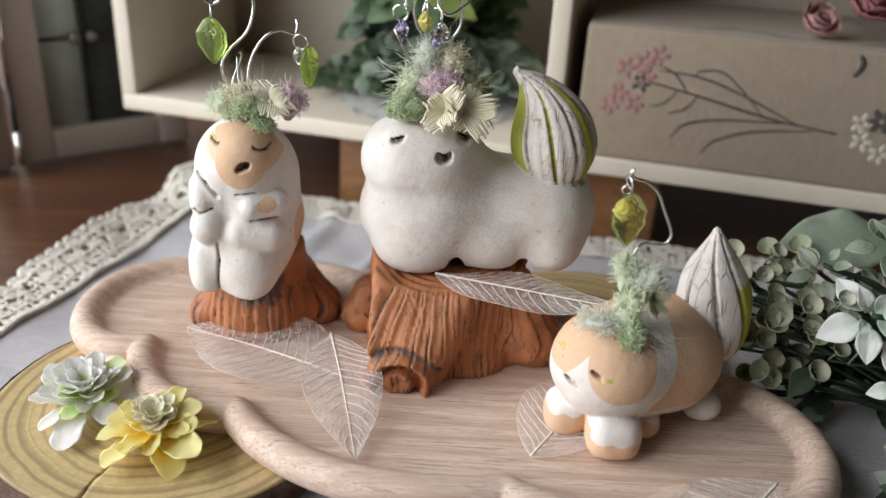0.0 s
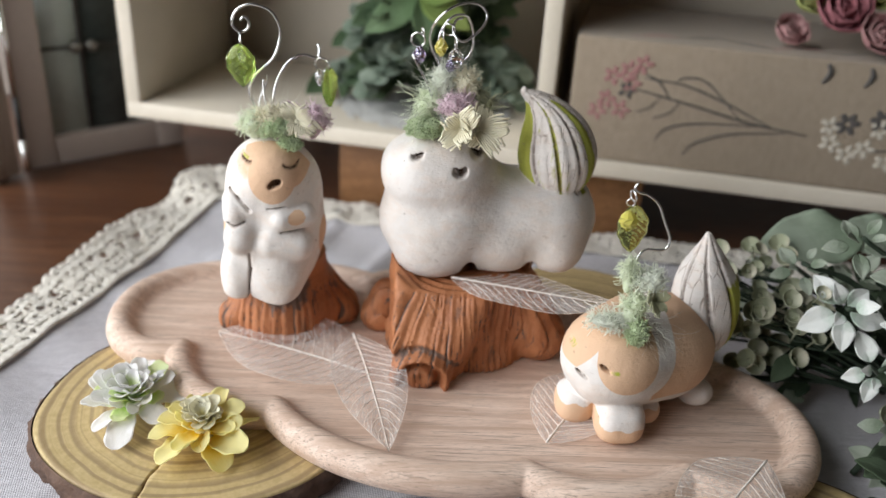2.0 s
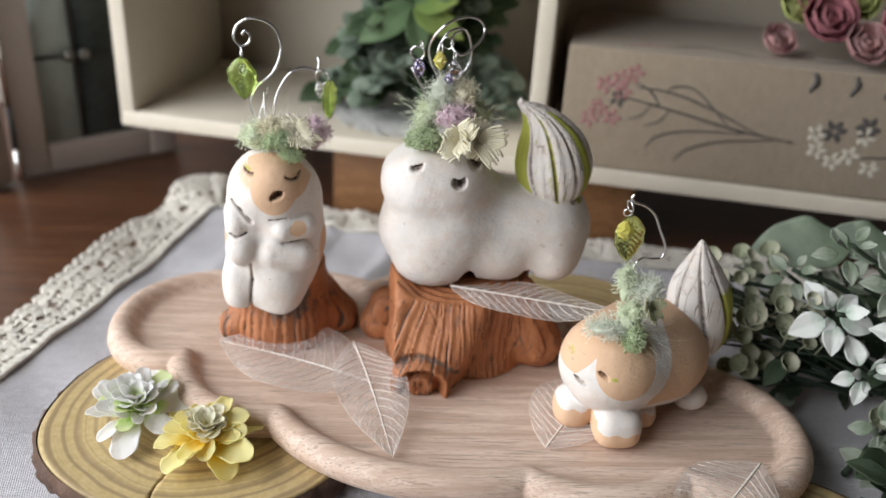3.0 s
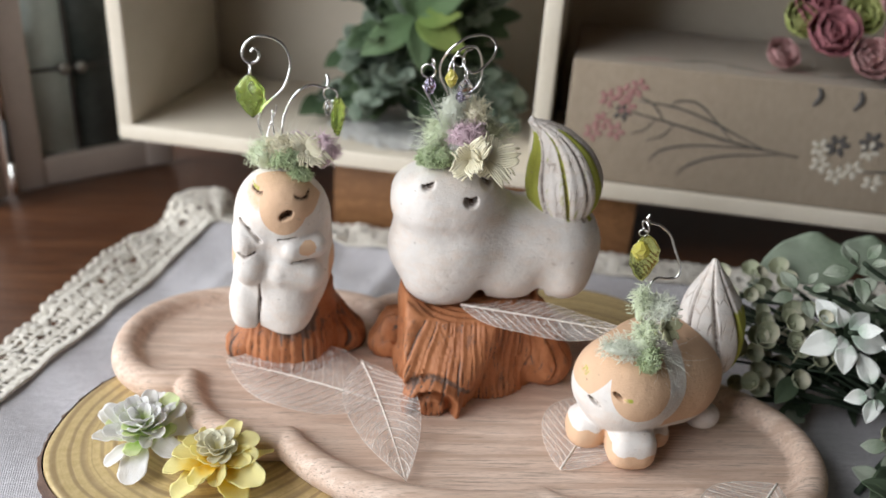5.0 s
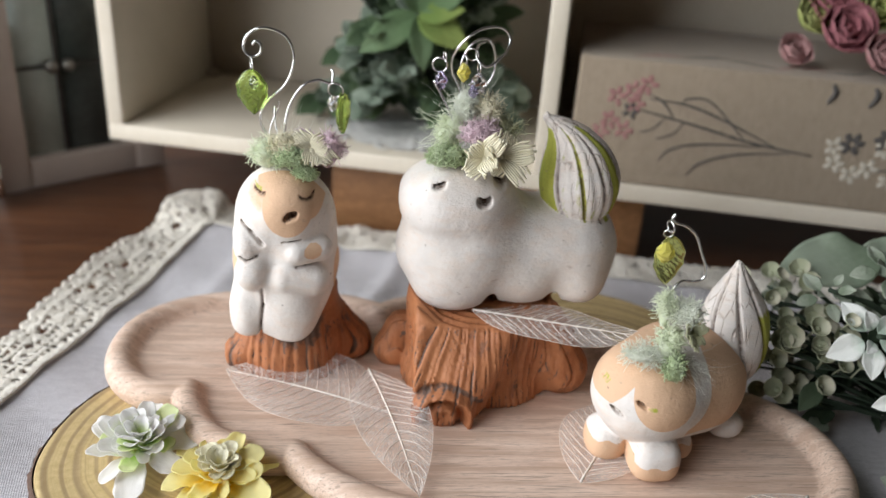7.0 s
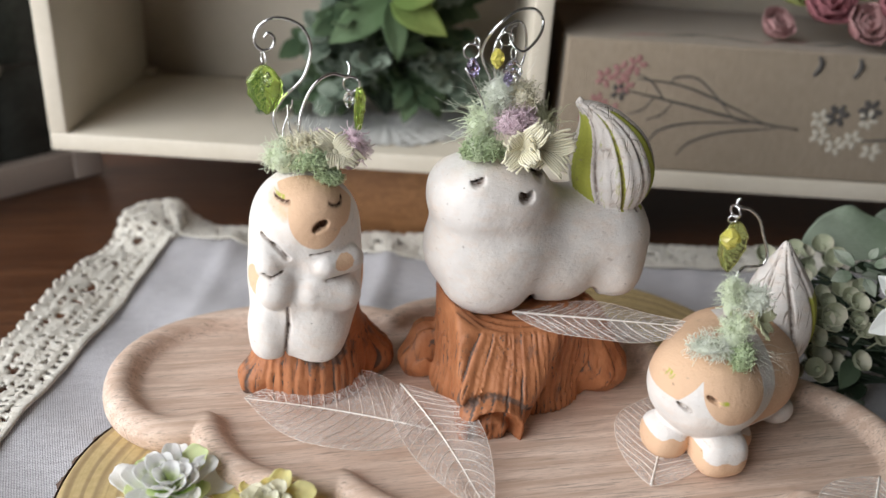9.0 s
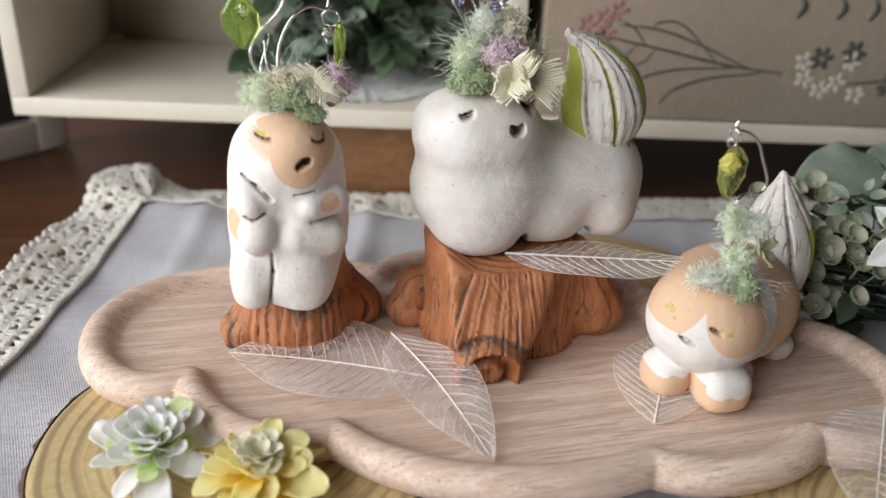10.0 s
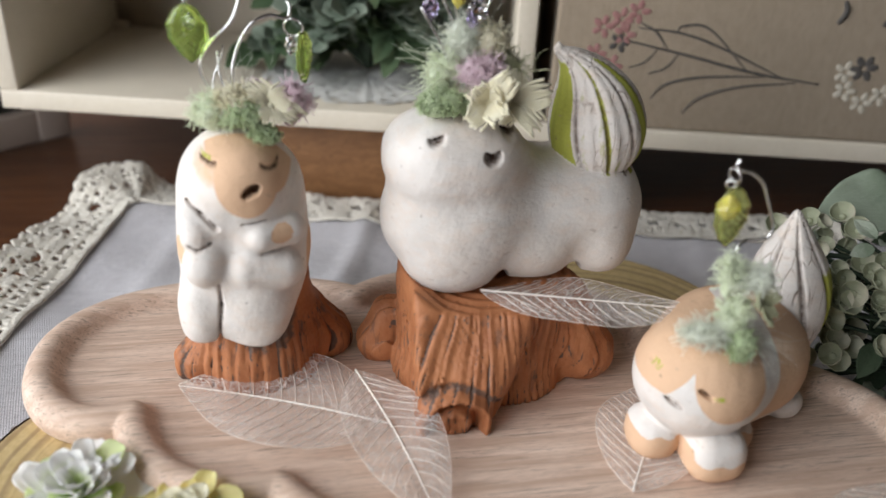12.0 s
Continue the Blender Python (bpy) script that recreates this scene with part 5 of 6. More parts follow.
rng = random.Random(21)
bush = thing("artificial_plant", (dc.x, dc.y, DZ + 0.0012), "leafy artificial plant with broad and small green leaves", "artificial plant")
small = to_mesh("small_leaf", blade(0.012, 0.0100, 0.5, 0.8, 0.2, 0.1, 0.02, seed=1), [BUSH_GREY])
dark = to_mesh("leaf", blade(0.017, 0.011, 0.45, 0.85, 0.25, -0.15, 0.03, seed=2), [BUSH_LEAF])
broad = to_mesh("broad_leaf", blade(0.050, 0.023, 0.42, 0.9, 0.2, -0.12, 0.02, nl=14, nw=5, seed=3), [BUSH_LIGHT])
lime = to_mesh("lime_leaf", blade(0.034, 0.018, 0.42, 0.9, 0.2, -0.12, 0.02, seed=4), [BUSH_LIME])
root = Vector((dc.x, dc.y, DZ + 0.004))
stems = Geo()
for i in range(110):
    a, up = rng.uniform(0, 2 * math.pi), rng.uniform(-0.12, 1.25)
    reach = rng.uniform(0.025, 0.075)
    end = root + Vector((math.cos(a) * reach * 0.95 * (1 - 0.35 * up), math.sin(a) * reach * 0.55 * (1 - 0.35 * up), up * 0.115 + 0.012))
    end = SM.inverted() @ end
    end.x, end.y, end.z = max(0.095, min(0.232, end.x)), max(0.018, min(DEEP - 0.014, end.y)), min(SB + HIGH - 0.018, max(DZ + 0.014, end.z))
    end = SM @ end
    mid = root.lerp(end, 0.5) + Vector((0, 0, 0.018))
    pts = catmull([root, mid, end], 6)
    tube(stems, pts, [0.0011 - 0.0005 * k / len(pts) for k in range(len(pts))], 5)
    kind = small if rng.random() < 0.65 else dark
    for k in range(3, len(pts)):
        for s in (-1, 1):
            way = (pts[k] - pts[k - 1]).normalized()
            side = way.cross(Vector((0, 0, 1))).normalized() * s
            w = (way * rng.uniform(0.2, 0.8) + side * rng.uniform(0.5, 1.0) + Vector((rng.uniform(-0.3, 0.3), rng.uniform(-0.5, 0.1), rng.uniform(-0.4, 0.4)))).normalized()
            piece("leaf", kind, bush, aim(pts[k], w, (rng.uniform(-0.4, 0.4), -0.7, 0.7), rng.uniform(0.75, 1.25)))
part("stem", stems, DARK_STEM, bush)
hub = SM @ Vector((0.176, 0.022, 0.131))
spray = Geo()
tube(spray, catmull([root, root.lerp(hub, 0.5) + Vector((0, -0.01, 0.01)), hub], 8), 0.0014, 6)
part("stem", spray, DARK_STEM, bush)
for dx, dz, mesh, size in ((-0.75, -0.50, broad, 0.78), (-0.30, 0.95, broad, 0.62), (0.80, 0.75, broad, 0.85), (0.15, -0.95, broad, 0.62), (0.72, -0.35, lime, 1.0), (0.55, 0.15, lime, 0.8), (0.95, -0.75, lime, 0.75)):
    piece("broad_leaf", mesh, bush, aim(hub, (dx * 0.97, -0.22 - dx * 0.23, dz), (0.1, -0.9, 0.4), size))

# ---- linen-covered book box with a flower print ----
bx = thing("book_box", SM @ Vector((0.39, 0.05, DZ)), "beige linen book-shaped box printed with flower stems", "box")
X0, X1, BH = 0.2655, 0.520, 0.0665
BZ = DZ + 0.0003
part("case", box(Geo(), (X0, 0.0015, BZ), (X1, 0.100, BZ + BH), SM, 0.0016), BOX_LINEN, bx)


def print_curve(pts, r, mat, name, top=False):
    """A printed line lying on the box's front or top."""
    g = Geo()
    line = catmull([(x, 0.0015 + 0.35 * r, BZ + z) if not top else (x, z, BZ + BH - 0.5 * r) for x, z in pts], 6)
    tube(g, [SM @ p for p in line], [r * (0.55 + 0.45 * math.sin(math.pi * (i + 1) / (len(line) + 1))) for i in range(len(line))], 5)
    part(name, g, mat, bx)


def print_petals(cx, cz, r, mat, n=5, seed=0):
    g = Geo()
    q = random.Random(seed)
    for i in range(n):
        a = 2 * math.pi * i / n + q.uniform(-0.2, 0.2)
        c = Vector((cx + r * 0.75 * math.cos(a), 0.0015, BZ + cz + r * 0.75 * math.sin(a)))
        ball(g, SM @ c, (r * 0.55, 0.00025, r * 0.36), 10, 5, 0, pose(0, 0, 0, 0, 0, TURN_S) @ pose(0, 0, 0, 0, -math.degrees(a), 0))
    part("printed_flower", g, mat, bx)


S0 = X0 + 0.007
for pts, r in (
        ([(S0 + 0.116, 0.0265), (S0 + 0.085, 0.030), (S0 + 0.055, 0.036), (S0 + 0.022, 0.042)], 0.0009),
        ([(S0 + 0.098, 0.0285), (S0 + 0.07, 0.040), (S0 + 0.05, 0.046), (S0 + 0.030, 0.0475)], 0.0008),
        ([(S0 + 0.082, 0.0305), (S0 + 0.062, 0.0485), (S0 + 0.050, 0.0495), (S0 + 0.047, 0.0465)], 0.0007),
        ([(S0 + 0.090, 0.0285), (S0 + 0.062, 0.0265), (S0 + 0.046, 0.022), (S0 + 0.040, 0.0145)], 0.0008),
        ([(S0 + 0.105, 0.0265), (S0 + 0.078, 0.0225), (S0 + 0.062, 0.016), (S0 + 0.056, 0.0085)], 0.0008),
        ([(S0 + 0.040, 0.0385), (S0 + 0.035, 0.032), (S0 + 0.028, 0.029)], 0.0006),
        ([(S0 + 0.050, 0.0370), (S0 + 0.045, 0.030), (S0 + 0.037, 0.0265)], 0.0006),
        ([(S0 + 0.045, 0.0375), (S0 + 0.038, 0.046), (S0 + 0.030, 0.050)], 0.0006)):
    print_curve(pts, r, INK_GREY, "printed_stem")
for i, (x, z) in enumerate(((0.014, 0.047), (0.022, 0.051), (0.012, 0.034), (0.020, 0.0295), (0.008, 0.0275), (0.024, 0.044), (0.029, 0.0545))):
    print_petals(S0 + x, z, 0.0042, INK_RED, 5, i)
print_petals(S0 + 0.022, 0.040, 0.0038, INK_GREY, 5, 40)
for i, (x, z) in enumerate(((0.128, 0.024), (0.137, 0.019), (0.145, 0.023), (0.126, 0.033), (0.150, 0.034), (0.156, 0.017))):
    print_petals(S0 + x, z, 0.0042, INK_PALE, 5, 10 + i)
for i, (x, z) in enumerate(((0.134, 0.035), (0.150, 0.0385), (0.175, 0.030), (0.181, 0.024), (0.172, 0.022))):
    print_petals(S0 + x, z, 0.0050, INK_GREY, 6, 20 + i)
for x in (0.118, 0.138, 0.154, 0.171, 0.19):
    print_curve([(S0 + x, 0.0645), (S0 + x + 0.0015, 0.060), (S0 + x - 0.001, 0.0545)], 0.0018, INK_GREY, "printed_leaf")
print_curve([(S0 + 0.146, 0.022), (S0 + 0.16, 0.0235), (S0 + 0.178, 0.0255), (S0 + 0.2, 0.024)], 0.0008, INK_GREY, "printed_stem")
for i in range(9):
    x = 0.02 + 0.024 * i
    print_curve([(S0 + x, 0.012 + 0.006 * (i % 3)), (S0 + x + 0.014, 0.018 + 0.005 * (i % 2)), (S0 + x + 0.026, 0.013 + 0.007 * ((i + 1) % 3))], 0.0013, INK_GREY if i % 3 else INK_RED, "printed_leaf", True)

# ---- roses on the box ----
RZ = BZ + BH


def rose(at, size, mat, name, label, seed, tilt):
    q = random.Random(seed)
    ob = thing(name, at, label, "flower", "cloth roses on the box")
    petal = to_mesh("petal", blade(0.017, 0.0185, 0.6, 0.55, 0.0, 0.25, 0.05, 0.9, 0.0004, 8, 5, seed), [mat])
    c = Vector(at) + Vector((0, 0, 0.011 * size))
    for ringi, (n, out, size_k) in enumerate(((3, 0.15, 0.75), (5, 0.45, 0.85), (6, 0.85, 0.95), (7, 1.4, 1.0))):
        for i in range(n):
            a = 2 * math.pi * (i + 0.5 * ringi) / n + q.uniform(-0.2, 0.2)
            way = Vector((math.cos(a) * out, math.sin(a) * out, 1.0))
            m = Matrix.Translation(c) @ tilt @ aim((0.0012 * math.cos(a), 0.0012 * math.sin(a), -0.007), way, (-math.cos(a), -math.sin(a), 0.3), size * size_k * q.uniform(0.9, 1.1))
            piece("petal", petal, ob, m)
    return ob


for x, y, z, s, mat, nm, lab, seed in (
        (0.392, 0.018, 0.004, 1.15, ROSE_PETAL, "rose", "dusty pink cloth rose lying on the linen box", 1), (0.412, 0.012, -0.001, 0.9, ROSE_PALE, "rose", "pale pink cloth rose lying on the linen box", 2),
        (0.385, 0.030, 0.020, 1.0, ROSE_PETAL, "rose", "dusty pink cloth rose lying on the linen box", 3), (0.430, 0.020, 0.004, 1.1, ROSE_PETAL, "rose", "dusty pink cloth rose lying on the linen box", 4),
        (0.378, 0.022, 0.014, 0.8, ROSE_GREEN, "rosebud", "pale green cloth bloom beside the pink roses", 5), (0.408, 0.028, 0.018, 0.85, ROSE_GREEN, "rosebud", "pale green cloth bloom beside the pink roses", 6),
        (0.425, 0.035, 0.025, 1.0, ROSE_PALE, "rose", "pale pink cloth rose lying on the linen box", 7), (0.372, 0.020, -0.002, 0.7, ROSE_PALE, "rose", "pale pink cloth rose lying on the linen box", 8)):
    rose(SM @ Vector((x, y, RZ + 0.003 + z)), s, mat, nm, lab, seed, pose(0, 0, 0, 45 + 6 * (seed % 4), 8 * (seed % 3) - 8, 0))

# ---- grey-green foliage beside the tray ----
spray = thing("artificial_foliage", (0.175, 0.275, 0.004), "dusty white and sage artificial foliage spray lying on the cloth", "artificial plant")
rng = random.Random(9)
big = to_mesh("broad_leaf", blade(0.060, 0.036, 0.45, 0.8, 0.15, -0.10, 0.03, nl=16, nw=6, seed=5), [SAGE_LEAF])
white = to_mesh("white_leaf", blade(0.024, 0.017, 0.42, 0.85, 0.3, -0.15, 0.03, nl=12, nw=5, seed=6), [DUSTY_LEAF])
pale = to_mesh("pale_leaf", blade(0.022, 0.0145, 0.45, 0.85, 0.25, -0.1, 0.03, seed=7), [PALE_SAGE])
deep = to_mesh("shaded_leaf", blade(0.026, 0.015, 0.45, 0.85, 0.25, -0.15, 0.03, seed=8), [SHADED_LEAF])
cup = Geo()
for i in range(4):
    a = math.pi / 2 * i
    blade(0.0056, 0.0066, 0.6, 0.45, 0.0, 0.35, 0.0, 0.8, 0.0003, 6, 4, i, 0, cup, aim((0, 0, 0), (math.cos(a), math.sin(a), 0.55), (-0.3 * math.cos(a), -0.3 * math.sin(a), 1)))
ball(cup, (0, 0, 0.0008), 0.0013, 8, 5)
tube(cup, [(0, 0, -0.008), (0, 0, 0)], 0.0005, 5)
cup_mesh = to_mesh("cup_flower", cup, [CUP_FLOWER])
stalks = Geo()
base = Vector((0.205, 0.270, 0.012))
# white and pale rosettes at the ends of stalks
for c, way, n, size, leafm in (((0.1440, 0.2500, 0.066), (-0.15, -0.75, 0.6), 5, 0.74, white), ((0.1640, 0.2450, 0.083), (0.1, -0.6, 0.8), 5, 0.75, pale), ((0.1700, 0.2350, 0.066), (0.1, -0.6, 0.8), 5, 0.72, white), ((0.176, 0.225, 0.036), (-0.2, -0.7, 0.6), 5, 0.8, pale),
                               ((0.200, 0.225, 0.085), (0.1, -0.5, 0.9), 5, 1.0, white), ((0.165, 0.285, 0.062), (0, -0.3, 1), 5, 0.8, pale), ((0.160, 0.220, 0.018), (-0.2, -0.6, 0.6), 5, 0.7, pale), ((0.215, 0.215, 0.05), (0, -0.6, 0.7), 5, 0.9, pale), ((0.128, 0.300, 0.052), (-0.2, -0.4, 0.9), 5, 0.6, pale),
                               ((0.1330, 0.2700, 0.074), (-0.2, -0.5, 0.8), 4, 0.55, pale), ((0.1560, 0.2380, 0.047), (-0.1, -0.8, 0.5), 4, 0.6, white), ((0.1510, 0.2650, 0.088), (0, -0.5, 0.9), 4, 0.65, pale), ((0.1800, 0.2550, 0.098), (0, -0.5, 0.9), 5, 0.8, white), ((0.1620, 0.2260, 0.030), (-0.2, -0.8, 0.4), 4, 0.55, pale), ((0.1850, 0.2150, 0.020), (0, -0.8, 0.5), 5, 0.6, white)):
    c, ax = Vector(c), Vector(way).normalized()
    tube(stalks, catmull([base, base.lerp(c, 0.6) + Vector((0, 0, 0.012)), c], 8), [0.0014] * 12 + [0.0010] * 5, 6)
    s1 = ax.orthogonal().normalized()
    s2 = ax.cross(s1)
    for layer in (0, 1):
        for i in range(n if layer else 3):
            a = 2 * math.pi * (i + 0.5 * layer) / n * (1 if layer else 5 / 3) + rng.uniform(-0.3, 0.3)
            out = s1 * math.cos(a) + s2 * math.sin(a)
            w = out * (1.0 if layer else 0.7) + ax * (-0.05 if layer else 0.6)
            piece("leaf", leafm, spray, aim(c - ax * 0.006 * layer + out * 0.003, w, ax + out * rng.uniform(-0.2, 0.4), size * 0.82 * rng.uniform(0.7, 1.1) * (1.0 if layer else 0.65)))
# broad sage leaves
for at, way, up, s in (((0.176, 0.308, 0.068), (-1, -0.12, 0.02), (0.05, -0.50, 0.85), 0.76), ((0.200, 0.312, 0.066), (-0.7, -0.1, 0.10), (0, -0.5, 0.85), 0.62), ((0.200, 0.262, 0.070), (-0.4, -0.5, 0.75), (-0.2, -0.7, 0.5), 0.6), ((0.215, 0.30, 0.06), (0.6, -0.3, 0.6), (0, -0.5, 0.8), 0.9)):
    piece("broad_leaf", big, spray, aim(at, way, up, s))
# cup-shaped blooms in a cluster
for i in range(84):
    if i < 66:
        c = Vector((rng.uniform(0.110, 0.150), rng.uniform(0.256, 0.305), 0))
        c.z = 0.026 + 0.036 * rng.random() + 0.2 * max(0, c.x - 0.115)
    else:
        c = Vector((rng.uniform(0.165, 0.20), rng.uniform(0.215, 0.245), rng.uniform(0.012, 0.05)))
    up = Vector((rng.uniform(-0.7, 0.3), rng.uniform(-0.9, -0.2), rng.uniform(0.4, 1.0))).normalized()
    tube(stalks, catmull([base.lerp(c, 0.35) + Vector((0, 0, -0.004)), base.lerp(c, 0.75), c - up * 0.007], 5), 0.0006, 5)
    piece("bloom", cup_mesh, spray, Matrix.Translation(c) @ up.to_track_quat("Z", "Y").to_matrix().to_4x4() @ Matrix.Diagonal((1.0 * rng.uniform(0.75, 1.15),) * 3 + (1,)))
# small leaves filling the inside, most coloured dark as if in shade
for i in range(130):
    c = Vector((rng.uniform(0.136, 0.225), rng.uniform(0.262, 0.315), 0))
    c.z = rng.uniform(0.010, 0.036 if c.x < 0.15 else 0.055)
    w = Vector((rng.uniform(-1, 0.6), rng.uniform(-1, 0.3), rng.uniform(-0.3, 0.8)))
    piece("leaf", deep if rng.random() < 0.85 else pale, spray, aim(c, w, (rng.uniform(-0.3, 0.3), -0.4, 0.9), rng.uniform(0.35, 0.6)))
# more dark leaves low over the cloth, standing in for shade at the base
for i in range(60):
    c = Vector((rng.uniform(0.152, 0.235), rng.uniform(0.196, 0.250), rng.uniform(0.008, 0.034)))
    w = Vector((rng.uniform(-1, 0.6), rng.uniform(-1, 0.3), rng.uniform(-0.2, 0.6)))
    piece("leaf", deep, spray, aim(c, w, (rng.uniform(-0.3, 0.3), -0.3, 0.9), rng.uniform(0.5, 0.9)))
for e in ((0.120, 0.270, 0.020), (0.150, 0.225, 0.010), (0.170, 0.212, 0.008), (0.130, 0.290, 0.03), (0.158, 0.210, 0.0065)):
    c = Vector(e)
    tube(stalks, catmull([base, base.lerp(c, 0.5) + Vector((0, 0, 0.003)), c], 8), 0.0013, 6)
tube(stalks, [base + Vector((0.0, 0, -0.0075)), base + Vector((0, 0, 0.02))], 0.004, 8)
part("stem", stalks, DARK_STEM, spray, "dark stems")


# ---- cloth flowers on the wood slice ----
def mum(at, label, rings, centre_mat, tilt, seed, outer):
    """A cloth chrysanthemum: rings of cupped petals round a tight heart."""
    q = random.Random(seed)
    ob = thing("cloth_flower", at, label, "flower", "cloth flowers on the slice")
    c = Vector(at) + Vector((0, 0, 0.007))
    for meshes, n, rise, out, size, lift in rings:
        for i in range(n):
            a = 2 * math.pi * i / n + q.uniform(-0.32, 0.32) + lift * 30
            up = rise + q.uniform(-0.05, 0.30)
            way = Vector((math.cos(a), math.sin(a), up))
            lean = q.uniform(-0.45, 0.45)
            m = Matrix.Translation(c) @ tilt @ aim((out * math.cos(a), out * math.sin(a), lift), way, (-0.4 * math.cos(a) * up - lean * math.sin(a), -0.4 * math.sin(a) * up + lean * math.cos(a), 1), size * q.uniform(0.78, 1.18))
            piece("petal", q.choice(meshes), ob, m)
    g = Geo()
    ball(g, c + Vector((0, 0, 0.0)), (0.0045, 0.0045, 0.0062), 12, 8)
    part("heart", g, centre_mat, ob)
    return ob


def petal_mesh(mat, length, wide, cupped, seed):
    """Three petals of one kind, each crumpled its own way."""
    q = random.Random(seed)
    return [to_mesh("petal", blade(length * q.uniform(0.9, 1.1), wide * q.uniform(0.85, 1.2), q.uniform(0.58, 0.70), 0.30, 0.0, q.uniform(-0.28, 0.08), q.uniform(0.015, 0.045), cupped * q.uniform(0.2, 0.8), 0.00022, 16, 6, seed * 10 + k), [mat]) for k in range(4)]


y_out, y_in, y_heart = petal_mesh(YELLOW_PETAL, 0.0140, 0.0096, 0.8, 1), petal_mesh(YELLOW_PETAL, 0.0118, 0.0078, 0.6, 2), petal_mesh(CREAM_PETAL, 0.0085, 0.0068, 0.9, 3)
mum((-0.0885, 0.2245, SLICE_TOP), "yellow cloth chrysanthemum with a cream heart on the wood slice",
    [(y_out, 8, 0.05, 0.003, 1.08, -0.001), (y_out, 7, 0.25, 0.0025, 0.9, 0.0012), (y_in, 6, 0.6, 0.002, 0.95, 0.0025), (y_heart, 8, 0.8, 0.0016, 0.85, 0.0045), (y_heart, 7, 1.4, 0.0016, 0.75, 0.0055), (y_heart, 5, 2.4, 0.0008, 0.7, 0.0058)], CREAM_PETAL, pose(0, 0, 0, 6, -4, 20), 5, 9)
w_out, g_in, w_heart = petal_mesh(WHITE_PETAL, 0.0145, 0.0082, 0.45, 4), petal_mesh(GREEN_PETAL, 0.0122, 0.0072, 0.5, 5), petal_mesh(WHITE_PETAL, 0.0092, 0.0062, 0.8, 6)
mum((-0.1185, 0.2395, SLICE_TOP), "white and lime-green cloth chrysanthemum on the wood slice",
    [(w_out, 8, 0.08, 0.003, 1.1, -0.001), (g_in, 5, 0.25, 0.003, 1.08, 0.0008), (w_out, 9, 0.4, 0.0025, 0.85, 0.002), (g_in, 4, 0.7, 0.002, 0.85, 0.003), (w_heart, 9, 0.7, 0.0022, 1.0, 0.0040), (w_heart, 9, 1.2, 0.0020, 0.85, 0.0052), (g_in, 4, 1.0, 0.002, 0.6, 0.0050), (w_heart, 6, 2.2, 0.001, 0.8, 0.0058)], WHITE_PETAL, pose(0, 0, 0, 8, -6, 50), 6, 9)


# ---- skeleton leaves ----
def skeleton_leaf(base, tip, wide, up, label, arch=0.0, fold=0.10, veins=13, peak=0.46, bow=0.0, at_z=None):
    """A leaf bared to its veins: a thin open net with a raised midrib, side veins and margin."""
    base, tip = Vector(base), Vector(tip)
    way = tip - base
    length = way.length
    m = aim(base, way, up)
    ob = thing("skeleton_leaf", base, label, "dried leaf", "skeleton leaves")
    e = math.log(0.5) / math.log(peak)

    def half(t):
        return wide / 2 * max(0.0, math.sin(math.pi * min(1, max(0, t)) ** e)) ** 0.9

    def spot(t, s, dz=0.0):
        z = arch * length * math.sin(math.pi * t) + fold * half(t) * abs(s) + 0.0007 * math.sin(11 * t + 3 * s) * abs(s) + dz
        return m @ Vector((t * length, s * half(t) + bow * length * math.sin(math.pi * t), z))

    g = Geo()
    nl, nw = 30, 6
    vv = [spot(i / nl, j / nw) for i in range(nl + 1) for j in range(-nw, nw + 1)]
    k = 2 * nw + 1
    g.add(vv, [(i * k + j, (i + 1) * k + j, (i + 1) * k + j + 1, i * k + j + 1) for i in range(nl) for j in range(k - 1)])
    part("leaf_net", g, LEAF_NET, ob)
    rib = Geo()
    tube(rib, [spot(i / 30, 0, 0.0003) for i in range(31)], [0.00042 - 0.00028 * i / 30 for i in range(31)], 6)
    part("midrib", rib, LEAF_VEIN, ob)
    vg = Geo()
    for i in range(veins):
        t0 = 0.05 + 0.86 * i / veins
        for s in (-1, 1):
            end = min(0.985, t0 + 0.17 - 0.06 * i / veins)
            pts = [spot(t0 + (end - t0) * q ** 1.25, s * 0.97 * q, 0.0001) for q in [a / 7 for a in range(8)]]
            tube(vg, pts, [0.00015 - 0.00007 * a / 7 for a in range(8)], 4)
    for s in (-1, 1):
        tube(vg, [spot(i / 40, s, 0.0) for i in range(41)], 0.00008, 4)
    for i in range(veins * 3):
        t0 = 0.07 + 0.86 * i / (veins * 3)
        for s in (-1, 1):
            q0 = 0.25 + 0.5 * ((i * 37) % 10) / 10
            tube(vg, [spot(t0 + 0.05 * q0 + 0.03 * a, s * min(0.97, q0 + 0.09 * a)) for a in range(3)], 0.00006, 3)
    tagged(part("vein_net", vg, LEAF_VEIN, ob), kind="stuff")
    return ob


skeleton_leaf((-0.0310, 0.2565, 0.0245), (-0.0955, 0.2815, 0.0258), 0.045, (0, 0, 1), "pale skeleton leaf lying against the small stump on the tray", 0.02)
skeleton_leaf((-0.0400, 0.2790, 0.0290), (-0.0226, 0.2125, 0.0240), 0.028, (0, 0, 1), "white skeleton leaf lying across another on the tray", 0.05)
skeleton_leaf((-0.0015, 0.2755, 0.0588), (0.0625, 0.2550, 0.0600), 0.029, (0, 0.06, 1), "skeleton leaf pinned under the white figurine on the stump", 0.0, -0.04)
skeleton_leaf((0.0330, 0.2205, 0.0235), (0.0640, 0.2680, 0.0245), 0.034, (0, 0, 1), "skeleton leaf lying under the crouching figurine", 0.01)
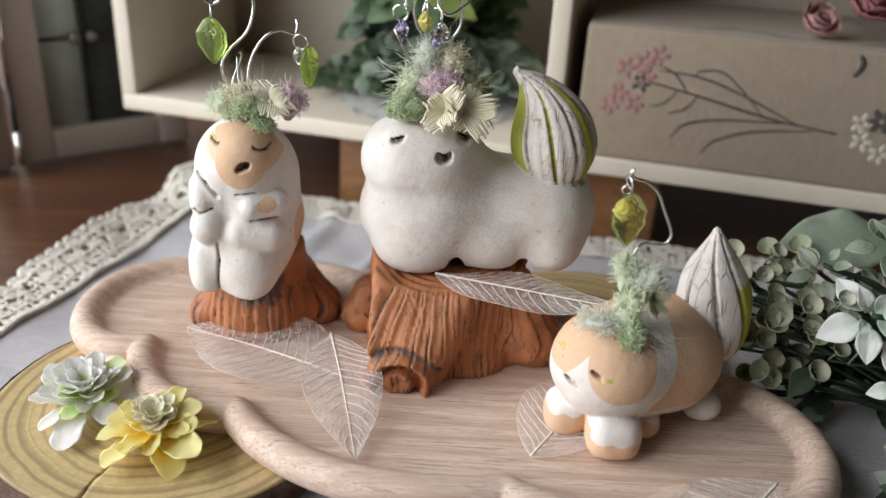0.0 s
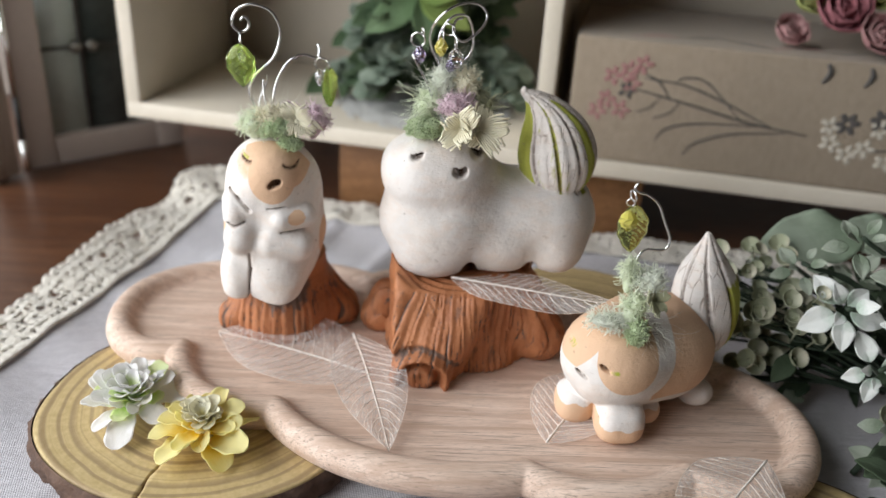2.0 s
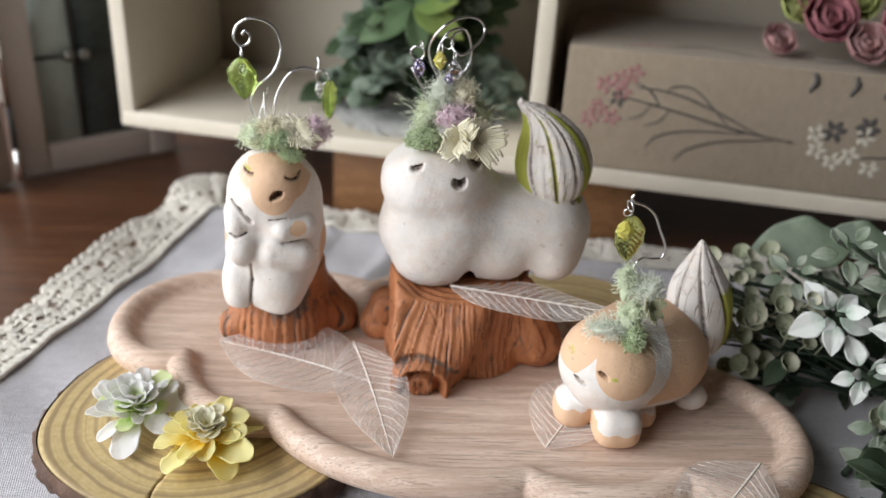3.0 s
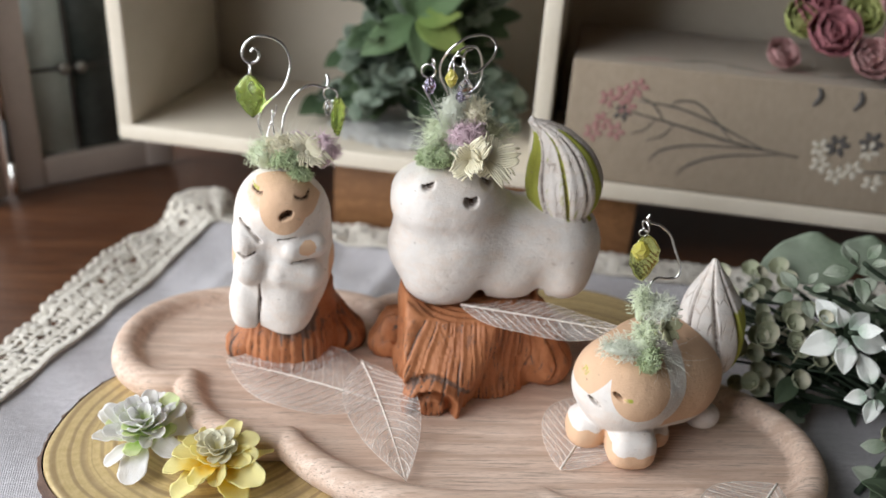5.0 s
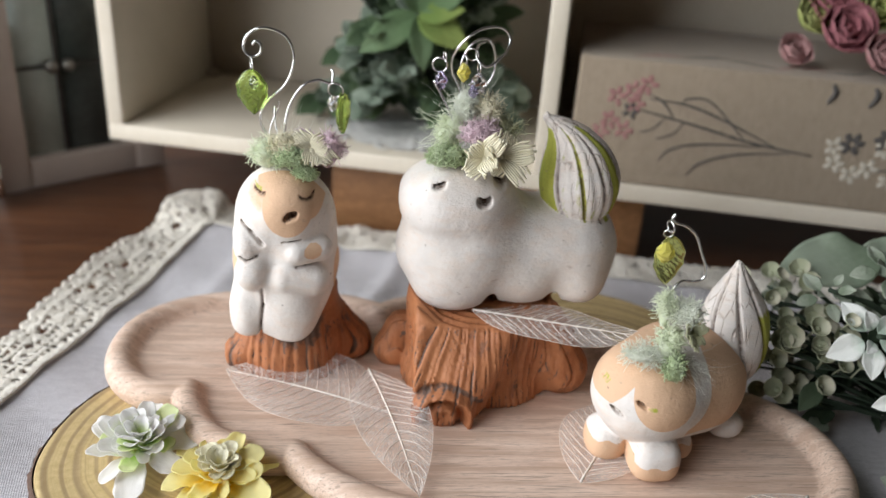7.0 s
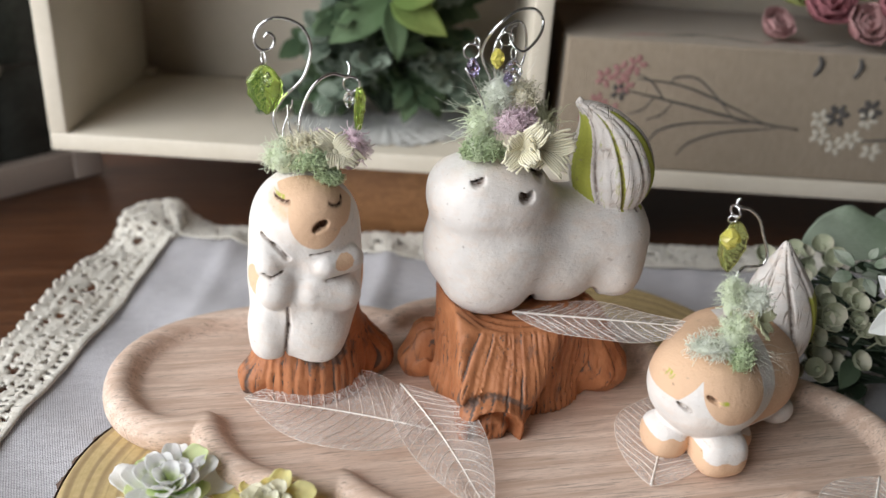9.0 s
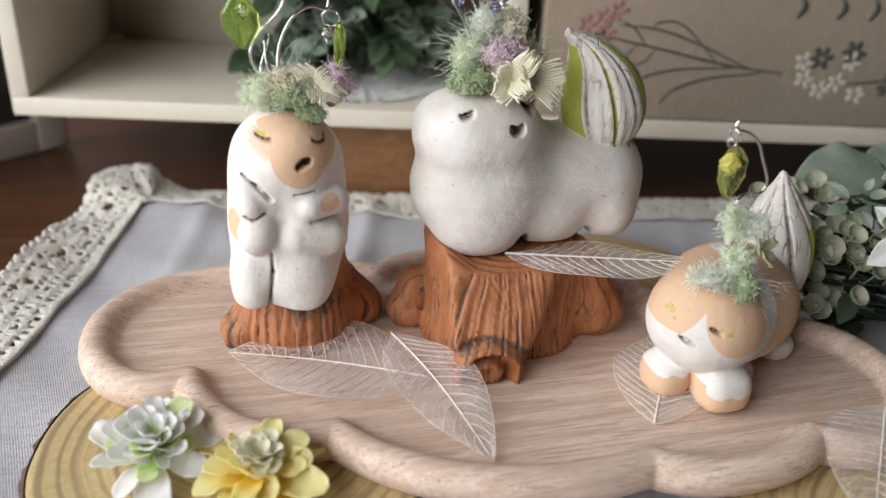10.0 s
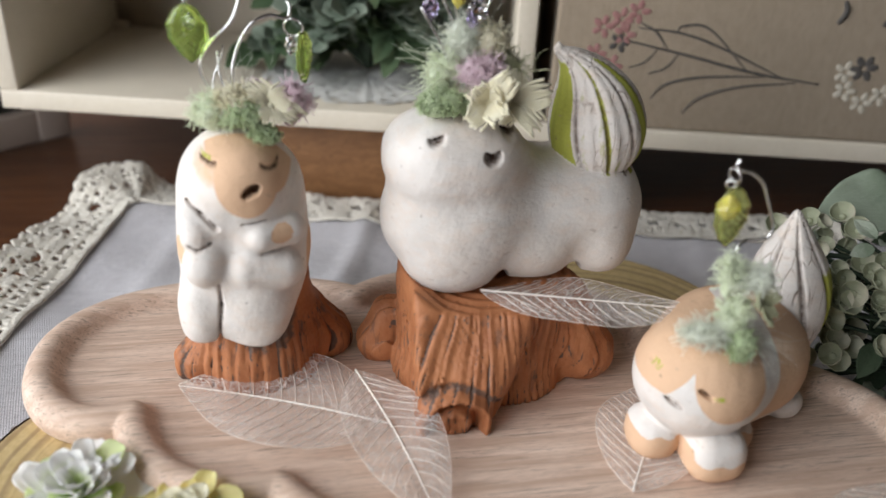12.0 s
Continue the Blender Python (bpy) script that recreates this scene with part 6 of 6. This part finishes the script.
skeleton_leaf((0.1064, 0.2070, 0.0295), (0.0645, 0.1605, 0.0290), 0.033, (0.1, -0.1, 1), "pale skeleton leaf hanging over the tray's front rim", 0.01)


# ---- crowns of moss, wool and flowers on the figurines ----
def tangle(geo, c, radii, n, r, length, seed, slot=0, stray=0.6, sides=4):
    """Curled fibres round a small mound."""
    q = random.Random(seed)
    for _ in range(n):
        a, b = q.uniform(0, 2 * math.pi), math.acos(q.uniform(-0.35, 1))
        nrm = Vector((math.cos(a) * math.sin(b), math.sin(a) * math.sin(b), math.cos(b)))
        p = Vector(c) + Vector((nrm.x * radii[0], nrm.y * radii[1], nrm.z * radii[2])) * q.uniform(0.6, 1.0)
        way = (nrm * stray + Vector((q.uniform(-1, 1), q.uniform(-1, 1), q.uniform(-1, 1)))).normalized()
        pts = [p]
        for _ in range(4):
            way = (way - nrm * 0.08 + Vector((q.uniform(-1, 1), q.uniform(-1, 1), q.uniform(-1, 1))) * 0.75).normalized()
            pts.append(pts[-1] + way * length / 4)
        tube(geo, pts, r, sides, slot)


def tuft(name, c, radii, n, r, length, mat, parent, seed, core=0.8, stray=0.6, label=""):
    g = Geo()
    for k in range(5):
        q = random.Random(seed * 7 + k)
        ball(g, [c[i] + radii[i] * q.uniform(-0.35, 0.35) for i in range(3)], tuple(a * core * 0.72 for a in radii), 12, 8)
    tangle(g, c, radii, n, r, length, seed, 0, stray)
    return part(name, g, mat, parent, label)


def yarn_flower(c, ax, r, n, mat, parent, seed, name="yarn_flower", label=""):
    """Loops of yarn spread like petals."""
    q = random.Random(seed)
    g = Geo()
    c, ax = Vector(c), Vector(ax).normalized()
    s1 = ax.orthogonal().normalized()
    s2 = ax.cross(s1)
    for i in range(n):
        a = 2 * math.pi * i / n + q.uniform(-0.2, 0.2)
        out = s1 * math.cos(a) + s2 * math.sin(a)
        side = s2 * math.cos(a) - s1 * math.sin(a)
        reach, lift = q.uniform(0.7, 1.15), q.uniform(-0.15, 0.4)
        for k in range(10):
            w = (k - 4.5) * r * 0.075
            pts = [c + side * w * 0.4, c + out * r * 0.45 * reach + side * w * 1.3 + ax * r * (0.3 + lift), c + out * r * q.uniform(0.8, 1.1) * reach + side * w * q.uniform(0.7, 1.5) + ax * r * (0.25 + 2.2 * lift)]
            tube(g, catmull(pts, 4), r * 0.052, 5)
    ball(g, c, r * 0.2, 10, 6)
    return part(name, g, mat, parent, label)


def strands(name, c, n, length, r, mat, parent, seed, lean=(0, 0, 1), spread=0.8, droop=0.0):
    q = random.Random(seed)
    g = Geo()
    for _ in range(n):
        way = (Vector(lean) + Vector((q.uniform(-1, 1), q.uniform(-1, 1), q.uniform(-1, 1))) * spread).normalized()
        p = Vector(c) + Vector((q.uniform(-1, 1), q.uniform(-1, 1), q.uniform(-0.5, 0.5))) * 0.004
        pts, step_l = [p], length * q.uniform(0.5, 1.1) / 6
        for _ in range(6):
            way = (way + Vector((q.uniform(-1, 1), q.uniform(-1, 1), q.uniform(-1, 1) - droop)) * 0.48).normalized()
            pts.append(pts[-1] + way * step_l)
        tube(g, pts, [r * (1 - 0.1 * i) for i in range(7)], 4)
    return tagged(part(name, g, mat, parent), kind="stuff")


# seated figurine's crown
ca = thing("floral_crown", (-0.0690, 0.2970, 0.1085), "crown of green moss, mint wool, cream and mauve blooms", "crown", "crowns on the figurines")
tuft("mint_wool", (-0.0790, 0.2955, 0.1110), (0.0055, 0.0062, 0.0052), 620, 0.00010, 0.0045, MINT_WOOL, ca, 1, 0.96, 0.2)
tuft("moss", (-0.0700, 0.2895, 0.1112), (0.0056, 0.0036, 0.0040), 620, 0.00016, 0.0026, MOSS, ca, 2, 0.80, 0.5)
tuft("moss", (-0.0650, 0.2880, 0.1068), (0.0042, 0.0030, 0.0030), 340, 0.00016, 0.0024, MOSS, ca, 3, 0.80, 0.5)
yarn_flower((-0.0628, 0.2925, 0.1135), (0.25, -0.65, 0.7), 0.0080, 5, CREAM_WOOL, ca, 4, "cream_flower")
tuft("mauve_flower", (-0.0565, 0.2965, 0.1125), (0.0044, 0.0048, 0.0072), 460, 0.00013, 0.0042, PINK_WOOL, ca, 5, 0.9, 0.3)
tuft("cream_wool", (-0.0725, 0.2945, 0.1150), (0.0060, 0.0052, 0.0032), 320, 0.00014, 0.0045, CREAM_WOOL, ca, 6, 0.92, 0.3)
tuft("mauve_wool", (-0.0660, 0.2995, 0.1165), (0.0030, 0.0030, 0.0026), 110, 0.00010, 0.003, PINK_WOOL, ca, 7, 0.9, 0.3)
strands("fibre", (-0.0730, 0.2980, 0.1145), 26, 0.016, 0.00006, PALE_WOOL, ca, 8, (0, 0, 1), 0.7)

# white figurine's crown
cb = thing("floral_crown", (-0.0065, 0.2950, 0.1125), "tall crown of moss, wool strands, mauve and cream blooms", "crown", "crowns on the figurines")
tuft("moss", (-0.0140, 0.2875, 0.1152), (0.0074, 0.0046, 0.0044), 900, 0.00016, 0.0026, MOSS, cb, 11, 0.82, 0.5)
yarn_flower((-0.0010, 0.2850, 0.1165), (-0.15, -0.85, 0.3), 0.0082, 4, CREAM_WOOL, cb, 12, "cream_flower")
yarn_flower((0.0052, 0.2860, 0.1165), (0.35, -0.80, 0.35), 0.0088, 5, CREAM_WOOL, cb, 22, "cream_flower")
tuft("mauve_flower", (-0.0010, 0.2890, 0.1240), (0.0040, 0.0040, 0.0042), 340, 0.00014, 0.0046, PINK_WOOL, cb, 13, 0.9, 0.4)
tuft("mauve_wool", (-0.0045, 0.2880, 0.1240), (0.0046, 0.0040, 0.0036), 420, 0.00012, 0.0038, PINK_WOOL, cb, 14, 0.92, 0.2)
tuft("pale_wool", (-0.0085, 0.2940, 0.1315), (0.0036, 0.0040, 0.0062), 420, 0.00010, 0.0048, PALE_WOOL, cb, 15, 0.92, 0.2)
tuft("cream_wool", (0.0005, 0.2940, 0.1310), (0.0042, 0.0040, 0.0056), 380, 0.00011, 0.0048, CREAM_WOOL, cb, 16, 0.92, 0.2)
tuft("mint_wool", (-0.0120, 0.2950, 0.1220), (0.0056, 0.0050, 0.0062), 460, 0.00011, 0.0050, MINT_WOOL, cb, 17, 0.92, 0.2)
tuft("olive_wool", (0.0060, 0.2950, 0.1230), (0.0050, 0.0048, 0.0068), 260, 0.00010, 0.0036, OLIVE_WOOL, cb, 18, 0.88, 0.3)
strands("green_strand", (-0.0120, 0.2930, 0.1225), 40, 0.016, 0.00013, MINT_WOOL, cb, 19, (-0.75, -0.25, -0.05), 0.35)
strands("green_strand", (-0.0110, 0.2930, 0.1260), 14, 0.016, 0.00013, MINT_WOOL, cb, 23, (-0.5, -0.1, 0.8), 0.3)
strands("olive_strand", (0.0060, 0.2930, 0.1220), 36, 0.012, 0.00016, OLIVE_WOOL, cb, 20, (0.6, -0.2, 0.7), 0.35)
strands("fibre", (-0.0060, 0.2940, 0.1300), 46, 0.022, 0.00005, PALE_WOOL, cb, 21, (-0.1, -0.1, 0.5), 1.0)

# crouching figurine's crown
cc = thing("floral_crown", (0.0600, 0.2370, 0.0640), "upright crown of mint wool, moss and a pale bloom", "crown", "crowns on the figurines")
tuft("moss", (0.0612, 0.2300, 0.0640), (0.0038, 0.0036, 0.0058), 520, 0.00015, 0.0024, MOSS, cc, 31, 0.80, 0.5)
tuft("mint_wool", (0.0600, 0.2345, 0.0720), (0.0040, 0.0042, 0.0062), 460, 0.00010, 0.0044, MINT_WOOL, cc, 32, 0.92, 0.2)
tuft("green_wool", (0.0572, 0.2365, 0.0835), (0.0024, 0.0028, 0.0070), 380, 0.00010, 0.0042, MINT_WOOL, cc, 33, 0.92, 0.2)
tuft("pale_wool", (0.0640, 0.2350, 0.0825), (0.0048, 0.0044, 0.0036), 480, 0.00010, 0.0046, PALE_WOOL, cc, 34, 0.94, 0.2)
tuft("pale_wool", (0.0515, 0.2335, 0.0670), (0.0066, 0.0044, 0.0024), 380, 0.00009, 0.0050, PALE_WOOL, cc, 35, 0.88, 0.2)
yarn_flower((0.0655, 0.2330, 0.0760), (0.4, -0.7, 0.4), 0.0052, 6, OLIVE_WOOL, cc, 36, "olive_flower")
strands("fibre", (0.0640, 0.2340, 0.0650), 34, 0.018, 0.00005, PALE_WOOL, cc, 37, (0.6, -0.3, -0.3), 0.7)
strands("fibre", (0.0600, 0.2350, 0.0820), 20, 0.012, 0.00005, MINT_WOOL, cc, 38, (0, -0.1, 0.4), 1.0)


# ---- wire ornaments with beads ----
def ring(geo, c, ax, r, wire, slot=0, n=22):
    c, ax = Vector(c), Vector(ax).normalized()
    s1 = ax.orthogonal().normalized()
    s2 = ax.cross(s1)
    tube(geo, [c + (s1 * math.cos(2 * math.pi * i / n) + s2 * math.sin(2 * math.pi * i / n)) * r for i in range(n + 1)], wire, 6, slot)
    return geo


def leaf_bead(c, ax, face_way, length, wide, mat, parent):
    """A moulded acrylic leaf with raised ribs."""
    m = aim(Vector(c) - Vector(ax).normalized() * length / 2, ax, face_way)
    g = Geo()
    nl, nw = 22, 9
    top, low = [], []
    for i in range(nl + 1):
        t = i / nl
        w = wide / 2 * max(0.03, math.sin(math.pi * t ** 0.85)) ** 0.75 * (1 + 0.05 * math.sin(24 * t))
        for j in range(-nw, nw + 1):
            s = j / nw
            body = 0.0014 * max(0, 1 - s * s) ** 0.5 * math.sin(math.pi * min(1, t * 0.96 + 0.02)) ** 0.4
            rib = 0.0006 * math.cos((t * 9 - abs(s) * 2.5) * 2 * math.pi) * (1 - s * s) + 0.0006 * math.exp(-(s / 0.1) ** 2) * (1 - t)
            top.append((t * length, s * w, body + rib + 0.12 * abs(s) * w))
            low.append((t * length, s * w, -body * 0.5 + 0.12 * abs(s) * w - 0.0002))
    k, n = 2 * nw + 1, len(top)
    faces = []
    for i in range(nl):
        for j in range(k - 1):
            a = i * k + j
            faces += [(a, a + k, a + k + 1, a + 1), (n + a, n + a + 1, n + a + k + 1, n + a + k)]
    rim = [j for j in range(k)] + [i * k + k - 1 for i in range(1, nl + 1)] + [nl * k + j for j in range(k - 2, -1, -1)] + [i * k for i in range(nl - 1, 0, -1)]
    faces += [(a, b2, n + b2, n + a) for a, b2 in zip(rim, rim[1:] + rim[:1])]
    g.add(moved(top + low, m), faces)
    return part("leaf_bead", g, mat, parent)


def crystal(c, r, tall, mat, parent, name="crystal_bead"):
    """A faceted drop."""
    g, n = Geo(), 8
    c = Vector(c)
    prof = [(0.25, 1.0), (0.8, 0.45), (1.0, 0.0), (0.75, -0.5), (0.2, -1.0)]
    vv = [c + Vector((r * p * math.cos(2 * math.pi * (j + 0.5 * (i % 2)) / n), r * p * math.sin(2 * math.pi * (j + 0.5 * (i % 2)) / n), tall * h)) for i, (p, h) in enumerate(prof) for j in range(n)]
    faces = []
    for i in range(len(prof) - 1):
        for j in range(n):
            a, b2, c2, d2 = i * n + j, i * n + (j + 1) % n, (i + 1) * n + j, (i + 1) * n + (j + 1) % n
            faces += [(a, c2, b2), (b2, c2, d2)] if i % 2 else [(a, c2, d2), (a, d2, b2)]
    faces += [tuple(range(n)), tuple(range(len(vv) - n, len(vv)))[::-1]]
    g.add(vv, faces)
    return part(name, g, mat, parent, smooth=False)


def wire(pts, r, parent, name="wire"):
    g = Geo()
    tube(g, catmull(pts, 7), r, 8)
    return part(name, g, WIRE, parent)


wa = thing("wire_ornament", (-0.0740, 0.3000, 0.1080), "curled silver wires with hanging green leaf beads", "wire ornament", "wire ornaments")
flat = [(-0.0745, 0.1080), (-0.0795, 0.1155), (-0.0819, 0.1225), (-0.0790, 0.1290), (-0.0725, 0.1357), (-0.0697, 0.1433), (-0.0702, 0.1490), (-0.0735, 0.1535), (-0.0803, 0.1552), (-0.0855, 0.1525), (-0.0871, 0.1478), (-0.0848, 0.1450), (-0.0816, 0.1460), (-0.0810, 0.1490), (-0.0828, 0.1505), (-0.0840, 0.1490)]
wire([(x, 0.302, z) for x, z in flat], 0.00052, wa)
flat = [(-0.0735, 0.1070), (-0.0733, 0.1200), (-0.0712, 0.1275), (-0.0672, 0.1333), (-0.0620, 0.1357), (-0.0570, 0.1345), (-0.0560, 0.1375), (-0.0568, 0.1390)]
wire([(x, 0.304 + 0.008 * i / 7, z) for i, (x, z) in enumerate(flat)], 0.00052, wa)
wire([(-0.0765, 0.300, 0.107), (-0.0790, 0.304, 0.116), (-0.0760, 0.306, 0.125), (-0.0755, 0.305, 0.128)], 0.0003, wa)
wire([(-0.0720, 0.300, 0.107), (-0.0765, 0.304, 0.118), (-0.0772, 0.306, 0.126)], 0.0003, wa)
part("jump_ring", ring(Geo(), (-0.0845, 0.302, 0.1425), (1, 0.3, 0), 0.0022, 0.0003), WIRE, wa)
part("jump_ring", ring(Geo(), (-0.0552, 0.312, 0.1312), (0.2, 1, 0.2), 0.0028, 0.0004), WIRE, wa)
leaf_bead((-0.0842, 0.3010, 0.1325), (0.05, 0, -1), (-0.25, -1, 0.1), 0.0165, 0.0120, GREEN_GLASS, wa)
leaf_bead((-0.0528, 0.3130, 0.1220), (0.02, 0.1, -1), (0.93, -0.4, 0), 0.0165, 0.0120, GREEN_GLASS, wa)
crystal((-0.0562, 0.3115, 0.1262), 0.0020, 0.0032, CRYSTAL, wa)
crystal((-0.0835, 0.2995, 0.1362), 0.0018, 0.0026, CRYSTAL, wa)

wb = thing("wire_ornament", (-0.0060, 0.2950, 0.1130), "looped silver wires with crystal beads above the crown", "wire ornament", "wire ornaments")
flat = [(-0.0070, 0.1280), (-0.0100, 0.1370), (-0.0130, 0.1430), (-0.0138, 0.1486), (-0.0120, 0.1540), (-0.0081, 0.1583), (-0.0031, 0.1604), (0.0032, 0.1599), (0.0067, 0.1564), (0.0058, 0.1527), (0.0020, 0.1494), (-0.0021, 0.1475), (-0.0054, 0.1501), (-0.0047, 0.1537), (-0.0020, 0.1545)]
wire([(x, 0.296 + 0.004 * math.sin(i), z) for i, (x, z) in enumerate(flat)], 0.00050, wb)
flat = [(-0.0060, 0.1280), (-0.0095, 0.1400), (-0.0105, 0.1480), (-0.0070, 0.1547), (-0.0019, 0.1560), (0.0012, 0.1525), (0.0026, 0.1457), (0.0015, 0.1402), (-0.0025, 0.1365), (-0.0060, 0.1370)]
wire([(x, 0.299 - 0.004 * math.sin(i * 0.7), z) for i, (x, z) in enumerate(flat)], 0.00048, wb)
wire([(-0.0110, 0.292, 0.124), (-0.0145, 0.292, 0.132), (-0.0185, 0.293, 0.139), (-0.0200, 0.294, 0.1415)], 0.00045, wb)
part("jump_ring", ring(Geo(), (-0.0181, 0.295, 0.1468), (0.2, 1, 0.1), 0.0026, 0.0004), WIRE, wb)
part("jump_ring", ring(Geo(), (-0.0165, 0.295, 0.1500), (1, 0.3, 0.1), 0.0014, 0.0003), WIRE, wb)
part("jump_ring", ring(Geo(), (-0.0096, 0.294, 0.1492), (1, 0.4, 0), 0.0018, 0.0003), WIRE, wb)
part("jump_ring", ring(Geo(), (-0.0042, 0.294, 0.1465), (1, 0.2, 0), 0.0018, 0.0003), WIRE, wb)
part("jump_ring", ring(Geo(), (-0.0070, 0.294, 0.1512), (0.3, 1, 0.2), 0.0022, 0.0003), WIRE, wb)
crystal((-0.0175, 0.2945, 0.1412), 0.0026, 0.0036, CRYSTAL_VIOLET, wb)
crystal((-0.0096, 0.2935, 0.1448), 0.0026, 0.0034, CRYSTAL_YELLOW, wb)
crystal((-0.0042, 0.2930, 0.1408), 0.0034, 0.0040, CRYSTAL, wb)
crystal((-0.0060, 0.2915, 0.1385), 0.0018, 0.0024, CRYSTAL_VIOLET, wb)

wc = thing("wire_ornament", (0.0600, 0.2400, 0.0650), "bent silver wire with a lime leaf bead and crystal", "wire ornament", "wire ornaments")
flat = [(0.0600, 0.0680), (0.0600, 0.0860), (0.0625, 0.0908), (0.0670, 0.0905), (0.0701, 0.0912), (0.0708, 0.0950), (0.0675, 0.1022), (0.0649, 0.1075), (0.0610, 0.1107), (0.0575, 0.1117), (0.0560, 0.1132), (0.0568, 0.1148)]
wire([(x, 0.240 + 0.003 * min(1, i / 3), z) for i, (x, z) in enumerate(flat)], 0.00048, wc)
part("jump_ring", ring(Geo(), (0.0558, 0.2425, 0.1105), (1, 0.3, 0.2), 0.0020, 0.00035), WIRE, wc)
part("jump_ring", ring(Geo(), (0.0552, 0.2422, 0.1082), (0.2, 1, 0.2), 0.0014, 0.0003), WIRE, wc)
leaf_bead((0.0570, 0.2425, 0.0985), (0.04, 0, -1), (0.15, -1, 0.1), 0.0180, 0.0112, LIME_GLASS, wc)
crystal((0.0548, 0.2405, 0.1022), 0.0034, 0.0036, CRYSTAL_YELLOW, wc)
